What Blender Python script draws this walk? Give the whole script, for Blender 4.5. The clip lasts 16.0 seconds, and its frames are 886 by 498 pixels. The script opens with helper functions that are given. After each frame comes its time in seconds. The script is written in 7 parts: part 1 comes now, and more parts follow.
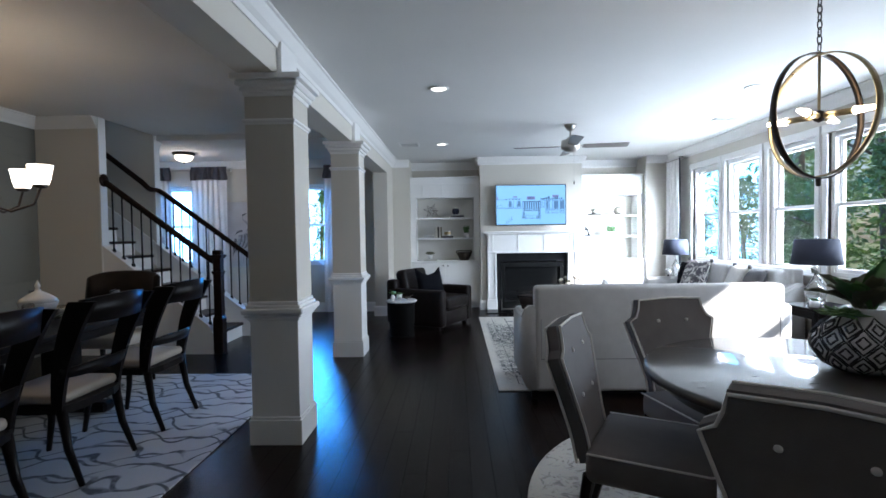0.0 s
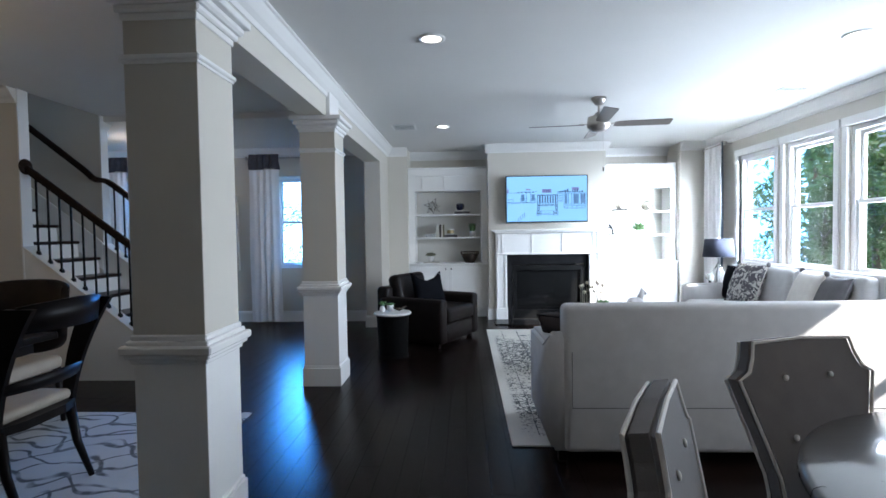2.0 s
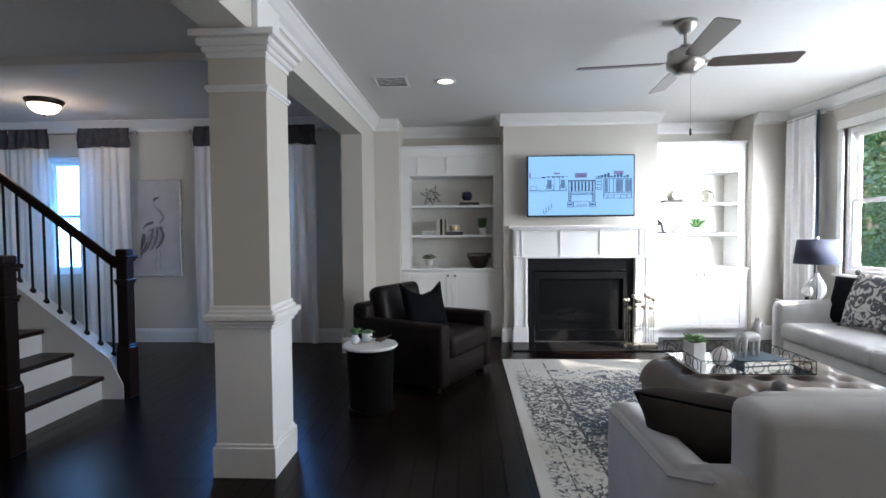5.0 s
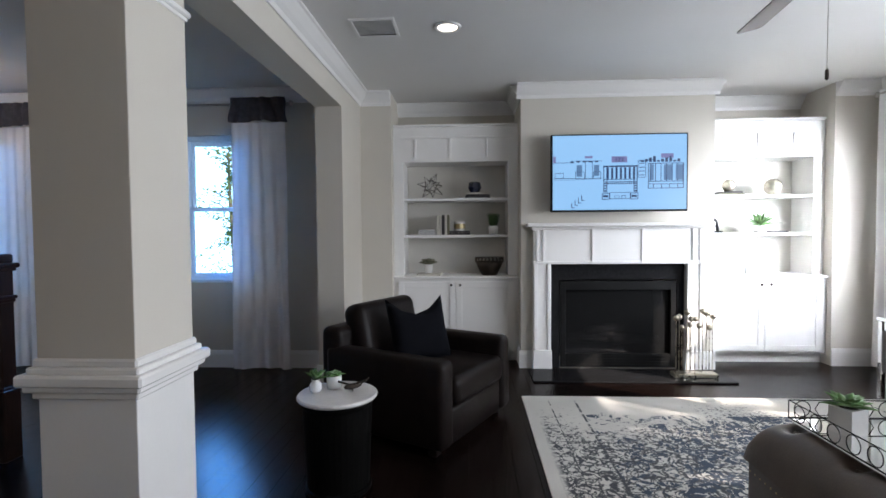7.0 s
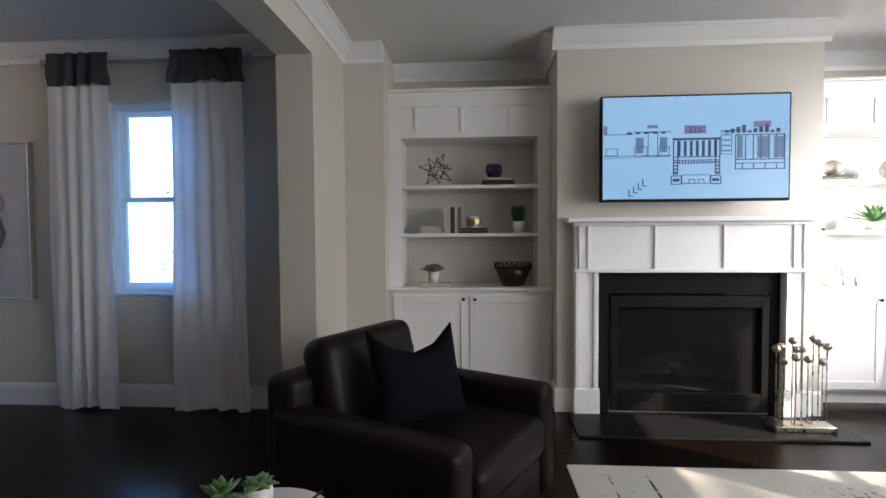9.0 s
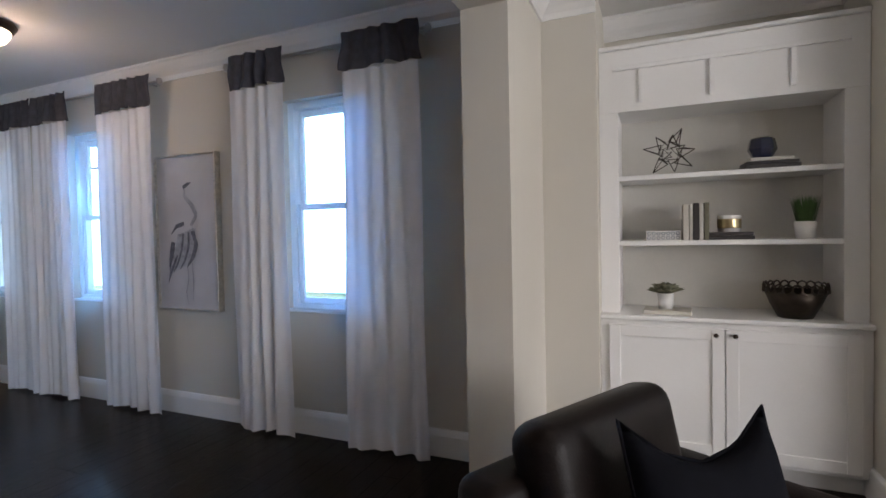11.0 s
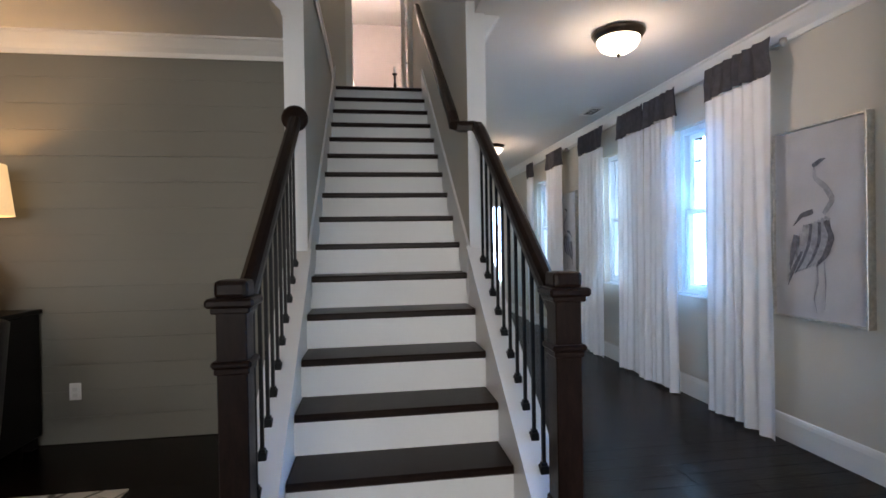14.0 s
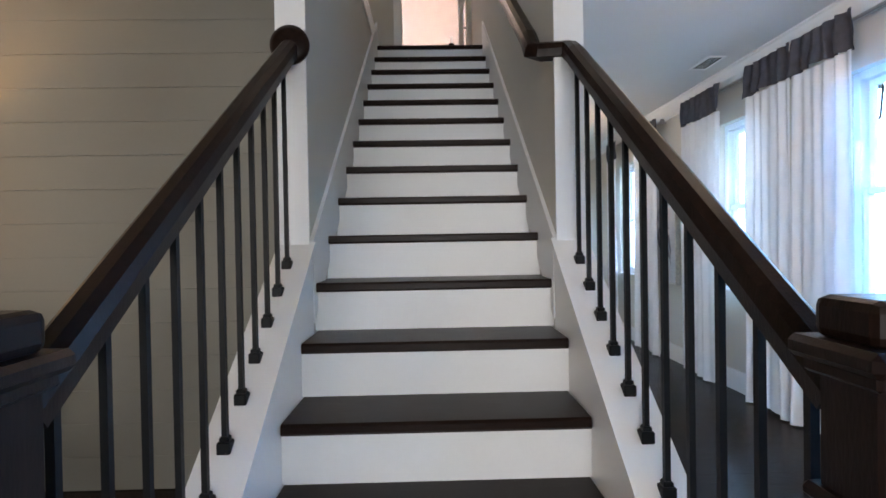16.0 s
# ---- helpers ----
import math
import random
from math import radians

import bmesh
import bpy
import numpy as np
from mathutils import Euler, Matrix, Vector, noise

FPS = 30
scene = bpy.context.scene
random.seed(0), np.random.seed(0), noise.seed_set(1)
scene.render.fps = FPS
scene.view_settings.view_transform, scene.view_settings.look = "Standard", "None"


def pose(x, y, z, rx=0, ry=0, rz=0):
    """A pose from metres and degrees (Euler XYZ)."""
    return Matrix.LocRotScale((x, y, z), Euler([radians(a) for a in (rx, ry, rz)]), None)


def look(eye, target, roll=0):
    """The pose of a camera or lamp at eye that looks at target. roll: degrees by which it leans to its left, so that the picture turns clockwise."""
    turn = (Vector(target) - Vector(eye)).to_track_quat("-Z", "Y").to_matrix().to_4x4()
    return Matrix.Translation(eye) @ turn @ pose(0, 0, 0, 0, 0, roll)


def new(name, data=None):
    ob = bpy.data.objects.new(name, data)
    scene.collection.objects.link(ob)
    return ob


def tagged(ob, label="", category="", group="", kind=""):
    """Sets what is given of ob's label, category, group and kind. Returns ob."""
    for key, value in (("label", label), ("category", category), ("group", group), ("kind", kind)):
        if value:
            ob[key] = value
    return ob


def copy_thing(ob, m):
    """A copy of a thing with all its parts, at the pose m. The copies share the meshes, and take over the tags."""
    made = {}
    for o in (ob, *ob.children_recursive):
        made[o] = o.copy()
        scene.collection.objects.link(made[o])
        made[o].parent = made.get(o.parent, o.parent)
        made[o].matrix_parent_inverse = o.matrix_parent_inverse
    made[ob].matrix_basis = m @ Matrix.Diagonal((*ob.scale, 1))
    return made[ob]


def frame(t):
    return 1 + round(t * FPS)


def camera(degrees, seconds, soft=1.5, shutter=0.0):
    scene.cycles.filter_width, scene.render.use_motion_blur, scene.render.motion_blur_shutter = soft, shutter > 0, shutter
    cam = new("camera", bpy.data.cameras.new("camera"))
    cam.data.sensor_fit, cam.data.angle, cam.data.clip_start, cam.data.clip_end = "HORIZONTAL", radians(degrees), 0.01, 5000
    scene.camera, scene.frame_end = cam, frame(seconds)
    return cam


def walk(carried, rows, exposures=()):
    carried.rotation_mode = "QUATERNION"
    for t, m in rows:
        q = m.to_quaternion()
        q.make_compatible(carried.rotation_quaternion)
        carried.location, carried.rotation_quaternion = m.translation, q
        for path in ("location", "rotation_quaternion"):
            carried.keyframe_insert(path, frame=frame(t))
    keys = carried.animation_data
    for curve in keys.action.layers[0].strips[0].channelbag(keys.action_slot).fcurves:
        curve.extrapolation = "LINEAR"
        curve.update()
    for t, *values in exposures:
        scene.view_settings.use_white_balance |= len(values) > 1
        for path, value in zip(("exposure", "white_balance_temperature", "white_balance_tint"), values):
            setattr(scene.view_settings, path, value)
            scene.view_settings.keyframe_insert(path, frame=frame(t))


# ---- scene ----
cam = camera(83.3, 16.0, soft=1.6)
METRES, EYE, TILT, LEAN, TURN = 8.0, 1.37, 0.0, 0.0, 1.5
ROWS = [
    (0.0, 0.0, 0.0, 0.0, -0.02, -1.76, 0.82),
    (0.5, 0.0054, 0.0368, -0.0007, 0.1, -1.76, 0.77),
    (1.0, 0.0036, 0.0698, -0.0008, 0.19, -1.77, 0.67),
    (1.5, 0.0046, 0.1055, -0.0015, 0.59, -1.83, 0.78),
    (2.0, 0.0126, 0.1432, -0.0009, 0.99, -1.87, 0.84),
    (2.5, 0.012, 0.18, -0.0032, 1.25, -1.87, 0.69),
    (3.0, 0.0088, 0.217, -0.0033, 1.33, -1.86, 0.68),
    (5.5, 0.0065, 0.3997, -0.0039, 1.16, -2.11, 0.42),
    (6.0, 0.0025, 0.4369, -0.0031, 1.45, -2.15, 0.41),
    (6.5, 0.0054, 0.4734, -0.0063, 1.62, -2.12, 0.51),
    (7.0, 0.0081, 0.5102, -0.0053, 1.67, -2.04, 0.45),
    (7.5, 0.0046, 0.5475, -0.0054, 1.68, -2.11, 0.35),
    (8.0, 0.0042, 0.5853, -0.009, 1.67, -2.03, 0.37),
    (10.5, -0.0295, 0.7481, -0.0039, 12.76, -1.95, 0.68),
    (11.0, -0.0467, 0.7642, -0.0022, 21.54, -1.7, 1.22),
    (11.5, -0.061, 0.7778, -0.0025, 30.96, -1.36, 1.39),
    (12.0, -0.0715, 0.785, -0.0023, 42.23, -0.94, 1.43),
    (12.5, -0.08, 0.7836, -0.004, 52.14, -0.56, 1.27),
    (13.0, -0.088, 0.7806, -0.0067, 62.41, -0.26, 1.19),
    (13.5, -0.1004, 0.7781, -0.009, 71.99, -0.3, 1.07),
    (14.0, -0.1257, 0.7772, -0.0075, 80.4, -0.42, 1.0),
    (14.5, -0.1536, 0.7831, -0.0095, 83.35, -0.55, 1.04),
    (15.0, -0.1881, 0.7923, -0.0098, 85.19, -0.53, 1.05),
    (15.5, -0.2226, 0.7921, -0.0101, 86.94, -0.55, 0.95),
    (16.0, -0.2551, 0.7939, -0.0103, 87.38, -0.64, 1.0),
]
EXPOSURES = [(0.0, 1.42, 5900, 11), (3.0, 1.48, 6050, 12), (5.5, 1.24, 6600, 15), (7.0, 1.14, 6650, 16), (8.0, 0.89, 6750, 16), (10.5, 1.24, 7650, 21), (11.5, 1.57, 7150, 20), (13.0, 1.58, 7350, 17), (14.0, 1.78, 7400, 17), (15.0, 2.12, 7250, 17), (16.0, 2.32, 7250, 17)]
walk(cam, [(t, pose(0, 0, EYE, TILT, LEAN, TURN) @ pose(METRES * x, METRES * y, METRES * z, 90 + pitch, roll, yaw)) for t, x, y, z, yaw, pitch, roll in ROWS], EXPOSURES)

# ---- world, sun, window light ----
SUN_WAY = Vector((-1.1, 0.69, -0.82)).normalized()
world = bpy.data.worlds.new("sky")
scene.world = world
world.use_nodes = True
wn = world.node_tree.nodes
sky = wn.new("ShaderNodeTexSky")
sky.sky_type, sky.sun_disc = "NISHITA", False
sky.sun_elevation = math.asin(-SUN_WAY.z)
sky.sun_rotation = math.atan2(-SUN_WAY.x, -SUN_WAY.y)
world.node_tree.links.new(sky.outputs[0], wn["Background"].inputs[0])
wn["Background"].inputs[1].default_value = 0.05

sun_data = bpy.data.lights.new("sun", "SUN")
sun_data.energy, sun_data.angle, sun_data.color = 5.0, radians(0.6), (1.0, 0.93, 0.82)
new("sun", sun_data).matrix_world = look((0, 0, 0), SUN_WAY)


def window_light(x, y, z, w, h, target, watts, color=(0.80, 0.90, 1.0), spread=180):
    d = bpy.data.lights.new("window_light", "AREA")
    d.shape, d.size, d.size_y, d.energy, d.color = "RECTANGLE", w, h, watts, color
    d.spread = radians(spread)
    new("window_light", d).matrix_world = look((x, y, z), target)


HALL_WINDOWS = (-2.50, -4.86, -6.22, -8.55)
LIVING_WINDOWS = (3.02, 3.88, 4.86, 5.84, 6.82, 7.80)
for wx in HALL_WINDOWS:
    blue = {-2.50: (0.03, 0.30, 1.0), -4.86: (0.08, 0.38, 1.0)}.get(wx, (0.46, 0.72, 1.0))
    near = wx == -2.50
    window_light(wx, 9.02, 1.57, 0.58 if near else 0.74, 1.40, (-0.7 if near else wx, 0, -1.8), {-2.50: 6, -4.86: 7.5}.get(wx, 2.2), blue, 60 if near else 95)
for wy in LIVING_WINDOWS:
    # the 7.80 lamp is strengthened and aimed to brighten the right-hand shelves
    window_light(4.04, wy, 1.61, 0.78, 1.40, (2.85, 9.3, 1.0) if wy == 7.80 else (0, wy, 1.5), {7.80: 44, 6.82: 30, 5.84: 24, 4.86: 22}.get(wy, 15), spread=80 if wy == 7.80 else 180)


def bulb(x, y, z, watts, color=(1.0, 0.72, 0.42), radius=0.04):
    d = bpy.data.lights.new("bulb", "POINT")
    d.energy, d.color, d.shadow_soft_size = watts, color, radius
    new("bulb", d).location = (x, y, z)


def downlight(x, y, z, watts):
    d = bpy.data.lights.new("downlight", "SPOT")
    d.energy, d.color, d.spot_size, d.spot_blend, d.shadow_soft_size = watts, (1.0, 0.86, 0.70), radians(110), 0.6, 0.05
    new("downlight", d).location = (x, y, z)


CEIL = 2.71
for x, y in ((-0.14, 4.64), (2.84, 4.80), (-0.19, 7.50)):
    downlight(x, y, CEIL - 0.02, 3)
# two added, unseen fill lamps behind the start, brightening the near chair and vase
for x, y in ((1.35, -0.75), (-0.14, -0.75)):
    downlight(x, y, CEIL - 0.02, 3.6)
bulb(-4.30, 7.84, 2.42, 2.2, (1.0, 0.80, 0.62), 0.09)
bulb(-8.05, 7.90, 2.42, 2.2, (1.0, 0.80, 0.62), 0.09)
bulb(-3.12, 3.22, 2.05, 2.0, (1.0, 0.70, 0.40), 0.15)
bulb(-4.58, 3.78, 1.70, 5.4, (1.0, 0.62, 0.30), 0.05)
bulb(1.66, 2.33, 1.88, 2.4, (1.0, 0.76, 0.50), 0.12)
bulb(-9.4, 6.2, 4.9, 9, (1.0, 0.78, 0.70), 0.15)
# added bulb of the unseen landing light, assumed from the warm stairwell walls
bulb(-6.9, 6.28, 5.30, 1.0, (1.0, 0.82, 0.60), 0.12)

# ---- materials ----
def mat(name, color, rough=0.5, metal=0.0, var=0.12, scale=6.0, bump=0.0, bump_scale=60.0, per_object=0.0,
        spec=0.5, emit=None, strength=0.0, transmission=0.0, sheen=0.0, coat=0.0, stretch=(1, 1, 1), alpha=1.0, island=0.0):
    """Base colour varied at two scales, roughness wear and fine relief."""
    m = bpy.data.materials.new(name)
    m.use_nodes = True
    nt = m.node_tree
    n, lk = nt.nodes, nt.links.new
    p = n["Principled BSDF"]
    p.inputs["Metallic"].default_value = metal
    p.inputs["Roughness"].default_value = rough
    p.inputs["Specular IOR Level"].default_value = spec
    p.inputs["Transmission Weight"].default_value = transmission
    p.inputs["Sheen Weight"].default_value = sheen
    p.inputs["Coat Weight"].default_value = coat
    p.inputs["Alpha"].default_value = alpha
    tc = n.new("ShaderNodeTexCoord")
    mp = n.new("ShaderNodeMapping")
    mp.inputs["Scale"].default_value = stretch
    lk(tc.outputs["Object"], mp.inputs[0])
    big = n.new("ShaderNodeTexNoise")
    big.inputs["Scale"].default_value, big.inputs["Detail"].default_value = scale, 5
    fine = n.new("ShaderNodeTexNoise")
    fine.inputs["Scale"].default_value, fine.inputs["Detail"].default_value = bump_scale, 4
    lk(mp.outputs[0], big.inputs["Vector"])
    lk(mp.outputs[0], fine.inputs["Vector"])
    mixv = n.new("ShaderNodeMath")
    mixv.operation = "MULTIPLY_ADD"
    lk(fine.outputs[0], mixv.inputs[0])
    mixv.inputs[1].default_value = 0.5
    lk(big.outputs[0], mixv.inputs[2])
    val = mixv.outputs[0]
    if per_object:
        oi = n.new("ShaderNodeObjectInfo")
        add = n.new("ShaderNodeMath")
        add.operation = "MULTIPLY_ADD"
        lk(oi.outputs["Random"], add.inputs[0])
        add.inputs[1].default_value = per_object
        lk(val, add.inputs[2])
        val = add.outputs[0]
    if island:
        gi = n.new("ShaderNodeNewGeometry")
        add = n.new("ShaderNodeMath")
        add.operation = "MULTIPLY_ADD"
        lk(gi.outputs["Random Per Island"], add.inputs[0])
        add.inputs[1].default_value = island
        lk(val, add.inputs[2])
        val = add.outputs[0]
    ramp = n.new("ShaderNodeMapRange")
    ramp.inputs["From Min"].default_value = 0.45
    ramp.inputs["From Max"].default_value = 1.05 + per_object + island
    ramp.inputs["To Min"].default_value, ramp.inputs["To Max"].default_value = 1 - var, 1 + var
    lk(val, ramp.inputs[0])
    mul = n.new("ShaderNodeVectorMath")
    mul.operation = "SCALE"
    mul.inputs[0].default_value = color
    lk(ramp.outputs[0], mul.inputs["Scale"])
    lk(mul.outputs[0], p.inputs["Base Color"])
    rr = n.new("ShaderNodeMapRange")
    rr.inputs["To Min"].default_value, rr.inputs["To Max"].default_value = max(0.02, rough * 0.8), min(1, rough * 1.2)
    lk(big.outputs[0], rr.inputs[0])
    lk(rr.outputs[0], p.inputs["Roughness"])
    if bump:
        b = n.new("ShaderNodeBump")
        b.inputs["Strength"].default_value, b.inputs["Distance"].default_value = bump, 0.004
        lk(fine.outputs[0], b.inputs["Height"])
        lk(b.outputs[0], p.inputs["Normal"])
    if emit:
        p.inputs["Emission Color"].default_value = (*emit, 1)
        p.inputs["Emission Strength"].default_value = strength
    return m


WALL = mat("beige_wall_paint", (0.61, 0.575, 0.51), 0.85, var=0.03, scale=2, bump=0.12, bump_scale=220)
WHITE = mat("white_trim_paint", (0.80, 0.79, 0.77), 0.42, var=0.025, scale=3, bump=0.03, bump_scale=90)
CEILING = mat("ceiling_paint", (0.74, 0.73, 0.71), 0.92, var=0.03, scale=1.5, bump=0.15, bump_scale=260)
GREY = mat("grey_shiplap_paint", (0.185, 0.178, 0.15), 0.6, var=0.05, scale=3, bump=0.06, bump_scale=80, per_object=0.15)
DARKWOOD = mat("dark_floor_wood", (0.0075, 0.004, 0.0032), 0.24, var=0.5, scale=7, bump=0.34, bump_scale=26, per_object=0.9, stretch=(5, 0.35, 5), spec=0.13)
DARKWOOD_J = mat("dark_floor_wood_far", (0.0075, 0.004, 0.0032), 0.24, var=0.5, scale=7, bump=0.34, bump_scale=26, island=0.9, stretch=(5, 0.35, 5), spec=0.13)
GAP = mat("floor_gap", (0.008, 0.006, 0.005), 0.8)
STAIRWOOD = mat("stained_stair_oak", (0.016, 0.008, 0.0058), 0.36, spec=0.14, var=0.35, scale=9, bump=0.12, bump_scale=40, stretch=(6, 1, 6))
RAILWOOD = mat("stained_rail_oak", (0.014, 0.007, 0.005), 0.36, spec=0.14, var=0.45, scale=9, bump=0.12, bump_scale=40, stretch=(6, 6, 1.2))
IRON = mat("black_iron", (0.007, 0.007, 0.0075), 0.5, spec=0.2, var=0.2, bump=0.05)
SHEER = mat("white_linen_curtain", (0.80, 0.79, 0.80), 0.95, var=0.05, scale=8, bump=0.25, bump_scale=350)
BAND = mat("charcoal_curtain_band", (0.060, 0.060, 0.075), 0.95, var=0.35, scale=20, bump=0.4, bump_scale=220)
NICKEL = mat("brushed_nickel", (0.46, 0.43, 0.40), 0.30, metal=1.0, var=0.1, scale=20)
BRONZE = mat("oil_rubbed_bronze", (0.060, 0.047, 0.038), 0.38, metal=0.9, var=0.25, scale=14)
MILKGLASS = mat("lit_frosted_glass", (0.9, 0.88, 0.84), 0.5, emit=(1.0, 0.84, 0.66), strength=1.35)
BULB = mat("lit_lamp_bulb", (0.9, 0.85, 0.75), 0.4, emit=(1.0, 0.80, 0.55), strength=6.0)
CERAMIC = mat("white_glazed_ceramic", (0.74, 0.73, 0.71), 0.22, var=0.05)
CANLIGHT = mat("lit_downlight_lens", (0.9, 0.9, 0.88), 0.5, emit=(1.0, 0.92, 0.80), strength=2.4)


def make_glass(name="window_glass", power=4.0, tint=(1.0, 1.0, 1.0), rough=0.02, film=0.0):
    """Clear or dark-tinted sheet glass: see-through, glossy at a slant, with a thin film of dust."""
    m = bpy.data.materials.new(name)
    m.use_nodes = True
    n = m.node_tree.nodes
    tr, gl, mx, fr, pw = (n.new("ShaderNode" + k) for k in ("BsdfTransparent", "BsdfGlossy", "MixShader", "LayerWeight", "Math"))
    gl.inputs["Roughness"].default_value = rough
    tr.inputs[0].default_value = (*tint, 1)
    pw.operation = "POWER"
    pw.inputs[1].default_value = power
    lk = m.node_tree.links.new
    lk(fr.outputs["Facing"], pw.inputs[0])
    lk(pw.outputs[0], mx.inputs[0])
    lk(tr.outputs[0], mx.inputs[1])
    lk(gl.outputs[0], mx.inputs[2])
    out = mx.outputs[0]
    if film:
        dust, film_tone = n.new("ShaderNodeMixShader"), n.new("ShaderNodeBsdfDiffuse")
        film_tone.inputs[0].default_value = (0.30, 0.30, 0.30, 1)
        dust.inputs[0].default_value = film
        lk(out, dust.inputs[1])
        lk(film_tone.outputs[0], dust.inputs[2])
        out = dust.outputs[0]
    lk(out, n["Material Output"].inputs[0])
    return m


GLASS = make_glass()


def let_light_through(m, share, color):
    """Mixes a share of translucent cloth into a material."""
    n, lk = m.node_tree.nodes, m.node_tree.links.new
    out, p = n["Material Output"], n["Principled BSDF"]
    tr, mx = n.new("ShaderNodeBsdfTranslucent"), n.new("ShaderNodeMixShader")
    tr.inputs[0].default_value = (*color, 1)
    mx.inputs[0].default_value = share
    lk(p.outputs[0], mx.inputs[1])
    lk(tr.outputs[0], mx.inputs[2])
    lk(mx.outputs[0], out.inputs[0])


let_light_through(SHEER, 0.08, (0.80, 0.78, 0.80))

# ---- mesh helpers ----
def bm_box(bm, x0, x1, y0, y1, z0, z1, bevel=0.0, seg=1, m=None):
    r = bmesh.ops.create_cube(bm, size=1.0)
    vs = r["verts"]
    for v in vs:
        v.co = Vector(((x0 + x1) / 2 + v.co.x * (x1 - x0), (y0 + y1) / 2 + v.co.y * (y1 - y0), (z0 + z1) / 2 + v.co.z * (z1 - z0)))
    if bevel:
        es = list({e for v in vs for e in v.link_edges})
        out = bmesh.ops.bevel(bm, geom=es, offset=bevel, segments=seg, affect="EDGES", profile=0.5)
        vs = list({v for f in out["faces"] for v in f.verts} | {v for v in vs if v.is_valid})
    if m is not None:
        bmesh.ops.transform(bm, matrix=m, verts=vs)
    return vs


def box(x0, x1, y0, y1, z0, z1, bevel=0.0, seg=1):
    bm = bmesh.new()
    bm_box(bm, x0, x1, y0, y1, z0, z1, bevel, seg)
    return bm


def bm_prism(bm, outline, axis, a, b):
    """Extrudes a closed 2D outline along axis x, y or z from a to b."""
    def place(u, v, w):
        return {"x": (w, u, v), "y": (u, w, v), "z": (u, v, w)}[axis]
    lo = [bm.verts.new(place(u, v, a)) for u, v in outline]
    hi = [bm.verts.new(place(u, v, b)) for u, v in outline]
    n = len(outline)
    bm.faces.new(lo)
    bm.faces.new(list(reversed(hi)))
    for i in range(n):
        bm.faces.new((lo[i], hi[i], hi[(i + 1) % n], lo[(i + 1) % n]))
    bmesh.ops.recalc_face_normals(bm, faces=bm.faces)


def prism(outline, axis, a, b):
    bm = bmesh.new()
    bm_prism(bm, outline, axis, a, b)
    return bm


def bm_lathe(bm, profile, seg=24, center=(0, 0, 0), sx=1.0, sy=1.0):
    rings = []
    for r, z in profile:
        if r < 1e-5:
            rings.append([bm.verts.new((center[0], center[1], center[2] + z))])
        else:
            rings.append([bm.verts.new((center[0] + sx * r * math.cos(2 * math.pi * i / seg), center[1] + sy * r * math.sin(2 * math.pi * i / seg), center[2] + z)) for i in range(seg)])
    for p, q in zip(rings, rings[1:]):
        for i in range(seg):
            j = (i + 1) % seg
            if len(p) == 1 and len(q) == 1:
                continue
            if len(p) == 1:
                bm.faces.new((p[0], q[i], q[j]))
            elif len(q) == 1:
                bm.faces.new((p[i], p[j], q[0]))
            else:
                bm.faces.new((p[i], p[j], q[j], q[i]))
    if len(rings[0]) > 1:
        bm.faces.new(list(reversed(rings[0])))
    if len(rings[-1]) > 1:
        bm.faces.new(rings[-1])
    bmesh.ops.recalc_face_normals(bm, faces=bm.faces)


def lathe(profile, seg=24, center=(0, 0, 0), sx=1.0, sy=1.0):
    bm = bmesh.new()
    bm_lathe(bm, profile, seg, center, sx, sy)
    return bm


def bm_tube(bm, points, radius, seg=8, closed=False, taper=None):
    pts = [Vector(p) for p in points]
    n = len(pts)
    rings = []
    side = None
    for i, p in enumerate(pts):
        if closed:
            d = pts[(i + 1) % n] - pts[i - 1]
        else:
            d = pts[min(i + 1, n - 1)] - pts[max(i - 1, 0)]
        d.normalize()
        if side is None:
            side = d.orthogonal().normalized()
        side = (side - d * side.dot(d)).normalized()
        up = d.cross(side)
        r = radius if taper is None else radius + (taper - radius) * i / max(1, n - 1)
        rings.append([bm.verts.new(p + r * (math.cos(2 * math.pi * k / seg) * side + math.sin(2 * math.pi * k / seg) * up)) for k in range(seg)])
    for i in range(n if closed else n - 1):
        a, b = rings[i], rings[(i + 1) % n]
        for k in range(seg):
            bm.faces.new((a[k], a[(k + 1) % seg], b[(k + 1) % seg], b[k]))
    if not closed:
        bm.faces.new(list(reversed(rings[0])))
        bm.faces.new(rings[-1])
    bmesh.ops.recalc_face_normals(bm, faces=bm.faces)


def tube(points, radius, seg=8, closed=False, taper=None):
    bm = bmesh.new()
    bm_tube(bm, points, radius, seg, closed, taper)
    return bm


def mesh_of(name, bm, material, smooth=False):
    me = bpy.data.meshes.new(name)
    bm.to_mesh(me)
    bm.free()
    for m in (material if isinstance(material, (list, tuple)) else (material,)):
        me.materials.append(m)
    if smooth:
        for p in me.polygons:
            p.use_smooth = True
    return me


def part(name, bm, material, parent=None, label="", smooth=False, at=None):
    ob = new(name, mesh_of(name, bm, material, smooth))
    ob.parent = parent
    if at is not None:
        ob.matrix_basis = at
    if label:
        tagged(ob, label)
    return ob


def thing(name, label, category, x=0, y=0, z=0, turn=0, group=""):
    ob = new(name)
    ob.matrix_basis = pose(x, y, z, 0, 0, turn)
    ob.empty_display_size = 0.1
    return tagged(ob, label, category, group)


def structure(name, bm, material, label, category, smooth=False):
    ob = part(name, bm, material, None, "", smooth)
    return tagged(ob, label, category, kind="structure")


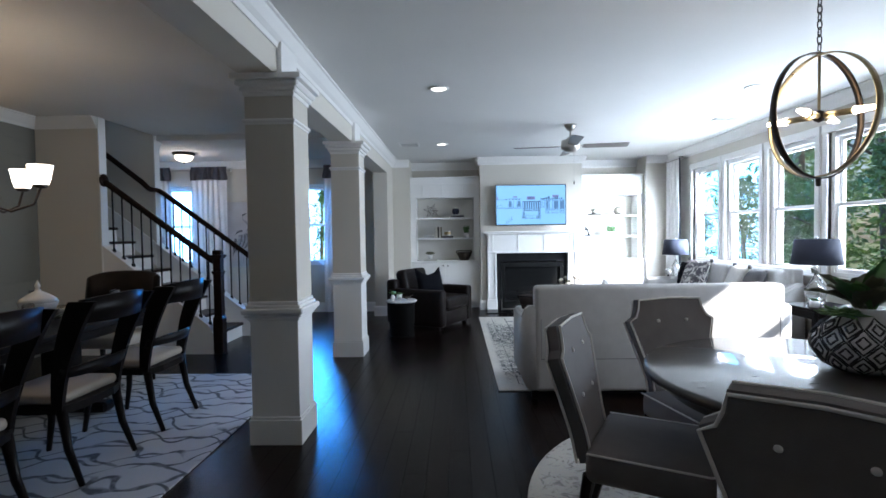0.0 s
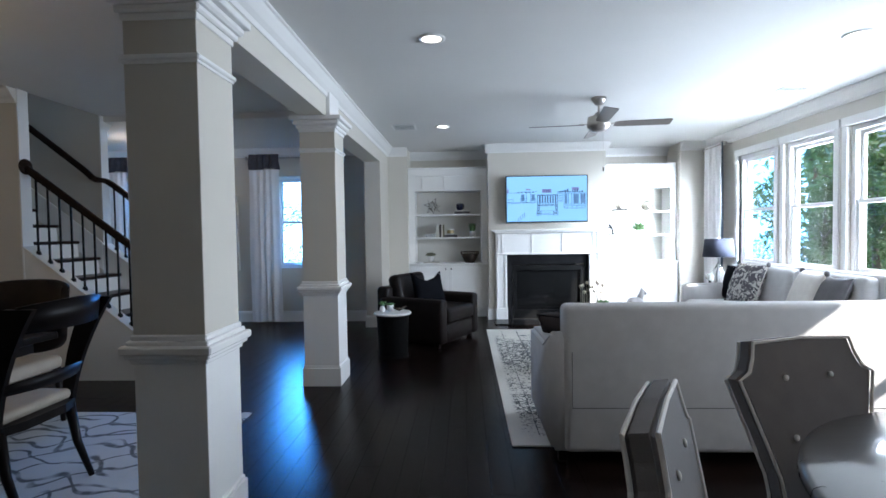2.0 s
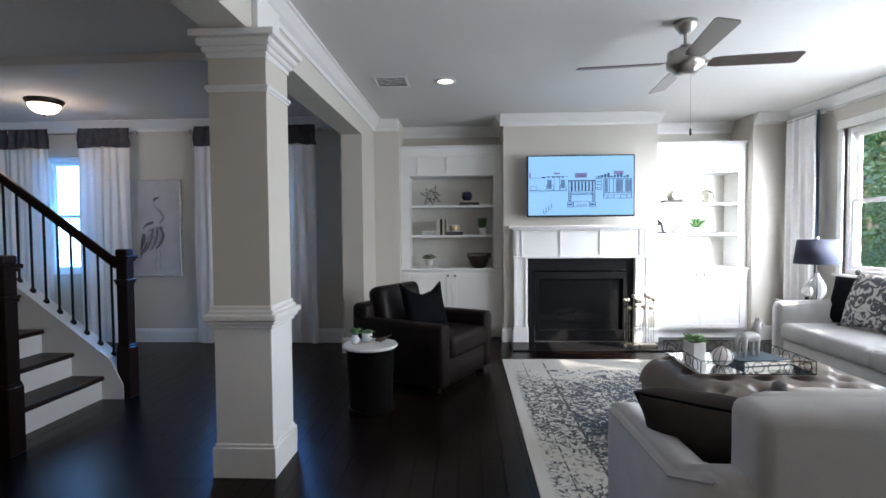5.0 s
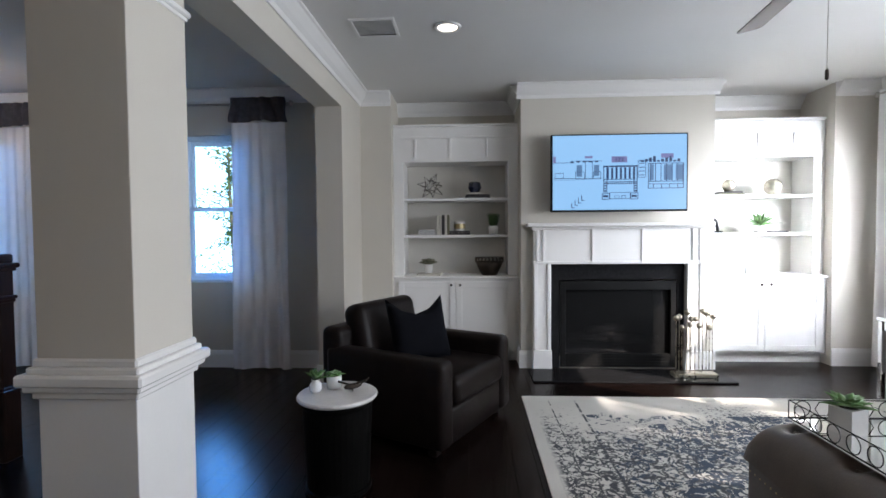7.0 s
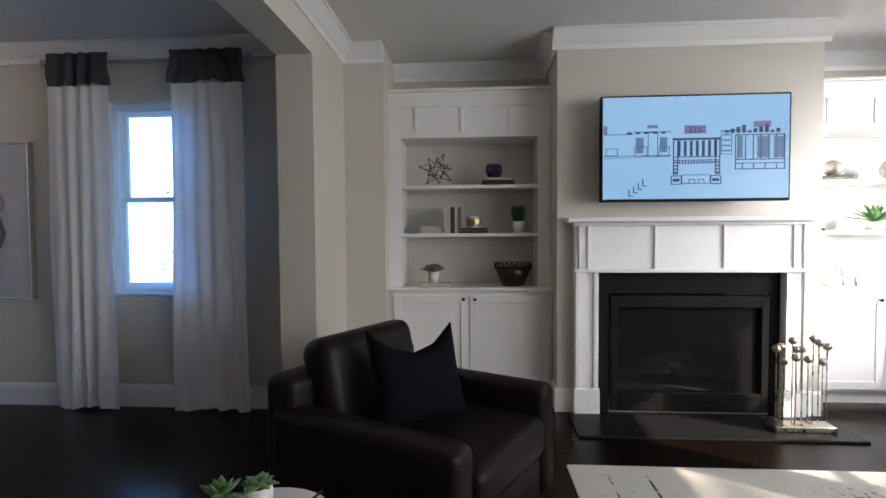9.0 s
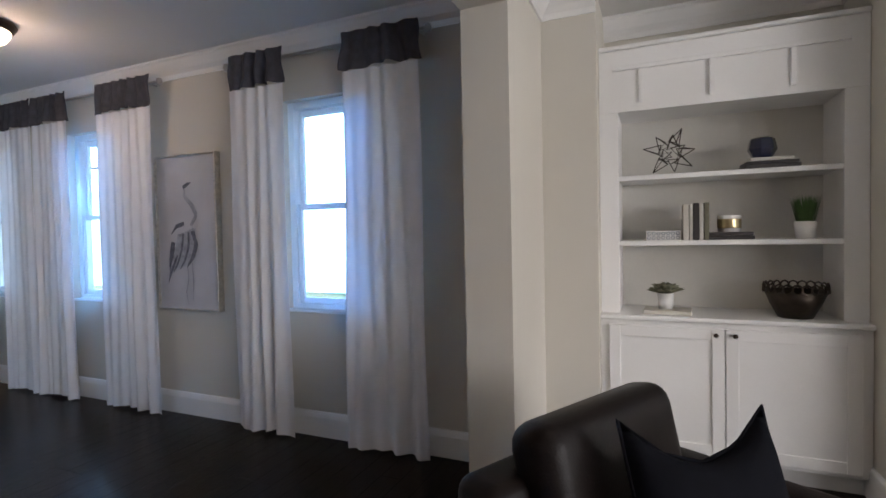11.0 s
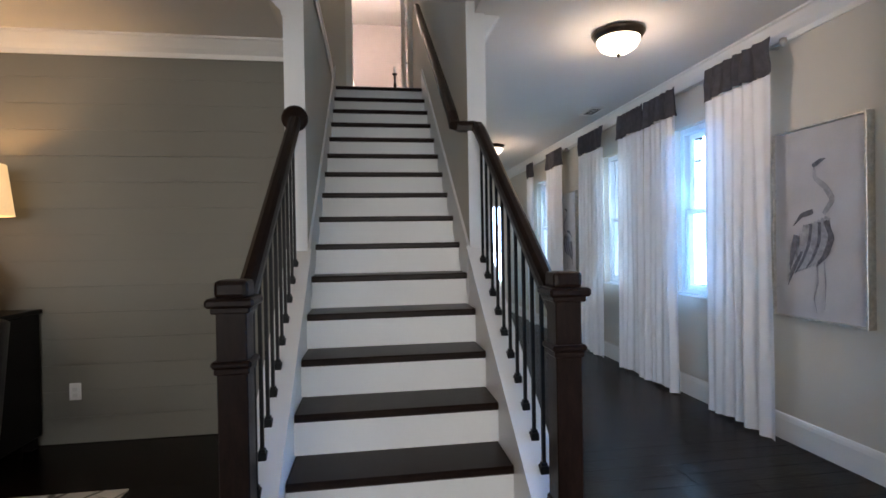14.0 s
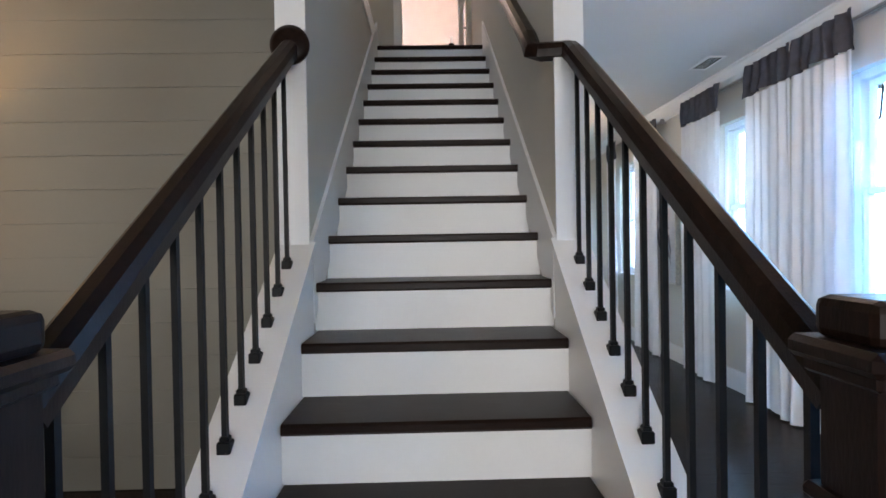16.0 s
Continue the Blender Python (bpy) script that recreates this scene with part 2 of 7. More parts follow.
def bm_slab_with_holes(bm, axis, t0, t1, u0, u1, v0, v1, holes):
    """A wall slab t0..t1 thick along axis x or y, from u0 to u1 and v0 to v1, with rectangular holes (ua, ub, va, vb)."""
    us = sorted({u0, u1, *[h[0] for h in holes], *[h[1] for h in holes]})
    def blk(ua, ub, va, vb):
        if ub - ua < 1e-6 or vb - va < 1e-6:
            return
        if axis == "y":
            bm_box(bm, ua, ub, t0, t1, va, vb)
        else:
            bm_box(bm, t0, t1, ua, ub, va, vb)
    for a, b in zip(us, us[1:]):
        mid = (a + b) / 2
        spans = sorted((h[2], h[3]) for h in holes if h[0] < mid < h[1])
        z = v0
        for lo, hi in spans:
            blk(a, b, z, lo)
            z = hi
        blk(a, b, z, v1)
    bmesh.ops.remove_doubles(bm, verts=bm.verts, dist=1e-5)


CROWN = ((0, 0), (0.0, -0.13), (0.012, -0.13), (0.018, -0.10), (0.045, -0.075), (0.075, -0.035), (0.085, -0.02), (0.10, -0.015), (0.10, 0))
BASE = ((0, 0), (0.018, 0), (0.018, 0.13), (0.014, 0.15), (0.008, 0.165), (0.0, 0.17))
def molding(name, profile, axis, a, b, wall, side, z, material=None, label="white painted crown moulding along the ceiling", cat="moulding"):
    """A profile run along a wall: axis of the run, from a to b; wall: the wall's coordinate; side: +1 or -1, the way it stands out."""
    pts = [(wall + side * u, z + v) for u, v in profile]
    bm = bmesh.new()
    def place(u, v, w):
        return (w, u, v) if axis == "x" else (u, w, v)
    lo = [bm.verts.new(place(u, v, a)) for u, v in pts]
    hi = [bm.verts.new(place(u, v, b)) for u, v in pts]
    n = len(pts)
    bm.faces.new(lo)
    bm.faces.new(list(reversed(hi)))
    for i in range(n):
        bm.faces.new((lo[i], hi[i], hi[(i + 1) % n], lo[(i + 1) % n]))
    bmesh.ops.recalc_face_normals(bm, faces=bm.faces)
    return structure(name, bm, material or WHITE, label, cat)


def crown(axis, a, b, wall, side, z=2.71):
    return molding("trim", CROWN, axis, a, b, wall, side, z - 0.002)


def base(axis, a, b, wall, side, z=0.0):
    return molding("baseboard", BASE, axis, a, b, wall, side, z, label="white painted baseboard along the floor", cat="baseboard")

# ---- the shell ----
WIN_Y, BACK_Y, RIGHT_X, BREAST_Y = 8.85, 9.05, 3.85, 8.90
BX0, BX1 = -1.37, -1.14   # wall over the columns
DIN_X, STAIR_X = -4.88, -4.14
SL0, SL1, SR0, SR1 = 5.71, 5.817, 6.778, 6.885   # the stair's two side walls
STEP_H, RUN, NOSE_X, STEPS = 0.19, 0.2455, -2.82, 16
UP_Z = STEP_H * STEPS
TREAD_X = NOSE_X - 0.12
HALL_END = -10.6
DINING_CEIL = 2.78

# living room and hall
bm = bmesh.new()
bm_slab_with_holes(bm, "x", RIGHT_X, RIGHT_X + 0.18, -1.6, 9.8, 0, 2.9, [(wy - 0.40, wy + 0.40, 0.87, 2.35) for wy in LIVING_WINDOWS])
structure("wall_east", bm, WALL, "beige painted wall with a row of tall windows", "wall")
bm = bmesh.new()
bm_slab_with_holes(bm, "y", WIN_Y, WIN_Y + 0.16, HALL_END - 0.1, BX1 - 0.01, 0, 2.9, [(wx - 0.39, wx + 0.39, 0.84, 2.285) for wx in HALL_WINDOWS])
structure("wall_north_hall", bm, WALL, "beige painted hall wall with curtained windows", "wall")
structure("wall_pier", box(BX0, BX1, 8.331, 9.2, 0, CEIL - 0.001), WALL, "beige painted wall end below the beam", "wall")
bm = bmesh.new()
bm_box(bm, BX1 - 0.02, -0.83, BACK_Y, BACK_Y + 0.7, 0, 2.9)
bm_box(bm, 3.42, RIGHT_X, BACK_Y, BACK_Y + 0.7, 0, 2.9)
bm_box(bm, -0.9, 3.5, 9.56, 9.75, 0, 2.9)
structure("wall_north", bm, WALL, "beige painted wall behind the built-in shelves", "wall")
bm = bmesh.new()
bm_slab_with_holes(bm, "y", BREAST_Y, 9.58, 0.44, 2.24, 0, 2.9, [(0.80, 1.90, 0.12, 0.92)])
structure("wall_chimney", bm, WALL, "beige painted chimney breast above the fireplace", "wall")
structure("wall_firebox_back", box(0.75, 1.95, 9.50, 9.57, 0.05, 1.0), mat("firebox_panel", (0.035, 0.032, 0.03), 0.9, var=0.4, scale=9, bump=0.5), "dark firebox back", "wall")
structure("wall_south", box(-5.2, RIGHT_X + 0.2, -1.75, -1.6, 0, 2.9), WALL, "plain beige wall behind the breakfast area", "wall")

# ceilings
bm = bmesh.new()
bm_box(bm, BX0, RIGHT_X + 0.2, -1.7, 9.8, CEIL, CEIL + 0.12)
bm_box(bm, DIN_X - 0.2, BX0, -1.7, SL0, DINING_CEIL, DINING_CEIL + 0.12)
bm_box(bm, HALL_END - 0.2, BX0, SR0 + 0.05, WIN_Y + 0.2, CEIL, CEIL + 0.12)
bm_box(bm, STAIR_X - 0.01, BX0, SL0, SR0 + 0.05, DINING_CEIL, DINING_CEIL + 0.12)
bmesh.ops.remove_doubles(bm, verts=bm.verts, dist=1e-5)
structure("ceiling", bm, CEILING, "smooth matte white ceiling", "ceiling")

# beam over the columns
structure("beam", box(BX0, BX1, -1.6, 8.33, 2.405, DINING_CEIL + 0.04), WALL, "painted dropped beam carried by square columns", "beam")

# dining room and stair walls
structure("wall_west_dining", box(DIN_X - 0.15, DIN_X - 0.012, -1.7, SL0, 0, 2.9), GREY, "dark grey painted wall behind shiplap boards", "wall")
bm = bmesh.new()
bm_prism(bm, [(STAIR_X, 0), (STAIR_X, 3.10), (-8.2, 3.10), (-8.2, 0)], "y", SL0, SL1)
structure("wall_stair_south", bm, WALL, "beige painted wall closing the stair flight", "wall")
bm = bmesh.new()
bm_prism(bm, [(STAIR_X, 0), (STAIR_X, 5.6), (-8.2, 5.6), (-8.2, 0)], "y", SR0, SR1)
structure("wall_stair_north", bm, WALL, "beige painted wall between the stair and the hall", "wall")
structure("wall_hall_south", box(HALL_END, -8.2, SR0, SR1, 0, 2.9), WALL, "beige painted hall wall", "wall")
bm = bmesh.new()
bm_slab_with_holes(bm, "x", HALL_END - 0.15, HALL_END, SR0, WIN_Y + 0.2, 0, 2.9, [(7.35, 8.27, 0, 2.06), (8.44, 8.74, 0.30, 2.08)])
structure("wall_west_hall", bm, WALL, "beige painted end wall of the hall around the front door", "wall")
# upper floor
bm = bmesh.new()
bm_slab_with_holes(bm, "x", -8.02, -7.9, 5.4, 7.2, UP_Z, 5.6, [(5.98, 6.72, UP_Z, UP_Z + 2.04)])
structure("wall_upstairs", bm, WALL, "painted wall with a doorway at the stair's top", "wall")
structure("floor_upstairs", box(-10.8, TREAD_X - RUN * (STEPS - 1) - 0.055, 5.0, 8.0, UP_Z - 0.25, UP_Z), STAIRWOOD, "dark wooden landing floor at the stair's top", "floor")
bm = bmesh.new()
bm_box(bm, -10.8, -10.7, 4.5, 8.5, UP_Z, 5.6)
bm_box(bm, -10.8, -8.0, 4.9, 5.0, UP_Z, 5.6)
bm_box(bm, -10.8, -8.0, 7.9, 8.0, UP_Z, 5.6)
structure("wall_upstairs_room", bm, mat("pale_pink_paint", (0.74, 0.68, 0.66), 0.9, var=0.04), "pale painted walls of the room upstairs", "wall")
bm = bmesh.new()
bm_box(bm, -10.8, -3.6, 3.8, 8.5, 5.5, 5.62)
bm_box(bm, -4.0, -3.6, 3.9, 7.6, 2.87, 5.6)
structure("ceiling_upstairs", bm, CEILING, "white ceiling over the stairwell", "ceiling")

structure("floor_loft", box(-8.0, -4.0, 4.0, SL0, UP_Z - 0.2, UP_Z), STAIRWOOD, "dark wooden floor beside the stairwell upstairs", "floor")
structure("wall_loft", box(-8.0, -4.0, 3.9, 4.0, UP_Z, 5.6), WALL, "plain painted wall upstairs", "wall")
structure("trim", box(-7.9, STAIR_X, SL0 - 0.01, SL1 + 0.018, 3.10, 3.135, 0.004), WHITE, "white cap on the stairwell half wall", "trim")
structure("trim", box(-7.9, STAIR_X + 0.002, SL1, SL1 + 0.012, 3.03, 3.10, 0.002), WHITE, "white fascia board under the half wall cap", "trim")

# crown mouldings and baseboards
crown("y", -1.6, BACK_Y, BX1, 1)
crown("x", BX1, -0.83, BACK_Y, -1)
crown("x", 0.40, 2.28, BREAST_Y, -1)
crown("y", BREAST_Y, 9.56, 0.44, -1)
crown("y", BREAST_Y, 9.56, 2.24, 1)
crown("x", -0.83, 0.44, 9.56, -1)
crown("x", 2.24, 3.42, 9.56, -1)
crown("x", 3.42, RIGHT_X, BACK_Y, -1)
crown("y", -1.6, BACK_Y, RIGHT_X, -1)
crown("x", HALL_END, BX0, WIN_Y, -1)
crown("y", SR1, WIN_Y, HALL_END, 1)
crown("y", -1.6, SL0, DIN_X, 1, DINING_CEIL)
crown("x", DIN_X, STAIR_X, SL0, -1, DINING_CEIL)
crown("x", HALL_END, STAIR_X, SR1, 1)
base("x", HALL_END, BX0, WIN_Y, -1)
base("y", 8.33, WIN_Y, BX0, -1)
base("y", 8.31, BACK_Y, BX1, 1)
base("x", BX0 - 0.018, BX1 + 0.018, 8.33, -1)
base("x", BX1, -0.83, BACK_Y, -1)
base("x", 0.42, 0.56, BREAST_Y, -1)
base("x", 2.12, 2.26, BREAST_Y, -1)
base("y", BREAST_Y, 9.2, 0.44, -1)
base("y", BREAST_Y, 9.2, 2.24, 1)
base("x", 3.42, RIGHT_X, BACK_Y, -1)
base("y", -1.6, BACK_Y, RIGHT_X, -1)
base("x", DIN_X, STAIR_X, SL0, -1)
base("x", HALL_END, STAIR_X, SR1, 1)
base("y", SR1, 7.28, HALL_END, 1)
base("y", 8.35, WIN_Y, HALL_END, 1)
# white corner boards on the ends of the stair walls
for y0, y1 in ((SL0, SL1), (SR0, SR1)):
    structure("trim", box(STAIR_X, STAIR_X + 0.014, y0 - 0.004, y1 + 0.004, 0.0, DINING_CEIL), WHITE, "white painted corner board on a wall end", "trim")

# ground
structure("ground", box(-60, 60, -60, 60, -0.6, -0.45), mat("lawn_earth", (0.10, 0.12, 0.05), 0.95, var=0.4, scale=0.6, bump=0.5), "grassy ground outside", "ground")


# square columns
SOFFIT = 2.405


def column(cx, y0):
    c = thing("column", "white painted square column with plinth, chair-rail band and capital", "column", cx, y0 + 0.165, 0, group="columns under the beam")
    def ring(name, spec, label):
        bm = bmesh.new()
        for half, z0, z1, bv in spec:
            bm_box(bm, -half, half, -half, half, z0, z1, bv)
        part(name, bm, WHITE, c, label)
    h = 0.158
    ring("plinth", ((h + 0.016, 0.0, 0.165, 0.002), (h + 0.008, 0.165, 0.185, 0.004)), "")
    part("lower_shaft", box(-h, h, -h, h, 0.184, 0.85, 0.002), WHITE, c)
    ring("band", ((h + 0.012, 0.82, 0.845, 0.004), (h + 0.030, 0.843, 0.865, 0.006), (h + 0.044, 0.863, 0.900, 0.007), (h + 0.022, 0.898, 0.920, 0.005), (h + 0.010, 0.918, 0.945, 0.006)), "moulded band at chair-rail height")
    part("shaft", box(-h, h, -h, h, 0.943, SOFFIT - 0.11, 0.002), WALL, c, "beige painted upper shaft")
    ring("necking", ((h + 0.006, 2.09, 2.105, 0.002), (h + 0.016, 2.103, 2.127, 0.006)), "thin astragal ring")
    ring("capital", ((h + 0.008, SOFFIT - 0.135, SOFFIT - 0.105, 0.003), (h + 0.026, SOFFIT - 0.107, SOFFIT - 0.075, 0.008), (h + 0.048, SOFFIT - 0.077, SOFFIT - 0.035, 0.012), (h + 0.070, SOFFIT - 0.037, SOFFIT - 0.001, 0.004)), "stepped white capital")
    return c


column(-1.195, 3.20)
column(-1.225, 5.53)
# blocks on the beam above each column
for y0 in (3.20, 5.53):
    structure("trim", box(BX1 + 0.001, BX1 + 0.035, y0 + 0.01, y0 + 0.32, SOFFIT + 0.001, CEIL - 0.003, 0.003), WHITE, "white painted block on the beam over a column", "trim")

# ---- windows and doors ----
VINYL = mat("white_window_vinyl", (0.80, 0.80, 0.80), 0.4, var=0.02)
# translucency added so the backdrop's blue glow tints the hall frames cyan
let_light_through(VINYL, 0.35, (0.80, 0.84, 0.88))


def double_hung(name, w, h, m, label, group, casing=True):
    """A sash window in an opening w by h; its own x runs along the wall, -y looks into the room, z from the sill."""
    win = new(name)
    win.matrix_basis = m
    tagged(win, label, "window", group, "structure")
    bm = bmesh.new()
    for x0, x1, z0, z1 in ((-w / 2, -w / 2 + 0.05, 0, h), (w / 2 - 0.05, w / 2, 0, h), (-w / 2 + 0.05, w / 2 - 0.05, h - 0.05, h), (-w / 2 + 0.05, w / 2 - 0.05, 0, 0.05)):
        bm_box(bm, x0, x1, 0.03, 0.12, z0, z1, 0.003)
    part("window_frame", bm, WHITE if casing else VINYL, win)
    for k, (z0, z1, y) in enumerate(((0.05, h / 2 + 0.02, 0.045), (h / 2 - 0.02, h - 0.05, 0.085))):
        bm = bmesh.new()
        a, b = -w / 2 + 0.05, w / 2 - 0.05
        for q in ((a, a + 0.035, z0, z1), (b - 0.035, b, z0, z1), (a + 0.035, b - 0.035, z0, z0 + 0.04), (a + 0.035, b - 0.035, z1 - 0.04, z1)):
            bm_box(bm, q[0], q[1], y, y + 0.03, q[2], q[3], 0.004)
        sash = part("sash", bm, WHITE if casing else VINYL, win)
        pane = part("pane", box(a + 0.03, b - 0.03, y + 0.012, y + 0.018, z0 + 0.035, z1 - 0.035), GLASS, sash)
        pane.visible_shadow = False
    if not casing:
        part("window_sill", box(-w / 2 + 0.001, w / 2 - 0.001, -0.05, 0.05, 0.001, 0.018, 0.004), VINYL, win)
        return win
    part("window_sill", box(-w / 2 - 0.09, w / 2 + 0.09, -0.045, 0.05, -0.03, 0.0, 0.006), WHITE, win)
    part("apron", box(-w / 2 - 0.07, w / 2 + 0.07, -0.014, 0.0, -0.10, -0.03, 0.003), WHITE, win)
    for x0, x1 in ((-w / 2 - 0.07, -w / 2), (w / 2, w / 2 + 0.07)):
        part("casing", box(x0, x1, -0.018, 0.03, 0.0, h, 0.004), WHITE, win)
    part("head_casing", box(-w / 2 - 0.08, w / 2 + 0.08, -0.022, 0.03, h, h + 0.09, 0.004), WHITE, win)
    return win


for i, wx in enumerate(HALL_WINDOWS):
    double_hung("window_hall_%d" % (i + 1), 0.78, 1.445, pose(wx, WIN_Y + 0.03, 0.84), "white double-hung sash window set in a plain opening", "hall windows", False)
for i, wy in enumerate(LIVING_WINDOWS):
    double_hung("window_living_%d" % (i + 1), 0.80, 1.48, pose(RIGHT_X, wy, 0.87, 0, 0, -90), "tall white double-hung sash window facing trees", "living room windows")


def panel_door(name, label, m, w=0.90, h=2.04):
    d = new(name)
    d.matrix_basis = m
    tagged(d, label, "door", kind="structure")
    part("door_leaf", box(-w / 2, w / 2, 0, 0.045, 0.005, h, 0.003), WHITE, d)
    for x in (-w * 0.23, w * 0.23):
        for z0, z1 in ((0.22, 0.85), (1.0, 1.55), (1.65, h - 0.12)):
            part("panel", box(x - w * 0.17, x + w * 0.17, -0.012, 0.002, z0, z1, 0.010), WHITE, d)
    part("door_handle", lathe(((0, -0.0), (0.026, 0.0), (0.026, 0.008), (0.010, 0.012), (0.010, 0.035), (0.027, 0.05), (0.024, 0.068), (0, 0.074)), 14), BRONZE, d, "dark bronze knob", True, pose(w / 2 - 0.07, 0, 0.98, 90, 0, 0))
    return d


panel_door("door_front", "white panelled front door at the hall's end", pose(HALL_END - 0.09, 7.81, 0, 0, 0, 90))
for y0, y1, z0, z1 in ((7.26, 7.35, 0, 2.06), (8.27, 8.36, 0, 2.06), (7.24, 8.38, 2.06, 2.15)):
    structure("trim", box(HALL_END, HALL_END + 0.02, y0, y1, z0, z1, 0.003), WHITE, "white door casing", "trim")
panel_door("door_upstairs", "white panelled door standing open upstairs", pose(-8.32, 6.70, UP_Z, 0, 0, 176), 0.62)
for y0, y1, z0, z1 in ((5.89, 5.98, 0, 2.04), (6.72, 6.81, 0, 2.04), (5.87, 6.83, 2.04, 2.13)):
    structure("trim", box(-7.9, -7.88, y0, y1, UP_Z + z0, UP_Z + z1, 0.003), WHITE, "white door casing", "trim")

side = new("window_sidelight")
side.matrix_basis = pose(HALL_END, 8.59, 0.30, 0, 0, 90)
tagged(side, "narrow sidelight window beside the front door", "window", kind="structure")
bm = bmesh.new()
for q in ((-0.15, -0.11, 0, 1.78), (0.11, 0.15, 0, 1.78), (-0.11, 0.11, 0, 0.05), (-0.11, 0.11, 1.73, 1.78), (-0.11, 0.11, 0.87, 0.90)):
    bm_box(bm, q[0], q[1], 0.04, 0.10, q[2], q[3], 0.003)
part("window_frame", bm, WHITE, side)
for z0, z1 in ((0.05, 0.87), (0.90, 1.73)):
    part("pane", box(-0.11, 0.11, 0.065, 0.071, z0, z1), GLASS, side).visible_shadow = False

# ---- stair ----
stair = thing("staircase", "straight staircase with dark oak treads and white risers", "staircase", 0, 0, 0)
T0, T1 = SL1 - 0.012, SR0 + 0.012
for k in range(1, STEPS):
    nx, z = TREAD_X - RUN * (k - 1), STEP_H * k
    bm = bmesh.new()
    prof = [(nx - RUN - 0.03, z - 0.036), (nx - 0.008, z - 0.036), (nx, z - 0.028), (nx, z - 0.008), (nx - 0.008, z), (nx - RUN - 0.03, z)]
    inside = k > 5
    bm_prism(bm, prof, "y", SL1 + 0.002 if inside else T0 + 0.03, SR0 - 0.002 if inside else T1 - 0.03)
    part("tread", bm, STAIRWOOD, stair, "dark stained oak tread")
for k in range(STEPS):
    nx = TREAD_X - 0.028 - RUN * k
    part("riser", box(nx - 0.02, nx, SL1 + 0.004, SR0 - 0.004, STEP_H * k, STEP_H * (k + 1) - (0.036 if k < STEPS - 1 else 0.0)), WHITE, stair, "white painted riser")
part("landing_nosing", box(TREAD_X - RUN * (STEPS - 1) - 0.05, TREAD_X - RUN * (STEPS - 1), SL1 + 0.004, SR0 - 0.004, UP_Z - 0.03, UP_Z + 0.002, 0.008), STAIRWOOD, stair, "dark landing nosing")
slope = STEP_H / RUN


def string_z(x):
    """Top of the sloping side strings."""
    return (NOSE_X - x) * slope + STEP_H + 0.075


for y0, y1 in ((SL0 + 0.002, SL1 + 0.012), (SR0 - 0.012, SR1 - 0.002)):
    x_low = NOSE_X + 0.03
    pts = [(x_low, 0), (x_low, 0.12), (x_low - 0.10, string_z(x_low - 0.10)), (STAIR_X + 0.001, string_z(STAIR_X)), (STAIR_X + 0.001, 0)]
    part("side_string", prism(pts, "y", y0, y1), WHITE, stair, "white painted side string")
    pts = [(x_low, 0.0), (x_low, 0.02), (x_low - 0.10, string_z(x_low - 0.10) + 0.016), (STAIR_X + 0.001, string_z(STAIR_X) + 0.016), (STAIR_X + 0.001, string_z(STAIR_X)), (x_low - 0.10, string_z(x_low - 0.10))]
    part("string_cap", prism(pts[2:], "y", y0 - 0.012, y1 + 0.012), WHITE, stair)
for y0, y1 in ((SL1, SL1 + 0.016), (SR0 - 0.016, SR0)):
    xe = TREAD_X - RUN * (STEPS - 1) - 0.05
    part("skirt_board", prism([(STAIR_X, string_z(STAIR_X) - 0.3), (STAIR_X, string_z(STAIR_X) + 0.02), (xe, string_z(xe) + 0.02), (xe, string_z(xe) - 0.3)], "y", y0, y1), WHITE, stair, "white skirt board along the wall")

RAIL_H = 0.77


def rail_z(x):
    return string_z(x) + RAIL_H


def newel(y):
    nw = thing("newel_post", "square dark-stained oak newel post with moulded cap", "newel post", -2.79, y, 0, group="newel posts")
    part("foot", box(-0.057, 0.057, -0.057, 0.057, 0, 0.42, 0.006), RAILWOOD, nw)
    part("shaft", box(-0.045, 0.045, -0.045, 0.045, 0.42, 1.135, 0.004), RAILWOOD, nw)
    bm = bmesh.new()
    bm_box(bm, -0.052, 0.052, -0.052, 0.052, 0.415, 0.44, 0.006)
    part("lower_collar", bm, RAILWOOD, nw)
    bm = bmesh.new()
    bm_box(bm, -0.060, 0.060, -0.060, 0.060, 0.950, 0.972, 0.007)
    bm_box(bm, -0.052, 0.052, -0.052, 0.052, 0.930, 0.951, 0.004)
    part("collar", bm, RAILWOOD, nw)
    bm = bmesh.new()
    bm_box(bm, -0.057, 0.057, -0.057, 0.057, 1.115, 1.135, 0.004)
    bm_box(bm, -0.071, 0.071, -0.071, 0.071, 1.133, 1.162, 0.008)
    bm_box(bm, -0.050, 0.050, -0.050, 0.050, 1.160, 1.215, 0.014, 2)
    part("cap", bm, RAILWOOD, nw, "moulded square cap")


LY, RY = (SL0 + SL1) / 2, (SR0 + SR1) / 2
newel(LY)
newel(RY)
RAIL = ((-0.030, -0.028), (0.030, -0.028), (0.033, 0.0), (0.028, 0.022), (0.012, 0.033), (-0.012, 0.033), (-0.028, 0.022), (-0.033, 0.0))


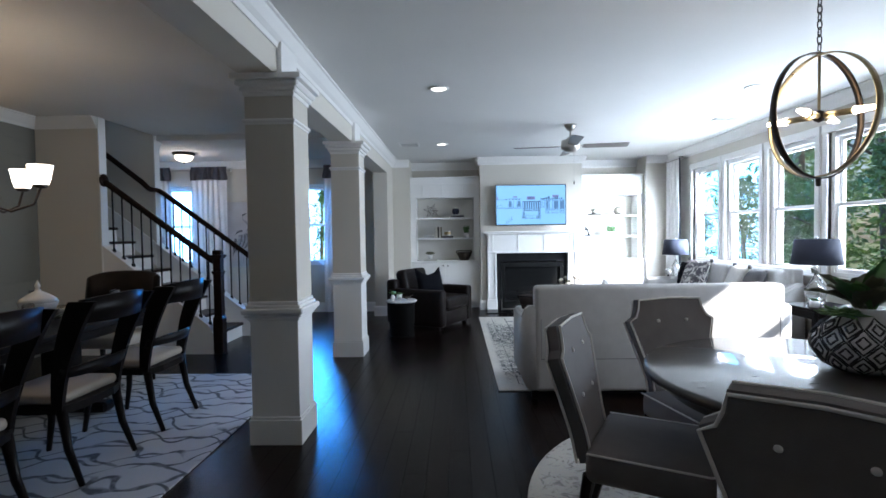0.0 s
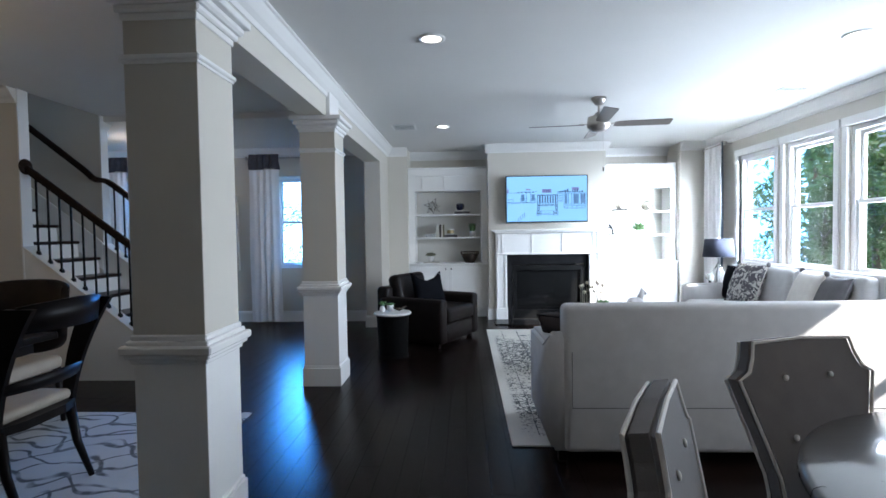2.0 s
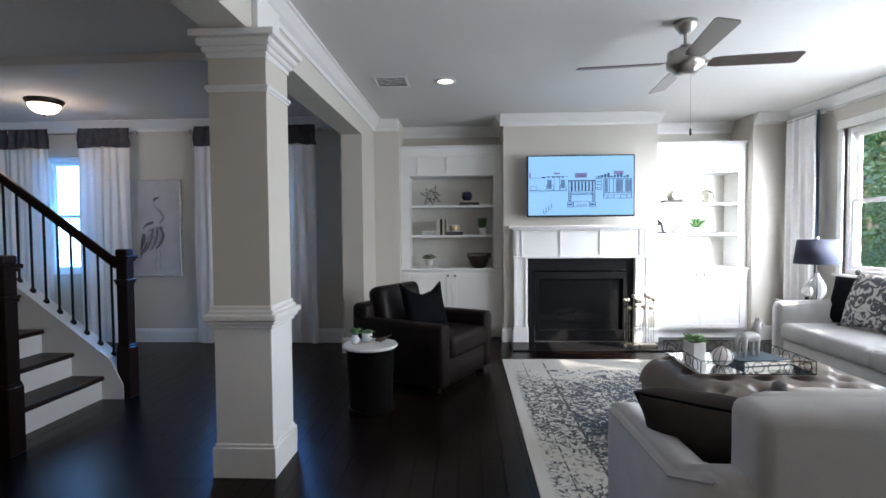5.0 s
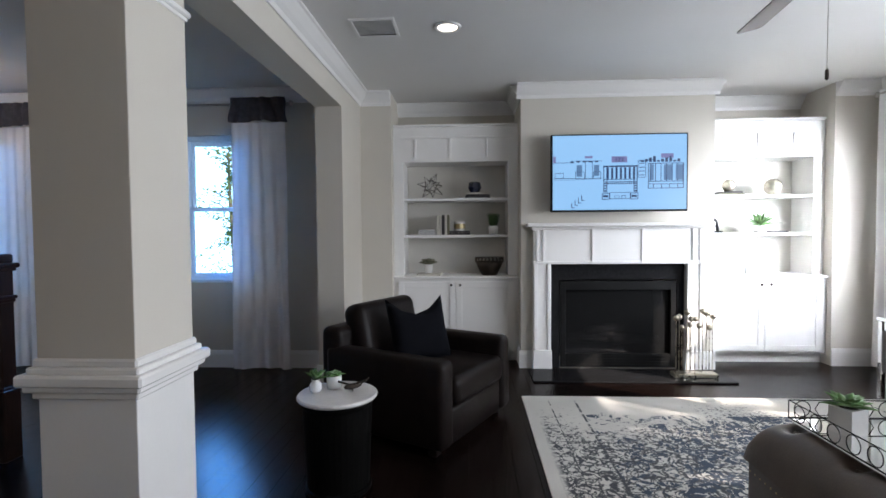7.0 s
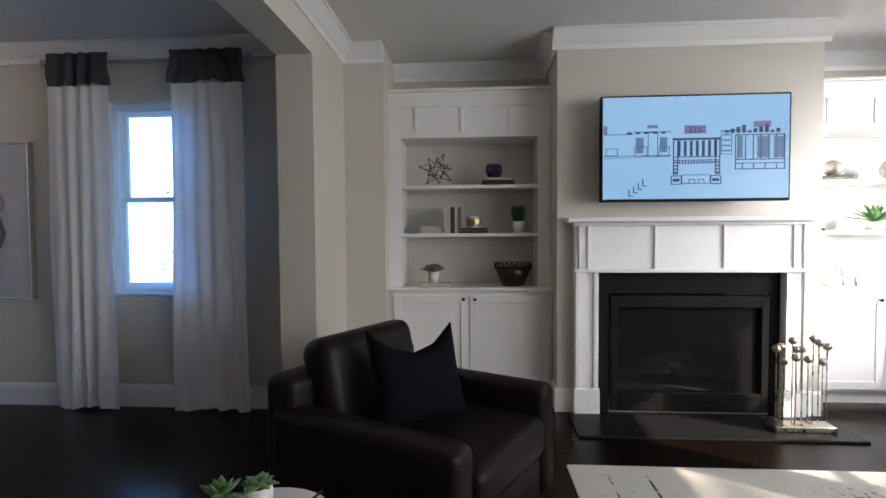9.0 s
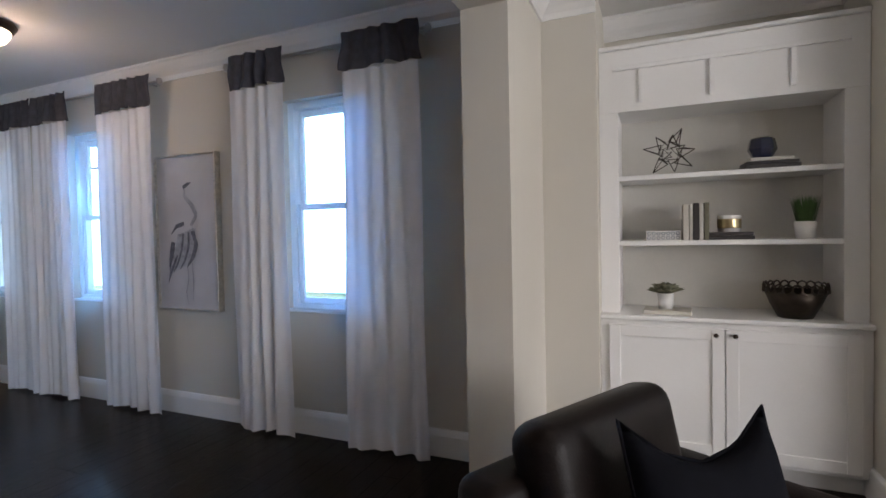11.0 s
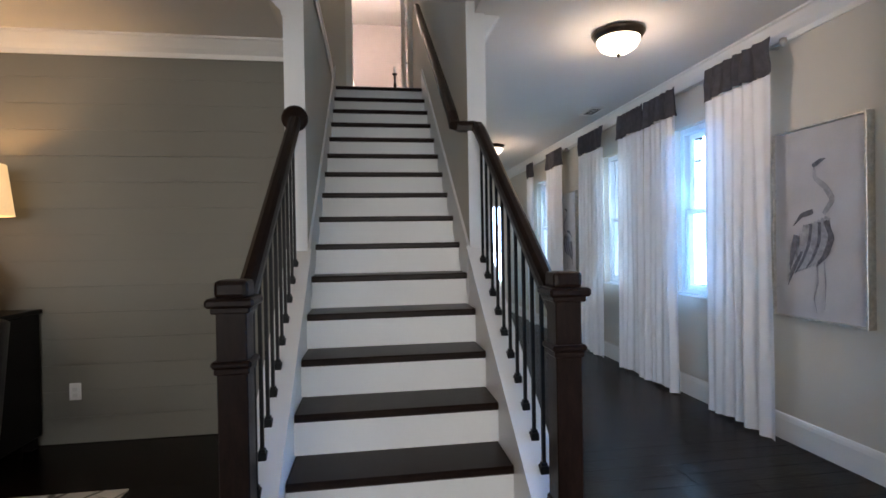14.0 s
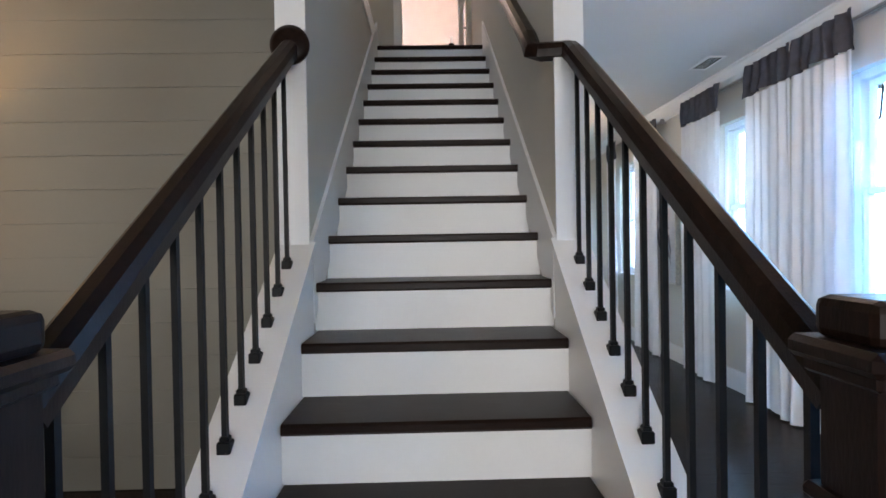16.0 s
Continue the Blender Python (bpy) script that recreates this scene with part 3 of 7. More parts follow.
def bm_rail(bm, pts):
    rings = []
    for i, p in enumerate(pts):
        d = (Vector(pts[min(i + 1, len(pts) - 1)]) - Vector(pts[max(i - 1, 0)])).normalized()
        side = Vector((0, 0, 1)).cross(d).normalized()
        up = d.cross(side)
        rings.append([bm.verts.new(Vector(p) + side * u + up * v) for u, v in RAIL])
    for a, b in zip(rings, rings[1:]):
        for i in range(len(RAIL)):
            j = (i + 1) % len(RAIL)
            bm.faces.new((a[i], a[j], b[j], b[i]))
    bm.faces.new(rings[0])
    bm.faces.new(list(reversed(rings[-1])))
    bmesh.ops.recalc_face_normals(bm, faces=bm.faces)


for y in (LY, RY):
    rail = thing("stair_railing", "dark oak handrail on black iron balusters", "railing", 0, 0, 0, group="stair railings")
    bm = bmesh.new()
    if y == LY:
        bm_rail(bm, [(-2.84, y, rail_z(-2.84) + 0.03), (STAIR_X + 0.03, y, rail_z(STAIR_X + 0.03))])
        part("rosette", lathe(((0, 0), (0.075, 0), (0.075, 0.012), (0.055, 0.022), (0, 0.024)), 24), RAILWOOD, rail, "round oak wall rosette", True, pose(STAIR_X + 0.014, y, rail_z(STAIR_X) - 0.005, 0, 90, 0))
    else:
        ym = SR0 - 0.075
        xb = STAIR_X + 0.04
        pts = [(-2.84, y, rail_z(-2.84) + 0.03), (xb + 0.06, y, rail_z(xb + 0.06)), (xb, y, rail_z(xb) - 0.01), (xb - 0.03, y - 0.02, rail_z(xb) + 0.0), (xb - 0.05, ym + 0.02, rail_z(xb) + 0.002), (xb - 0.08, ym, rail_z(xb) + 0.02), (xb - 0.16, ym, rail_z(xb - 0.13))]
        bm_rail(bm, pts + [(-6.45, ym, rail_z(-6.45))])
    part("handrail", bm, RAILWOOD, rail, "polished dark oak handrail", False)
    for i in range(11):
        x = -2.905 - i * 0.1122
        bm = bmesh.new()
        bm_box(bm, x - 0.0068, x + 0.0068, y - 0.0068, y + 0.0068, string_z(x) + 0.01, rail_z(x) - 0.02)
        bal = part("baluster", bm, IRON, rail, "black iron baluster")
        bm = bmesh.new()
        zb = string_z(x) + 0.014
        bm_box(bm, x - 0.017, x + 0.017, y - 0.017, y + 0.017, zb - 0.010, zb + 0.022, 0.003)
        bm_box(bm, x - 0.012, x + 0.012, y - 0.012, y + 0.012, zb + 0.020, zb + 0.034, 0.003)
        part("shoe", bm, IRON, bal)
# things in the room upstairs
ul = thing("table_lamp", "lit white drum lamp on a nightstand upstairs", "lamp", -9.75, 5.78, UP_Z + 0.62)
part("base", lathe(((0, 0), (0.07, 0), (0.075, 0.02), (0.04, 0.05), (0.055, 0.14), (0.03, 0.24), (0.012, 0.30), (0.012, 0.42), (0, 0.42)), 22), CERAMIC, ul, "", True)
part("shade", lathe(((0.17, 0.30), (0.14, 0.56), (0.137, 0.56), (0.167, 0.30)), 30), mat("lit_white_lampshade", (0.8, 0.78, 0.74), 0.9, emit=(1.0, 0.86, 0.72), strength=1.2), ul, "glowing white shade", True)
part("spider", tube([(-0.15, 0, 0.42), (0.15, 0, 0.42)], 0.003, 6), BRONZE, ul)
ns = thing("nightstand", "small dark wooden nightstand upstairs", "nightstand", -9.75, 5.78, UP_Z)
part("top", box(-0.22, 0.22, -0.22, 0.22, 0.59, 0.62, 0.005), STAIRWOOD, ns)
part("body", box(-0.20, 0.20, -0.20, 0.20, 0.18, 0.59, 0.004), STAIRWOOD, ns)
for kx in (-1, 1):
    for ky in (-1, 1):
        part("leg", box(kx * 0.18 - 0.02, kx * 0.18 + 0.02, ky * 0.18 - 0.02, ky * 0.18 + 0.02, 0, 0.18), STAIRWOOD, ns)
cs = thing("candle_stand", "tall dark turned wooden candle stand upstairs", "candle stand", -9.2, 6.60, UP_Z)
part("stem", lathe(((0, 0), (0.13, 0), (0.12, 0.03), (0.03, 0.06), (0.02, 0.30), (0.03, 0.34), (0.018, 0.38), (0.018, 0.70), (0.032, 0.74), (0.018, 0.78), (0.028, 0.84), (0.016, 0.90), (0.016, 1.0), (0.04, 1.02), (0.04, 1.035), (0, 1.035)), 18), STAIRWOOD, cs, "turned stem on a round foot", True)
part("candle", lathe(((0, 1.035), (0.02, 1.035), (0.02, 1.14), (0, 1.145)), 12), CERAMIC, cs, "white candle", True)
# unseen fixture, added to account for the warm light on the stairwell walls
lc_ = thing("ceiling_light", "flush ceiling light with lit frosted bowl, assumed out of view above the stair", "ceiling light", -6.9, 6.28, 5.499)
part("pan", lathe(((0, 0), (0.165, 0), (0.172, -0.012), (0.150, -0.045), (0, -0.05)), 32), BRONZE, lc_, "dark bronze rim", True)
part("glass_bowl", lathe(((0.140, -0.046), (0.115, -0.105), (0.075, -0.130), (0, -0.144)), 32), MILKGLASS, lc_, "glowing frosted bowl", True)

# ---- curtains, rods, pictures ----
def drape_bm(w, h, folds, depth, seed, u_steps=72, gather=0.0):
    rnd = random.Random(seed)
    ph = [rnd.uniform(0, 6.28) for _ in range(4)]
    bm = bmesh.new()
    rows = []
    for j in range(11):
        v = j / 10
        row = []
        for i in range(u_steps + 1):
            u = i / u_steps
            amp = depth * (0.50 + 0.50 * (1 - v)) * (0.62 + 0.38 * math.sin(7 * u + ph[0] + 0.8 * v))
            y = amp * math.sin(2 * math.pi * folds * u + ph[1] + 1.5 * math.sin(4.5 * u + ph[2] + 1.0 * (1 - v)))
            y += 0.35 * depth * (1 - v) * math.sin(2 * math.pi * folds * 0.45 * u + ph[3])
            x = (u - 0.5) * w * (1 + 0.07 * (1 - v)) + 0.007 * math.sin(7 * v + 12 * u + ph[3])
            z = v * h + (0.010 * (1 + math.sin(8 * u + ph[1])) if j == 0 else 0.0)
            row.append(bm.verts.new((x, y, z)))
        rows.append(row)
    for a, b in zip(rows, rows[1:]):
        for i in range(u_steps):
            bm.faces.new((a[i], a[i + 1], b[i + 1], b[i]))
    return bm


def curtain(x, y, w, seed, turn=0, label="", top=2.61, band=0.24, group="hall curtains", white=None, bandmat=None):
    c = thing("curtain", label or "white linen floor-length curtain with charcoal top band", "curtain", x, y, 0.012, turn, group)
    f = max(3, round(w / 0.105))
    part("drape", drape_bm(w, top - band - 0.012, f, 0.030, seed), white or SHEER, c, "white linen panel", True)
    bm = drape_bm(w * 1.01, band, f, 0.034, seed)
    bmesh.ops.translate(bm, vec=(0, 0, top - band - 0.012), verts=bm.verts)
    part("top_band", bm, bandmat or BAND, c, "charcoal top band", True)
    return c


CURTAINS = ((-3.015, 0.47), (-2.05, 0.52), (-4.36, 0.64), (-5.29, 0.50), (-5.79, 0.50), (-6.71, 0.62), (-7.88, 0.60), (-8.95, 0.34))
for i, (x, w) in enumerate(CURTAINS):
    curtain(x, 8.735, w, 10 + i)


def rod(x0, x1, y, z, axis="x", group="curtain rods"):
    r = thing("curtain_rod", "dark metal curtain rod with round finials", "curtain rod", 0, 0, 0, group=group)
    p0, p1 = ((x0, y, z), (x1, y, z)) if axis == "x" else ((y, x0, z), (y, x1, z))
    part("pole", tube((p0, p1), 0.011, 10), NICKEL, r)
    for p in (p0, p1):
        part("finial", lathe(((0, -0.03), (0.018, -0.022), (0.024, 0), (0.018, 0.022), (0, 0.03)), 12, p), NICKEL, r, "", True)
    for f in (0.04, 0.96):
        q = Vector(p0).lerp(Vector(p1), f)
        e = Vector((q.x, WIN_Y + 0.002, q.z)) if axis == "x" else Vector((RIGHT_X + 0.002, q.y, q.z))
        part("bracket", tube((q, e), 0.008, 8), NICKEL, r)


rod(-3.30, -1.74, 8.775, 2.555)
rod(-7.06, -3.98, 8.775, 2.555)
rod(-9.15, -7.52, 8.775, 2.555)

CANVAS = mat("pale_grey_canvas", (0.52, 0.51, 0.53), 0.85, var=0.16, scale=3.5, bump=0.4, bump_scale=180)
INK = mat("charcoal_ink", (0.13, 0.13, 0.155), 0.9, var=0.5, scale=25)
INK2 = mat("grey_wash", (0.34, 0.34, 0.37), 0.9, var=0.4, scale=18)
SILVER = mat("silver_leaf_frame", (0.55, 0.52, 0.47), 0.35, metal=0.8, var=0.2, scale=30)


def bird_picture(x, mirror=1):
    """A wading bird in ink wash on canvas, in a thin silver frame."""
    w, h = 0.64, 1.18
    p = thing("wall_picture", "framed ink-wash painting of a wading bird on pale canvas", "picture", x, WIN_Y - 0.001, 0.815, 0, "bird paintings")
    part("canvas", box(-w / 2 + 0.012, w / 2 - 0.012, -0.034, 0.0, 0.012, h - 0.012), CANVAS, p)
    bm = bmesh.new()
    for q in ((-w / 2, -w / 2 + 0.014, 0, h), (w / 2 - 0.014, w / 2, 0, h), (-w / 2 + 0.014, w / 2 - 0.014, 0, 0.014), (-w / 2 + 0.014, w / 2 - 0.014, h - 0.014, h)):
        bm_box(bm, q[0], q[1], -0.055, 0.0, q[2], q[3], 0.002)
    part("frame", bm, SILVER, p, "thin silver frame")
    def stroke(pts, r0, r1, m, lift):
        bm = bmesh.new()
        n = 14
        cs = []
        for i in range(n + 1):
            u = i / n * (len(pts) - 1)
            k = min(int(u), len(pts) - 2)
            a, b, f = Vector(pts[k]), Vector(pts[k + 1]), u - int(u) if int(u) == k else 1.0
            cs.append(a.lerp(b, f))
        rows = []
        for i, c in enumerate(cs):
            d = cs[min(i + 1, n)] - cs[max(i - 1, 0)]
            d = d.normalized() if d.length else Vector((0, 1))
            nrm = Vector((-d.y, d.x))
            t = i / n
            r = (r0 + (r1 - r0) * t) * (0.35 + 0.65 * math.sin(math.pi * min(1, 0.15 + t * 0.8)))
            rows.append([bm.verts.new((mirror * (c.x + k * nrm.x * r), y, c.y + k * nrm.y * r)) for k, y in ((1, lift), (-1, lift), (-1, lift + 0.0008), (1, lift + 0.0008))])
        for a, b in zip(rows, rows[1:]):
            for k in range(4):
                bm.faces.new((a[k], a[(k + 1) % 4], b[(k + 1) % 4], b[k]))
        bm.faces.new(rows[0])
        bm.faces.new(rows[-1])
        bmesh.ops.recalc_face_normals(bm, faces=bm.faces)
        part("brush_stroke", bm, m, p)
    for k in range(6):
        o = 0.022 * k
        stroke([(0.07 - o, 0.62 - 0.4 * o), (0.02 - o, 0.52 - 0.3 * o), (-0.05 - o, 0.41), (-0.09 - o, 0.33)], 0.030, 0.008, INK2, -0.0352 - 0.0011 * k)
    for k in range(9):
        f = k / 8
        stroke([(0.075 - 0.15 * f, 0.60 - 0.02 * f), (0.085 - 0.19 * f, 0.50 - 0.05 * f), (0.05 - 0.21 * f, 0.40 - 0.07 * f), (0.0 - 0.20 * f, 0.345 - 0.08 * f)], 0.021, 0.007, INK2 if k % 3 else INK, -0.0421 - 0.0002 * k)
    stroke([(0.06, 0.60), (0.105, 0.50), (0.07, 0.40), (0.0, 0.33)], 0.020, 0.008, INK, -0.0440)
    stroke([(-0.14, 0.52), (-0.17, 0.40), (-0.19, 0.30)], 0.030, 0.008, INK, -0.0435)
    stroke([(-0.02, 0.66), (-0.10, 0.64), (-0.16, 0.58)], 0.022, 0.006, INK, -0.0435)
    stroke([(0.05, 0.64), (0.11, 0.72), (0.06, 0.80), (-0.01, 0.86), (-0.01, 0.93)], 0.020, 0.014, INK2, -0.0425)
    stroke([(-0.02, 0.93), (0.03, 0.955), (0.065, 0.965)], 0.018, 0.006, INK, -0.0435)
    stroke([(0.0, 0.36), (0.01, 0.24), (-0.02, 0.14), (0.0, 0.05)], 0.007, 0.003, INK2, -0.0425)
    stroke([(0.05, 0.36), (0.06, 0.22), (0.05, 0.08)], 0.006, 0.003, INK2, -0.0425)
    for i in range(6):
        stroke([(-0.10 - 0.012 * i, 0.42 - 0.02 * i), (-0.14 - 0.012 * i, 0.33 - 0.025 * i)], 0.012, 0.003, INK, -0.0438 - 0.0009 * i)


bird_picture(-3.79)
bird_picture(-7.62, -1)


# ---- living room: built-ins, fireplace, television ----
SHELFBACK = mat("pale_shelf_back", (0.66, 0.64, 0.59), 0.8, var=0.04)
BLACKSTONE = mat("polished_black_granite", (0.014, 0.014, 0.015), 0.22, var=0.4, scale=40, spec=0.06)
FIREBLACK = mat("matte_black_metal", (0.012, 0.012, 0.012), 0.40, var=0.3, spec=0.08)
FIREGLASS = make_glass("dark_fire_glass", 2.5, (0.22, 0.22, 0.23), 0.05, 0.03)
LOGS = mat("ceramic_log", (0.20, 0.18, 0.16), 0.9, var=0.5, scale=20, bump=0.6, bump_scale=40)
BRASS = mat("aged_brass", (0.42, 0.34, 0.20), 0.30, metal=1.0, var=0.2, scale=20)


def built_in(x0, x1, label):
    u = thing("built_in_shelves", label, "shelving", 0, 0, 0, group="built-in shelves")
    y, yb = 9.12, 9.56
    n0, n1 = x0 + 0.105, x1 - 0.105
    part("toe_kick", box(x0 + 0.01, x1 - 0.01, y + 0.06, yb - 0.01, 0, 0.10), WHITE, u)
    part("cabinet_body", box(x0 + 0.002, x1 - 0.002, y, yb - 0.01, 0.10, 0.845, 0.002), WHITE, u)
    part("counter", box(x0 + 0.002, x1 - 0.002, y - 0.035, yb - 0.01, 0.846, 0.872, 0.006), WHITE, u, "white counter shelf")
    for a, b in ((x0 + 0.002, n0), (n1, x1 - 0.002)):
        part("stile", box(a, b, y + 0.05, yb - 0.01, 0.873, 2.03, 0.002), WHITE, u)
    part("back_panel", box(n0, n1, yb - 0.05, yb - 0.011, 0.873, 2.03), SHELFBACK, u, "pale back panel")
    part("frieze", box(x0 + 0.002, x1 - 0.002, y + 0.05, yb - 0.01, 2.031, 2.385, 0.002), WHITE, u)
    part("top_board", box(x0 + 0.002, x1 - 0.002, y + 0.03, yb - 0.01, 2.386, 2.41, 0.005), WHITE, u)
    w = x1 - x0
    for f in (0.18, 0.46, 0.75):
        part("batten", box(x0 + f * w - 0.012, x0 + f * w + 0.012, y + 0.036, y + 0.05, 2.075, 2.265, 0.002), WHITE, u)
    for f0, f1 in ((0.0, 1.0),):
        part("rail", box(x0 + 0.08, x1 - 0.08, y + 0.036, y + 0.05, 2.266, 2.29, 0.002), WHITE, u)
    for z in (1.29, 1.665):
        part("shelf", box(n0 + 0.001, n1 - 0.001, y + 0.055, yb - 0.051, z - 0.028, z, 0.003), WHITE, u)
    mid = (x0 + x1) / 2
    for a, b, kx in ((x0 + 0.05, mid - 0.003, mid - 0.045), (mid + 0.003, x1 - 0.05, mid + 0.045)):
        d = part("cabinet_door", box(a, b, y - 0.014, y - 0.001, 0.125, 0.815), WHITE, u, "white shaker door")
        for nm, q in (("stile", (a, a + 0.06, 0.125, 0.815)), ("stile", (b - 0.06, b, 0.125, 0.815)), ("rail", (a + 0.0605, b - 0.0605, 0.125, 0.185)), ("rail", (a + 0.0605, b - 0.0605, 0.755, 0.815))):
            part(nm, box(q[0], q[1], y - 0.024, y - 0.0135, q[2], q[3], 0.002), WHITE, d)
        part("knob", lathe(((0, 0), (0.006, 0), (0.006, 0.014), (0.013, 0.02), (0.012, 0.028), (0, 0.031)), 12), BRONZE, d, "dark bronze knob", True, pose(kx, y - 0.024, 0.785, 90, 0, 0))
    return u


built_in(-0.83, 0.44, "white built-in shelves over a two-door cabinet")
built_in(2.24, 3.42, "white built-in shelves over a two-door cabinet, beside windows")

fp = thing("fireplace", "white panelled fireplace surround with black granite facing", "fireplace", 0, 0, 0)
F0, F1, O0, O1, FZ = 0.55, 2.12, 0.715, 1.965, 1.01
FY = BREAST_Y - 0.002
part("facing", prism([(O0 + 0.001, 0.004), (O0 + 0.001, FZ - 0.001), (O1 - 0.001, FZ - 0.001), (O1 - 0.001, 0.004), (1.90, 0.004), (1.90, 0.86), (0.80, 0.86), (0.80, 0.004)], "y", FY - 0.02, FY), BLACKSTONE, fp, "polished black granite facing")
for a, b in ((F0, O0), (O1, F1)):
    part("leg", box(a, b, FY - 0.07, FY, 0.0, FZ + 0.02, 0.003), WHITE, fp)
    part("leg_plinth", box(a - 0.008, b + 0.008, FY - 0.082, FY, 0.0, 0.19, 0.004), WHITE, fp)
    for q in ((a + 0.004, a + 0.035, 0.20, FZ), (b - 0.035, b - 0.004, 0.20, FZ)):
        part("leg_stile", box(q[0], q[1], FY - 0.082, FY - 0.069, q[2], q[3], 0.002), WHITE, fp)
part("frieze", box(F0, F1, FY - 0.075, FY, FZ + 0.02, 1.345, 0.003), WHITE, fp)
part("frieze_bead", box(F0 - 0.01, F1 + 0.01, FY - 0.095, FY, FZ, FZ + 0.028, 0.005), WHITE, fp)
for x in (0.585, 0.645, 1.10, 1.56, 2.02, 2.085):
    part("frieze_batten", box(x - 0.011, x + 0.011, FY - 0.088, FY - 0.074, FZ + 0.03, 1.335, 0.002), WHITE, fp)
part("bed_mould", box(F0 - 0.02, F1 + 0.02, FY - 0.105, FY, 1.335, 1.362, 0.006), WHITE, fp)
part("mantel_shelf", box(0.485, 2.175, FY - 0.175, FY, 1.362, 1.395, 0.006), WHITE, fp, "white mantel shelf")
part("hearth", box(0.50, 2.24, 8.42, FY - 0.084, 0.0, 0.016, 0.004), BLACKSTONE, fp, "flush black granite hearth")
bm = bmesh.new()
for q in ((0.81, 0.86, 0.02, 0.84), (1.84, 1.89, 0.02, 0.84), (0.86, 1.84, 0.76, 0.84), (0.86, 1.84, 0.02, 0.15)):
    bm_box(bm, q[0], q[1], FY - 0.03, FY + 0.05, q[2], q[3], 0.003)
part("insert_frame", bm, FIREBLACK, fp, "black metal gas insert frame")
part("fire_glass", box(0.86, 1.84, FY + 0.0, FY + 0.006, 0.15, 0.76), FIREGLASS, fp, "dark glass front").visible_shadow = False
for i, (x, z, a) in enumerate(((1.1, 0.24, 8), (1.45, 0.25, -10), (1.3, 0.33, 25), (1.6, 0.22, 4))):
    part("log", tube([(-0.22, 0, 0), (0, 0.02, 0.01), (0.23, 0, 0)], 0.045, 9), LOGS, fp, "", True, pose(x, 9.15, z, 0, 0, a))
for i in range(4):
    part("vent_slat", box(0.88, 1.82, FY - 0.034, FY - 0.029, 0.04 + i * 0.026, 0.052 + i * 0.026), FIREBLACK, fp)

CHAMPAGNE = mat("champagne_metal", (0.50, 0.46, 0.37), 0.28, metal=1.0, var=0.15, scale=20)
# standing brass-ball ornament on the hearth
orn = thing("hearth_ornament", "brass rods topped with round balls on a flat base", "ornament", 1.94, 8.60, 0.016)
part("base", box(-0.19, 0.19, -0.06, 0.06, 0, 0.035, 0.006), CHAMPAGNE, orn, "flat brass base")
ro = random.Random(3)
for i in range(12):
    x, y, h = -0.165 + 0.03 * i, ro.uniform(-0.03, 0.03), ro.uniform(0.40, 0.585)
    st = part("rod", tube([(x, y, 0.035), (x, y, h)], 0.004, 6), CHAMPAGNE, orn)
    part("ball", lathe([(0.026 * math.sin(math.pi * k / 8), -0.026 * math.cos(math.pi * k / 8)) for k in range(9)], 14, (x, y, h + 0.024)), CHAMPAGNE, st, "", True)

# television
SCREEN = mat("lit_pale_blue_screen", (0.01, 0.015, 0.02), 0.2, var=0.1, scale=2, emit=(0.30, 0.62, 1.0), strength=0.42)
SKETCH = mat("screen_dark_line", (0.01, 0.02, 0.04), 0.3, emit=(0.03, 0.09, 0.26), strength=0.18)
SKETCH2 = mat("screen_pale_line", (0.01, 0.02, 0.04), 0.3, emit=(0.16, 0.36, 0.66), strength=0.24)
PINK = mat("screen_pink_tag", (0.01, 0.01, 0.012), 0.3, emit=(0.30, 0.34, 0.74), strength=0.24)
tv = thing("television", "flat wall television showing a blue line drawing of furniture", "television", 1.31, 8.72, 1.50)
part("bezel", box(-0.612, 0.612, -0.004, 0.045, -0.006, 0.70, 0.006), FIREBLACK, tv, "thin black bezel")
part("mount", box(-0.2, 0.2, 0.045, BREAST_Y - 8.72, 0.2, 0.5, 0.004), FIREBLACK, tv)
scr = part("screen", box(-0.598, 0.598, -0.008, -0.0045, 0.012, 0.688), SCREEN, tv, "pale blue lit screen")


def screen_bars(bars, m):
    for x0, x1, z0, z1 in bars:
        part("drawn_line", box(x0, x1, -0.0105, -0.0085, z0, z1), m, scr)


L = 0.004


def outline(x0, x1, z0, z1, w=L):
    return [(x0, x1, z1 - w, z1), (x0, x1, z0, z0 + w), (x0, x0 + w, z0 + w, z1 - w), (x1 - w, x1, z0 + w, z1 - w)]


# cot: rails, slats, bedding, legs and drawers
cot = [(-0.145, 0.155, 0.398, 0.412), (-0.135, 0.155, 0.284, 0.290), (-0.135, 0.155, 0.262, 0.268)]
cot += [(-0.112 + 0.039 * i, -0.094 + 0.039 * i, 0.292, 0.394) for i in range(7)]
cot += [(-0.105 + 0.019 * i, -0.094 + 0.019 * i, 0.242, 0.258) for i in range(13)]
for x in (-0.142, 0.128):
    cot += outline(x, x + 0.034, 0.17, 0.412, 0.007) + [(x + 0.008, x + 0.026, 0.18 + 0.022 * i, 0.19 + 0.022 * i) for i in range(4)]
for x in (-0.155, 0.10):
    cot += outline(x, x + 0.07, 0.105, 0.165, 0.006) + [(x + 0.012, x + 0.056, 0.125, 0.145)]
screen_bars(cot, SKETCH)
fine = outline(-0.085, 0.10, 0.11, 0.17) + outline(-0.04, 0.0, 0.11, 0.14) + outline(0.02, 0.06, 0.11, 0.14)
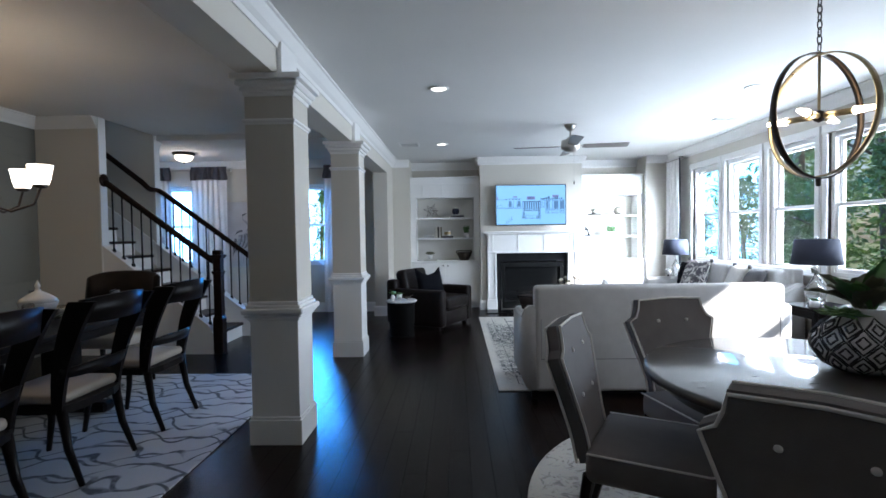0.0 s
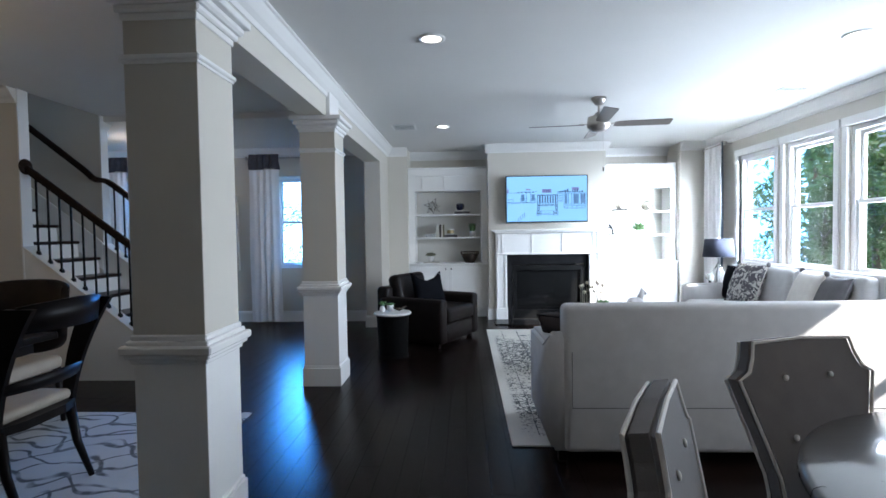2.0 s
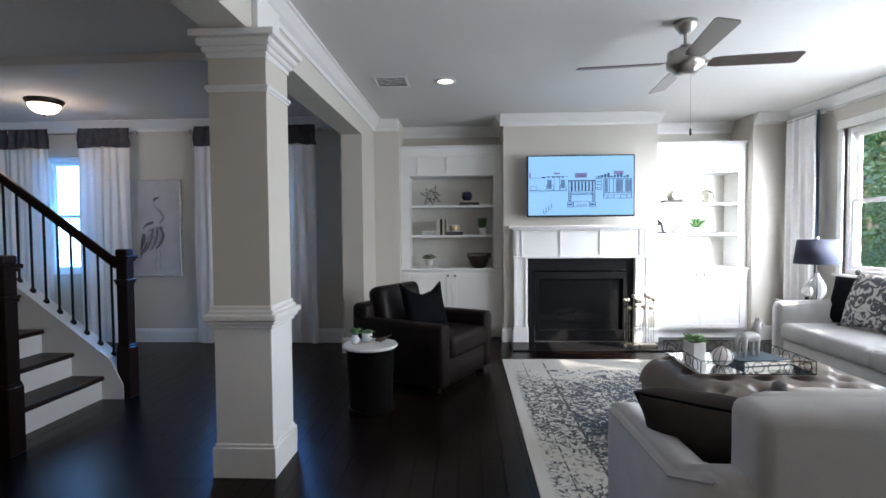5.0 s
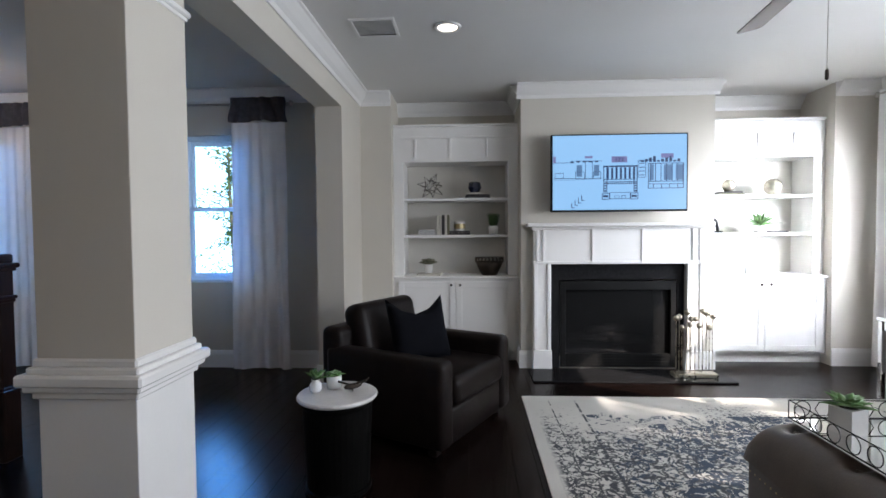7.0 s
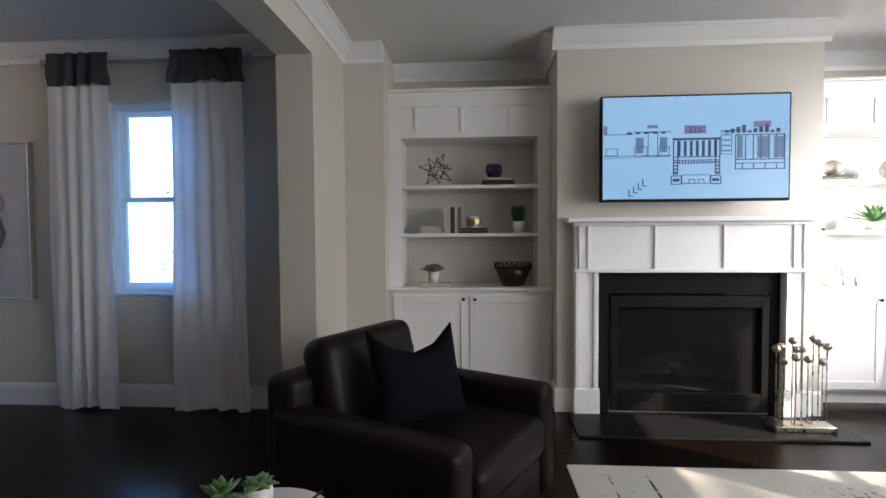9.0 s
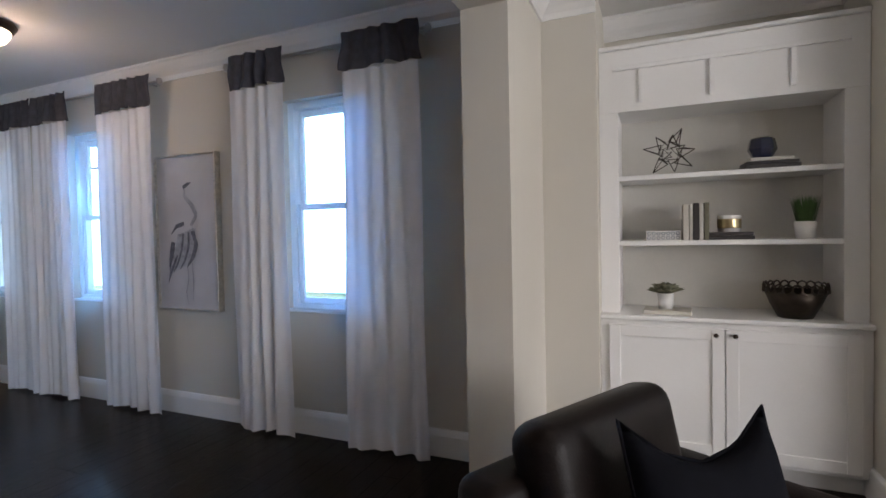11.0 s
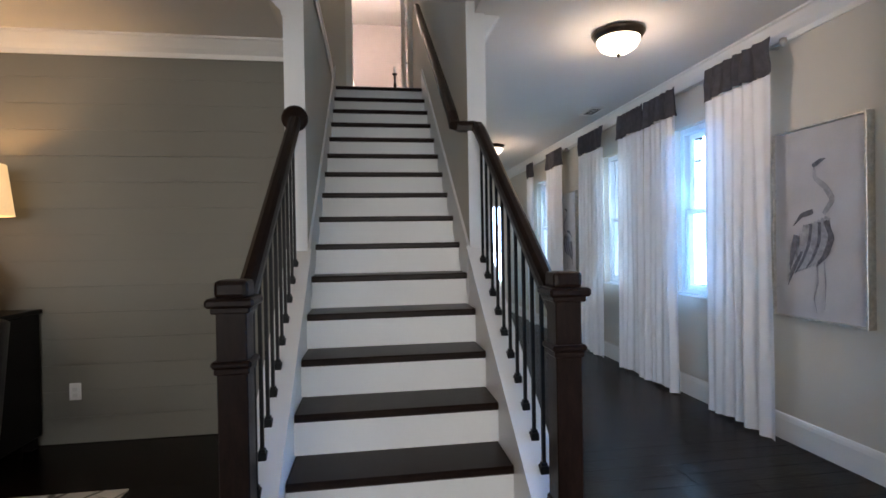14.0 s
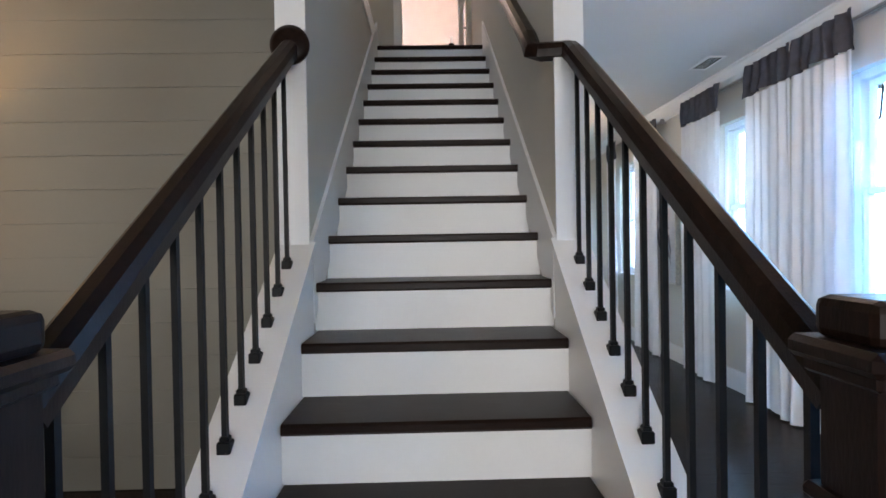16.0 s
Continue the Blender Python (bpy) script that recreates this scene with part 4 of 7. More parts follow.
fine += [(-0.595, -0.15, 0.298, 0.302), (-0.595, -0.40, 0.285, 0.288), (-0.595, -0.40, 0.44, 0.444), (-0.40, -0.15, 0.455, 0.459), (0.16, 0.30, 0.455, 0.459)]
fine += outline(-0.58, -0.50, 0.30, 0.35) + outline(-0.305, -0.24, 0.29, 0.455) + outline(-0.395, -0.31, 0.29, 0.36) + outline(-0.235, -0.165, 0.29, 0.36)
fine += outline(0.165, 0.235, 0.30, 0.45) + [(0.175, 0.225, 0.32 + 0.035 * i, 0.327 + 0.035 * i) for i in range(4)]
screen_bars(fine, SKETCH)
shades = [(-0.384, -0.333, 0.315, 0.42), (-0.228, -0.18, 0.32, 0.42), (0.275, 0.305, 0.275, 0.42), (0.395, 0.475, 0.275, 0.415), (0.50, 0.565, 0.275, 0.415)]
screen_bars(shades, SKETCH2)
dr = outline(0.255, 0.572, 0.20, 0.43, 0.006) + [(0.262, 0.566, 0.262, 0.268), (0.262, 0.566, 0.238, 0.243)]
dr += [(0.27 + 0.0485 * i, 0.276 + 0.0485 * i, 0.268, 0.424) for i in range(7)] + [(0.30 + 0.072 * i, 0.306 + 0.072 * i, 0.206, 0.238) for i in range(4)]
dr += [(0.19 + 0.036 * i, 0.215 + 0.036 * i, 0.44, 0.455 + 0.012 * (i * 5 % 4)) for i in range(10)]
dr += [(-0.44 + 0.055 * i, -0.41 + 0.055 * i, 0.444, 0.456) for i in range(5)]
screen_bars(dr, SKETCH)
for i in range(4):
    screen_bars([(-0.43 + 0.03 * i, -0.423 + 0.03 * i, 0.03 + 0.022 * i, 0.075 + 0.024 * i), (-0.43 + 0.03 * i, -0.40 + 0.03 * i, 0.03 + 0.022 * i, 0.036 + 0.022 * i)], SKETCH)
screen_bars([(-0.07, 0.07, 0.44, 0.495), (0.37, 0.48, 0.475, 0.515), (-0.31, -0.24, 0.48, 0.502), (-0.595, -0.57, 0.44, 0.50)], PINK)


def screen_words(txt, x, z, size, m):
    c = bpy.data.curves.new("screen_lettering", "FONT")
    c.body, c.size, c.align_x = txt, size, "CENTER"
    c.extrude = 0.0006
    ob = new("lettering", c)
    dg = bpy.context.evaluated_depsgraph_get()
    me = bpy.data.meshes.new_from_object(ob.evaluated_get(dg))
    bpy.data.objects.remove(ob)
    me.materials.append(m)
    t = new("lettering", me)
    t.parent = scr
    t.matrix_basis = pose(x, -0.0115, z, 90, 0, 0)


screen_words("32%", 0.0, 0.447, 0.055, SKETCH)


# ---- ceiling fixtures ----
def ring_light(x, y):
    c = thing("recessed_light", "round recessed ceiling downlight with white trim, lit", "ceiling light", x, y, CEIL - 0.001, group="recessed lights")
    part("trim_ring", lathe(((0.066, 0), (0.095, 0), (0.092, -0.008), (0.072, -0.010), (0.066, -0.003)), 28), WHITE, c, "", True)
    part("lens", lathe(((0, -0.004), (0.068, -0.004), (0.068, -0.002), (0, -0.002)), 28), CANLIGHT, c, "glowing lens")


# the last two rings are unseen fixtures made up for the added fill lamps
for x, y in ((-0.14, 4.64), (2.84, 4.80), (-0.19, 7.50), (1.35, -0.75), (-0.14, -0.75)):
    ring_light(x, y)


def vent(x, y, w, d):
    v = thing("ceiling_vent", "white slatted ceiling air vent", "vent", x, y, CEIL - 0.001, group="ceiling vents")
    bm = bmesh.new()
    for q in ((-w / 2, -w / 2 + 0.02, -d / 2, d / 2), (w / 2 - 0.02, w / 2, -d / 2, d / 2), (-w / 2 + 0.02, w / 2 - 0.02, -d / 2, -d / 2 + 0.02), (-w / 2 + 0.02, w / 2 - 0.02, d / 2 - 0.02, d / 2)):
        bm_box(bm, q[0], q[1], q[2], q[3], -0.010, 0, 0.002)
    part("frame", bm, WHITE, v)
    # black sheet put in for the shaded duct behind the slats
    part("dark_opening", box(-w / 2 + 0.02, w / 2 - 0.02, -d / 2 + 0.02, d / 2 - 0.02, -0.003, -0.001), FIREBLACK, v)
    k = int((d - 0.05) / 0.018)
    for i in range(k):
        yy = -d / 2 + 0.03 + i * 0.018
        part("slat", box(-w / 2 + 0.02, w / 2 - 0.02, yy, yy + 0.0055, -0.006, -0.0045), WHITE, v)


vent(-0.68, 7.47, 0.30, 0.30)
vent(3.28, 6.15, 0.30, 0.15)
vent(-6.20, 8.53, 0.30, 0.15)

fan = thing("ceiling_fan", "brushed nickel ceiling fan with four dark blades", "ceiling fan", 1.45, 6.32, 0)
BLADE = mat("dark_walnut_blade", (0.085, 0.062, 0.055), 0.35, var=0.3, scale=8, stretch=(1, 8, 1))
FZ0 = 2.44
part("canopy", lathe(((0, CEIL - 0.001), (0.075, CEIL - 0.001), (0.07, CEIL - 0.03), (0.035, CEIL - 0.075), (0.013, CEIL - 0.08), (0, CEIL - 0.08)), 24), NICKEL, fan, "", True)
part("downrod", tube([(0, 0, CEIL - 0.08), (0, 0, FZ0 + 0.11)], 0.012, 10), NICKEL, fan)
part("motor", lathe(((0, FZ0 + 0.12), (0.03, FZ0 + 0.12), (0.06, FZ0 + 0.09), (0.11, FZ0 + 0.075), (0.115, FZ0 + 0.02), (0.12, FZ0 + 0.01), (0.115, FZ0 - 0.03), (0.075, FZ0 - 0.055), (0.07, FZ0 - 0.07), (0, FZ0 - 0.075)), 28), NICKEL, fan, "brushed nickel motor housing", True)
for k in range(4):
    a = radians(-6 + 90 * k)
    bm = bmesh.new()
    r0, r1 = 0.15, 0.70
    bm_prism(bm, [(r0, -0.045), (r0 + 0.05, -0.06), (r1 - 0.02, -0.068), (r1, -0.055), (r1, 0.055), (r1 - 0.02, 0.068), (r0 + 0.05, 0.06), (r0, 0.045)], "z", -0.003, 0.003)
    tilt = Matrix.Rotation(radians(-12), 4, "X")
    bmesh.ops.transform(bm, matrix=Matrix.Translation((0, 0, FZ0)) @ Matrix.Rotation(a, 4, "Z") @ tilt, verts=bm.verts)
    b = part("blade", bm, BLADE, fan, "dark wooden blade")
    bm = bmesh.new()
    bm_box(bm, 0.09, 0.20, -0.018, 0.018, 0.003, 0.009, 0.002)
    bmesh.ops.transform(bm, matrix=Matrix.Translation((0, 0, FZ0)) @ Matrix.Rotation(a, 4, "Z") @ tilt, verts=bm.verts)
    part("blade_iron", bm, NICKEL, b)
part("pull_chain", tube([(0.05, 0.03, FZ0 - 0.06), (0.05, 0.03, FZ0 - 0.42)], 0.0015, 5), NICKEL, fan)
part("pull_knob", lathe(((0, 0), (0.007, -0.01), (0.008, -0.045), (0, -0.055)), 10, (0.05, 0.03, FZ0 - 0.42)), BRONZE, fan, "", True)


def bowl_light(x, y):
    c = thing("ceiling_light", "flush bronze ceiling light with lit frosted glass bowl", "ceiling light", x, y, CEIL - 0.001, group="hall ceiling lights")
    part("pan", lathe(((0, 0), (0.165, 0), (0.172, -0.012), (0.160, -0.030), (0.150, -0.045), (0.135, -0.05), (0, -0.05)), 32), BRONZE, c, "dark bronze rim", True)
    part("glass_bowl", lathe(((0.140, -0.046), (0.137, -0.07), (0.115, -0.105), (0.075, -0.130), (0.03, -0.142), (0, -0.144)), 32), MILKGLASS, c, "glowing frosted bowl", True)
    part("finial", lathe(((0, -0.140), (0.012, -0.143), (0.014, -0.152), (0.006, -0.165), (0, -0.172)), 14), BRONZE, c, "", True)


bowl_light(-4.30, 7.84)
bowl_light(-8.05, 7.90)

# ---- living room furniture ----
LEATHER = mat("black_brown_leather", (0.010, 0.0068, 0.0060), 0.40, var=0.4, scale=10, bump=0.25, bump_scale=160, spec=0.15)
TAUPE = mat("taupe_leather", (0.105, 0.080, 0.064), 0.38, var=0.25, scale=8, bump=0.2, bump_scale=150)
LINEN = mat("pale_grey_linen", (0.50, 0.49, 0.485), 0.95, var=0.08, scale=12, bump=0.35, bump_scale=420)
DARKVELVET = mat("charcoal_velvet", (0.006, 0.0064, 0.009), 0.9, spec=0.06, var=0.3, scale=14, bump=0.2, bump_scale=300)
GREYCLOTH = mat("slate_cushion_cloth", (0.13, 0.125, 0.13), 0.9, var=0.2, scale=14, bump=0.3, bump_scale=350)
CREAMCLOTH = mat("cream_cushion_cloth", (0.60, 0.57, 0.53), 0.95, var=0.1, scale=12, bump=0.3, bump_scale=350)
MARBLE = mat("white_marble", (0.70, 0.68, 0.66), 0.22, var=0.12, scale=7)
BLACKWOOD = mat("black_stained_wood", (0.007, 0.0052, 0.0048), 0.38, spec=0.14, var=0.4, scale=9, stretch=(1, 6, 6), bump=0.08)
LEAF = mat("succulent_leaf", (0.085, 0.19, 0.055), 0.5, var=0.4, scale=20, island=0.3)
LEAF2 = mat("dusky_green_leaf", (0.14, 0.14, 0.085), 0.55, var=0.5, scale=12, island=0.4)
SOIL = mat("dark_soil", (0.02, 0.015, 0.011), 0.95, bump=0.6)
MIRROR = mat("mirror_glass", (0.85, 0.86, 0.86), 0.03, metal=1.0, var=0.02)


def bm_cushion(bm, w, h, d, puff=1.0, n=14, m=None, chop=0.0):
    """A soft square cushion standing in x-z, its thickness along y."""
    vs = []
    def shape(u, v, s):
        e = (1 - abs(u) ** 2.6) * (1 - abs(v) ** 2.6)
        edge = 1 - 0.06 * (1 - abs(u * v)) * (abs(u) ** 6 + abs(v) ** 6)
        wob = 0.012 * math.sin(5.1 * u + 3.7 * v)
        return Vector((u * w / 2 * edge, s * d / 2 * max(0.0, e) ** 0.42 * puff + wob * d * s, v * h / 2 * edge - chop * h * (1 - u * u) * (0.5 + v / 2) ** 2))
    grids = {}
    for s in (-1, 1):
        g = [[None] * (n + 1) for _ in range(n + 1)]
        for i in range(n + 1):
            for j in range(n + 1):
                u, v = -1 + 2 * i / n, -1 + 2 * j / n
                if s == 1 and (i in (0, n) or j in (0, n)):
                    g[i][j] = grids[-1][i][j]
                else:
                    g[i][j] = bm.verts.new(shape(u, v, s))
                    vs.append(g[i][j])
        grids[s] = g
        for i in range(n):
            for j in range(n):
                q = (g[i][j], g[i + 1][j], g[i + 1][j + 1], g[i][j + 1])
                bm.faces.new(q if s == -1 else tuple(reversed(q)))
    if m is not None:
        bmesh.ops.transform(bm, matrix=m, verts=vs)


def cushion_mesh(w, h, d, m=None, chop=0.0):
    bm = bmesh.new()
    bm_cushion(bm, w, h, d, m=m, chop=chop)
    return bm


def pillow(x, y, z, turn, lean, material, label, w=0.48, d=0.17, pattern=None, group="sofa pillows", roll=0, tassel=False, chop=0.0):
    p = thing("throw_pillow", label, "pillow", x, y, z, turn, group)
    m = Matrix.Rotation(radians(lean), 4, "X") @ Matrix.Translation((0, 0, w / 2 * (1.25 if roll else 0.98))) @ Matrix.Rotation(radians(roll), 4, "Y")
    part("cover", cushion_mesh(w, w, d, m, chop), material, p, "", True)
    bm = bmesh.new()
    c = [(-1, -1), (0, -0.95), (1, -1), (0.95, 0), (1, 1), (0.5, 0.96 - 1.5 * chop), (0, 0.95 - 2 * chop), (-0.5, 0.96 - 1.5 * chop), (-1, 1), (-0.95, 0)]
    bm_tube(bm, [m @ Vector((a * w / 2 * 0.985, 0, b * w / 2 * 0.985)) for a, b in c], 0.006, 6, True)
    part("piping", bm, pattern or material, p, "", True)
    if tassel:
        for a, b in ((-1, -1), (1, -1), (1, 1), (-1, 1)):
            part("tassel", lathe(((0, 0.03), (0.018, 0.02), (0.024, 0), (0.018, -0.02), (0, -0.03)), 10, m @ Vector((a * w * 0.5, 0, b * w * 0.5))), GREYCLOTH, p, "dark tassel ball", True)
    return p, m


def soft_box(name, x0, x1, y0, y1, z0, z1, material, parent, bevel=0.05, seg=4, label=""):
    return part(name, box(x0, x1, y0, y1, z0, z1, bevel, seg), material, parent, label, True)


# leather armchair, its front towards its own -y
ac = thing("armchair", "black-brown leather club armchair with a loose seat cushion", "armchair", -0.41, 7.52, 0, 62)
AW, AD = 0.96, 0.97
for s in (-1, 1):
    a, b = sorted((s * AW / 2, s * (AW / 2 - 0.15)))
    soft_box("arm", a, b, -AD / 2, AD / 2 - 0.06, 0.05, 0.575, LEATHER, ac, 0.045)
soft_box("base", -AW / 2 + 0.14, AW / 2 - 0.14, -AD / 2 + 0.02, AD / 2 - 0.1, 0.05, 0.27, LEATHER, ac, 0.02, 2)
soft_box("seat_cushion", -AW / 2 + 0.15, AW / 2 - 0.15, -AD / 2 - 0.015, AD / 2 - 0.25, 0.275, 0.455, LEATHER, ac, 0.05)
soft_box("back_frame", -AW / 2 + 0.02, AW / 2 - 0.02, AD / 2 - 0.17, AD / 2, 0.05, 0.70, LEATHER, ac, 0.05)
bm = bmesh.new()
bm_box(bm, -0.33, 0.33, -0.09, 0.09, 0, 0.44, 0.07, 4, Matrix.Translation((0, AD / 2 - 0.24, 0.405)) @ Matrix.Rotation(radians(-13), 4, "X"))
part("back_cushion", bm, LEATHER, ac, "plump leather back cushion", True)
for sx in (-1, 1):
    for sy in (-1, 1):
        part("foot", box(sx * 0.40 - 0.03, sx * 0.40 + 0.03, sy * 0.38 - 0.03, sy * 0.38 + 0.03, 0, 0.055, 0.004), BLACKWOOD, ac)
pillow(-0.365, 7.45, 0.455, 34, -20, DARKVELVET, "charcoal velvet pillow with a chopped dent, on the armchair", 0.44, 0.16, chop=0.26)

# marble side table
MATTEBLACK = mat("matte_black_lacquer", (0.004, 0.0038, 0.0036), 0.6, spec=0.05, var=0.3)
st = thing("side_table", "round white marble side table on a black drum base", "side table", -0.735, 6.60, 0)
part("tabletop", lathe(((0, 0.475), (0.20, 0.475), (0.206, 0.482), (0.206, 0.49), (0.20, 0.497), (0, 0.497)), 40), MARBLE, st, "white marble top")
part("drum_base", lathe(((0, 0.0), (0.165, 0.0), (0.170, 0.006), (0.170, 0.03), (0.160, 0.035), (0.178, 0.44), (0.186, 0.455), (0.186, 0.4745), (0, 0.4745)), 36), MATTEBLACK, st, "black drum base")


def succulent_bm(n, length, width, up, seed, center=(0, 0, 0)):
    rnd = random.Random(seed)
    bm = bmesh.new()
    for i in range(n):
        a = i * 2.399 + rnd.uniform(-0.2, 0.2)
        t = i / n
        el = up * (0.35 + 0.9 * t) + rnd.uniform(-0.1, 0.1)
        l = length * (1.0 - 0.35 * t) * rnd.uniform(0.85, 1.1)
        d = Vector((math.cos(a) * math.cos(el), math.sin(a) * math.cos(el), math.sin(el)))
        side = Vector((-math.sin(a), math.cos(a), 0))
        nrm = d.cross(side)
        rows = []
        for k in range(4):
            f = k / 3
            c = Vector(center) + d * l * f + Vector((0, 0, -0.15 * l * f * f))
            w = width * (0.55, 1.0, 0.75, 0.06)[k]
            rows.append([bm.verts.new(c + side * w), bm.verts.new(c - nrm * w * 0.35), bm.verts.new(c - side * w), bm.verts.new(c + nrm * w * 0.35)])
        for p, q in zip(rows, rows[1:]):
            for k in range(4):
                bm.faces.new((p[k], p[(k + 1) % 4], q[(k + 1) % 4], q[k]))
        bm.faces.new(rows[-1])
    bmesh.ops.recalc_face_normals(bm, faces=bm.faces)
    return bm


def potted(x, y, z, pot, n, length, width, up, seed, label, leaf=None, potmat=None, cat="plant", turn=0, square=False):
    p = thing("potted_plant", label, cat, x, y, z, turn)
    top = pot[-1]
    if square:
        s, h = pot[0]
        part("pot", prism([(-s * 0.8, -s * 0.8), (s * 0.8, -s * 0.8), (s * 0.8, s * 0.8), (-s * 0.8, s * 0.8)], "z", 0, h), potmat or CERAMIC, p, "white pot")
        rr, hh = s * 0.6, h
    else:
        part("pot", lathe(pot, 22), potmat or CERAMIC, p, "white pot", True)
        rr, hh = top[0] * 0.8, top[1]
    part("soil", lathe(((0, hh - 0.004), (rr, hh - 0.004), (rr, hh + 0.002), (0, hh + 0.003)), 14), SOIL, p)
    part("leaves", succulent_bm(n, length * 1.25, width * 1.5, up, seed, (0, 0, hh + 0.004)), leaf or LEAF, p, "green leaves", True)
    return p


potted(-0.85, 6.60, 0.497, ((0.0, 0), (0.022, 0), (0.033, 0.02), (0.030, 0.045), (0.018, 0.06), (0.022, 0.068)), 11, 0.075, 0.012, 1.1, 4, "small succulent in a white vase on the marble table")
potted(-0.775, 6.68, 0.497, ((0.0, 0), (0.036, 0), (0.040, 0.03), (0.040, 0.066)), 26, 0.05, 0.012, 0.5, 5, "leafy green plant in a ribbed white pot on the marble table")
br = thing("bird_figurine", "small dark metal bird figurine on the marble table", "figurine", -0.66, 6.62, 0.497, 35)
part("body", lathe(((0, -0.05), (0.010, -0.042), (0.017, -0.01), (0.014, 0.02), (0.006, 0.045), (0, 0.05)), 12), BRONZE, br, "", True, pose(0, 0, 0.028, 90, 0, 90))
part("wing", tube([(-0.06, 0.05, 0.05), (-0.01, 0.0, 0.035), (0.06, -0.04, 0.06)], 0.006, 6), BRONZE, br)
part("leg", tube([(0, 0, 0), (0, 0, 0.02)], 0.003, 6), BRONZE, br)
part("tail", tube([(0.04, 0, 0.03), (0.10, 0.02, 0.05)], 0.004, 6), BRONZE, br)

# living rug: worn oriental pattern
def rug_material(name, cream, blue, density, scale, hard):
    m = bpy.data.materials.new(name)
    m.use_nodes = True
    n, lk = m.node_tree.nodes, m.node_tree.links.new
    p = n["Principled BSDF"]
    p.inputs["Roughness"].default_value = 0.95
    tc = n.new("ShaderNodeTexCoord")
    warp = n.new("ShaderNodeTexNoise")
    warp.inputs["Scale"].default_value, warp.inputs["Detail"].default_value = 3.0, 3
    lk(tc.outputs["Object"], warp.inputs["Vector"])
    mixv = n.new("ShaderNodeVectorMath")
    mixv.operation = "MULTIPLY_ADD"
    lk(warp.outputs["Color"], mixv.inputs[0])
    mixv.inputs[1].default_value = (0.16, 0.16, 0.0)
    lk(tc.outputs["Object"], mixv.inputs[2])
    a = n.new("ShaderNodeTexNoise")
    a.inputs["Scale"].default_value, a.inputs["Detail"].default_value, a.inputs["Distortion"].default_value = scale, 3, 1.6
    lk(mixv.outputs[0], a.inputs["Vector"])
    fade = n.new("ShaderNodeTexNoise")
    fade.inputs["Scale"].default_value = 1.6
    lk(tc.outputs["Object"], fade.inputs["Vector"])
    # heavier pattern towards the rug's middle field
    sep = n.new("ShaderNodeVectorMath")
    sep.operation = "LENGTH"
    sc = n.new("ShaderNodeVectorMath")
    sc.operation = "MULTIPLY"
    sc.inputs[1].default_value = (0.62, 0.50, 0)
    lk(tc.outputs["Object"], sc.inputs[0])
    lk(sc.outputs[0], sep.inputs[0])
    mr = n.new("ShaderNodeMapRange")
    mr.inputs["From Min"].default_value, mr.inputs["From Max"].default_value = 0.35, 1.05
    mr.inputs["To Min"].default_value, mr.inputs["To Max"].default_value = 0.06, -0.06
    lk(sep.outputs["Value"], mr.inputs[0])
    s1 = n.new("ShaderNodeMath")
    s1.operation = "ADD"
    lk(a.outputs[0], s1.inputs[0])
    lk(mr.outputs[0], s1.inputs[1])
    s2 = n.new("ShaderNodeMath")
    s2.operation = "MULTIPLY_ADD"
    lk(fade.outputs[0], s2.inputs[0])
    s2.inputs[1].default_value = 0.16
    lk(s1.outputs[0], s2.inputs[2])
    cut = n.new("ShaderNodeMapRange")
    cut.inputs["From Min"].default_value, cut.inputs["From Max"].default_value = density, density + hard
    lk(s2.outputs[0], cut.inputs[0])
    mix = n.new("ShaderNodeMix")
    mix.data_type = "RGBA"
    lk(cut.outputs[0], mix.inputs["Factor"])
    mix.inputs["A"].default_value, mix.inputs["B"].default_value = (*cream, 1), (*blue, 1)
    wv = n.new("ShaderNodeTexNoise")
    wv.inputs["Scale"].default_value = 160
    lk(tc.outputs["Object"], wv.inputs["Vector"])
    dm = n.new("ShaderNodeMix")
    dm.data_type, dm.blend_type = "RGBA", "MULTIPLY"
    dm.inputs["Factor"].default_value = 0.35
    lk(mix.outputs["Result"], dm.inputs["A"])
    lk(wv.outputs["Color"], dm.inputs["B"])
    lk(dm.outputs["Result"], p.inputs["Base Color"])
    b = n.new("ShaderNodeBump")
    b.inputs["Strength"].default_value, b.inputs["Distance"].default_value = 0.5, 0.004
    lk(wv.outputs[0], b.inputs["Height"])
    lk(b.outputs[0], p.inputs["Normal"])
    return m


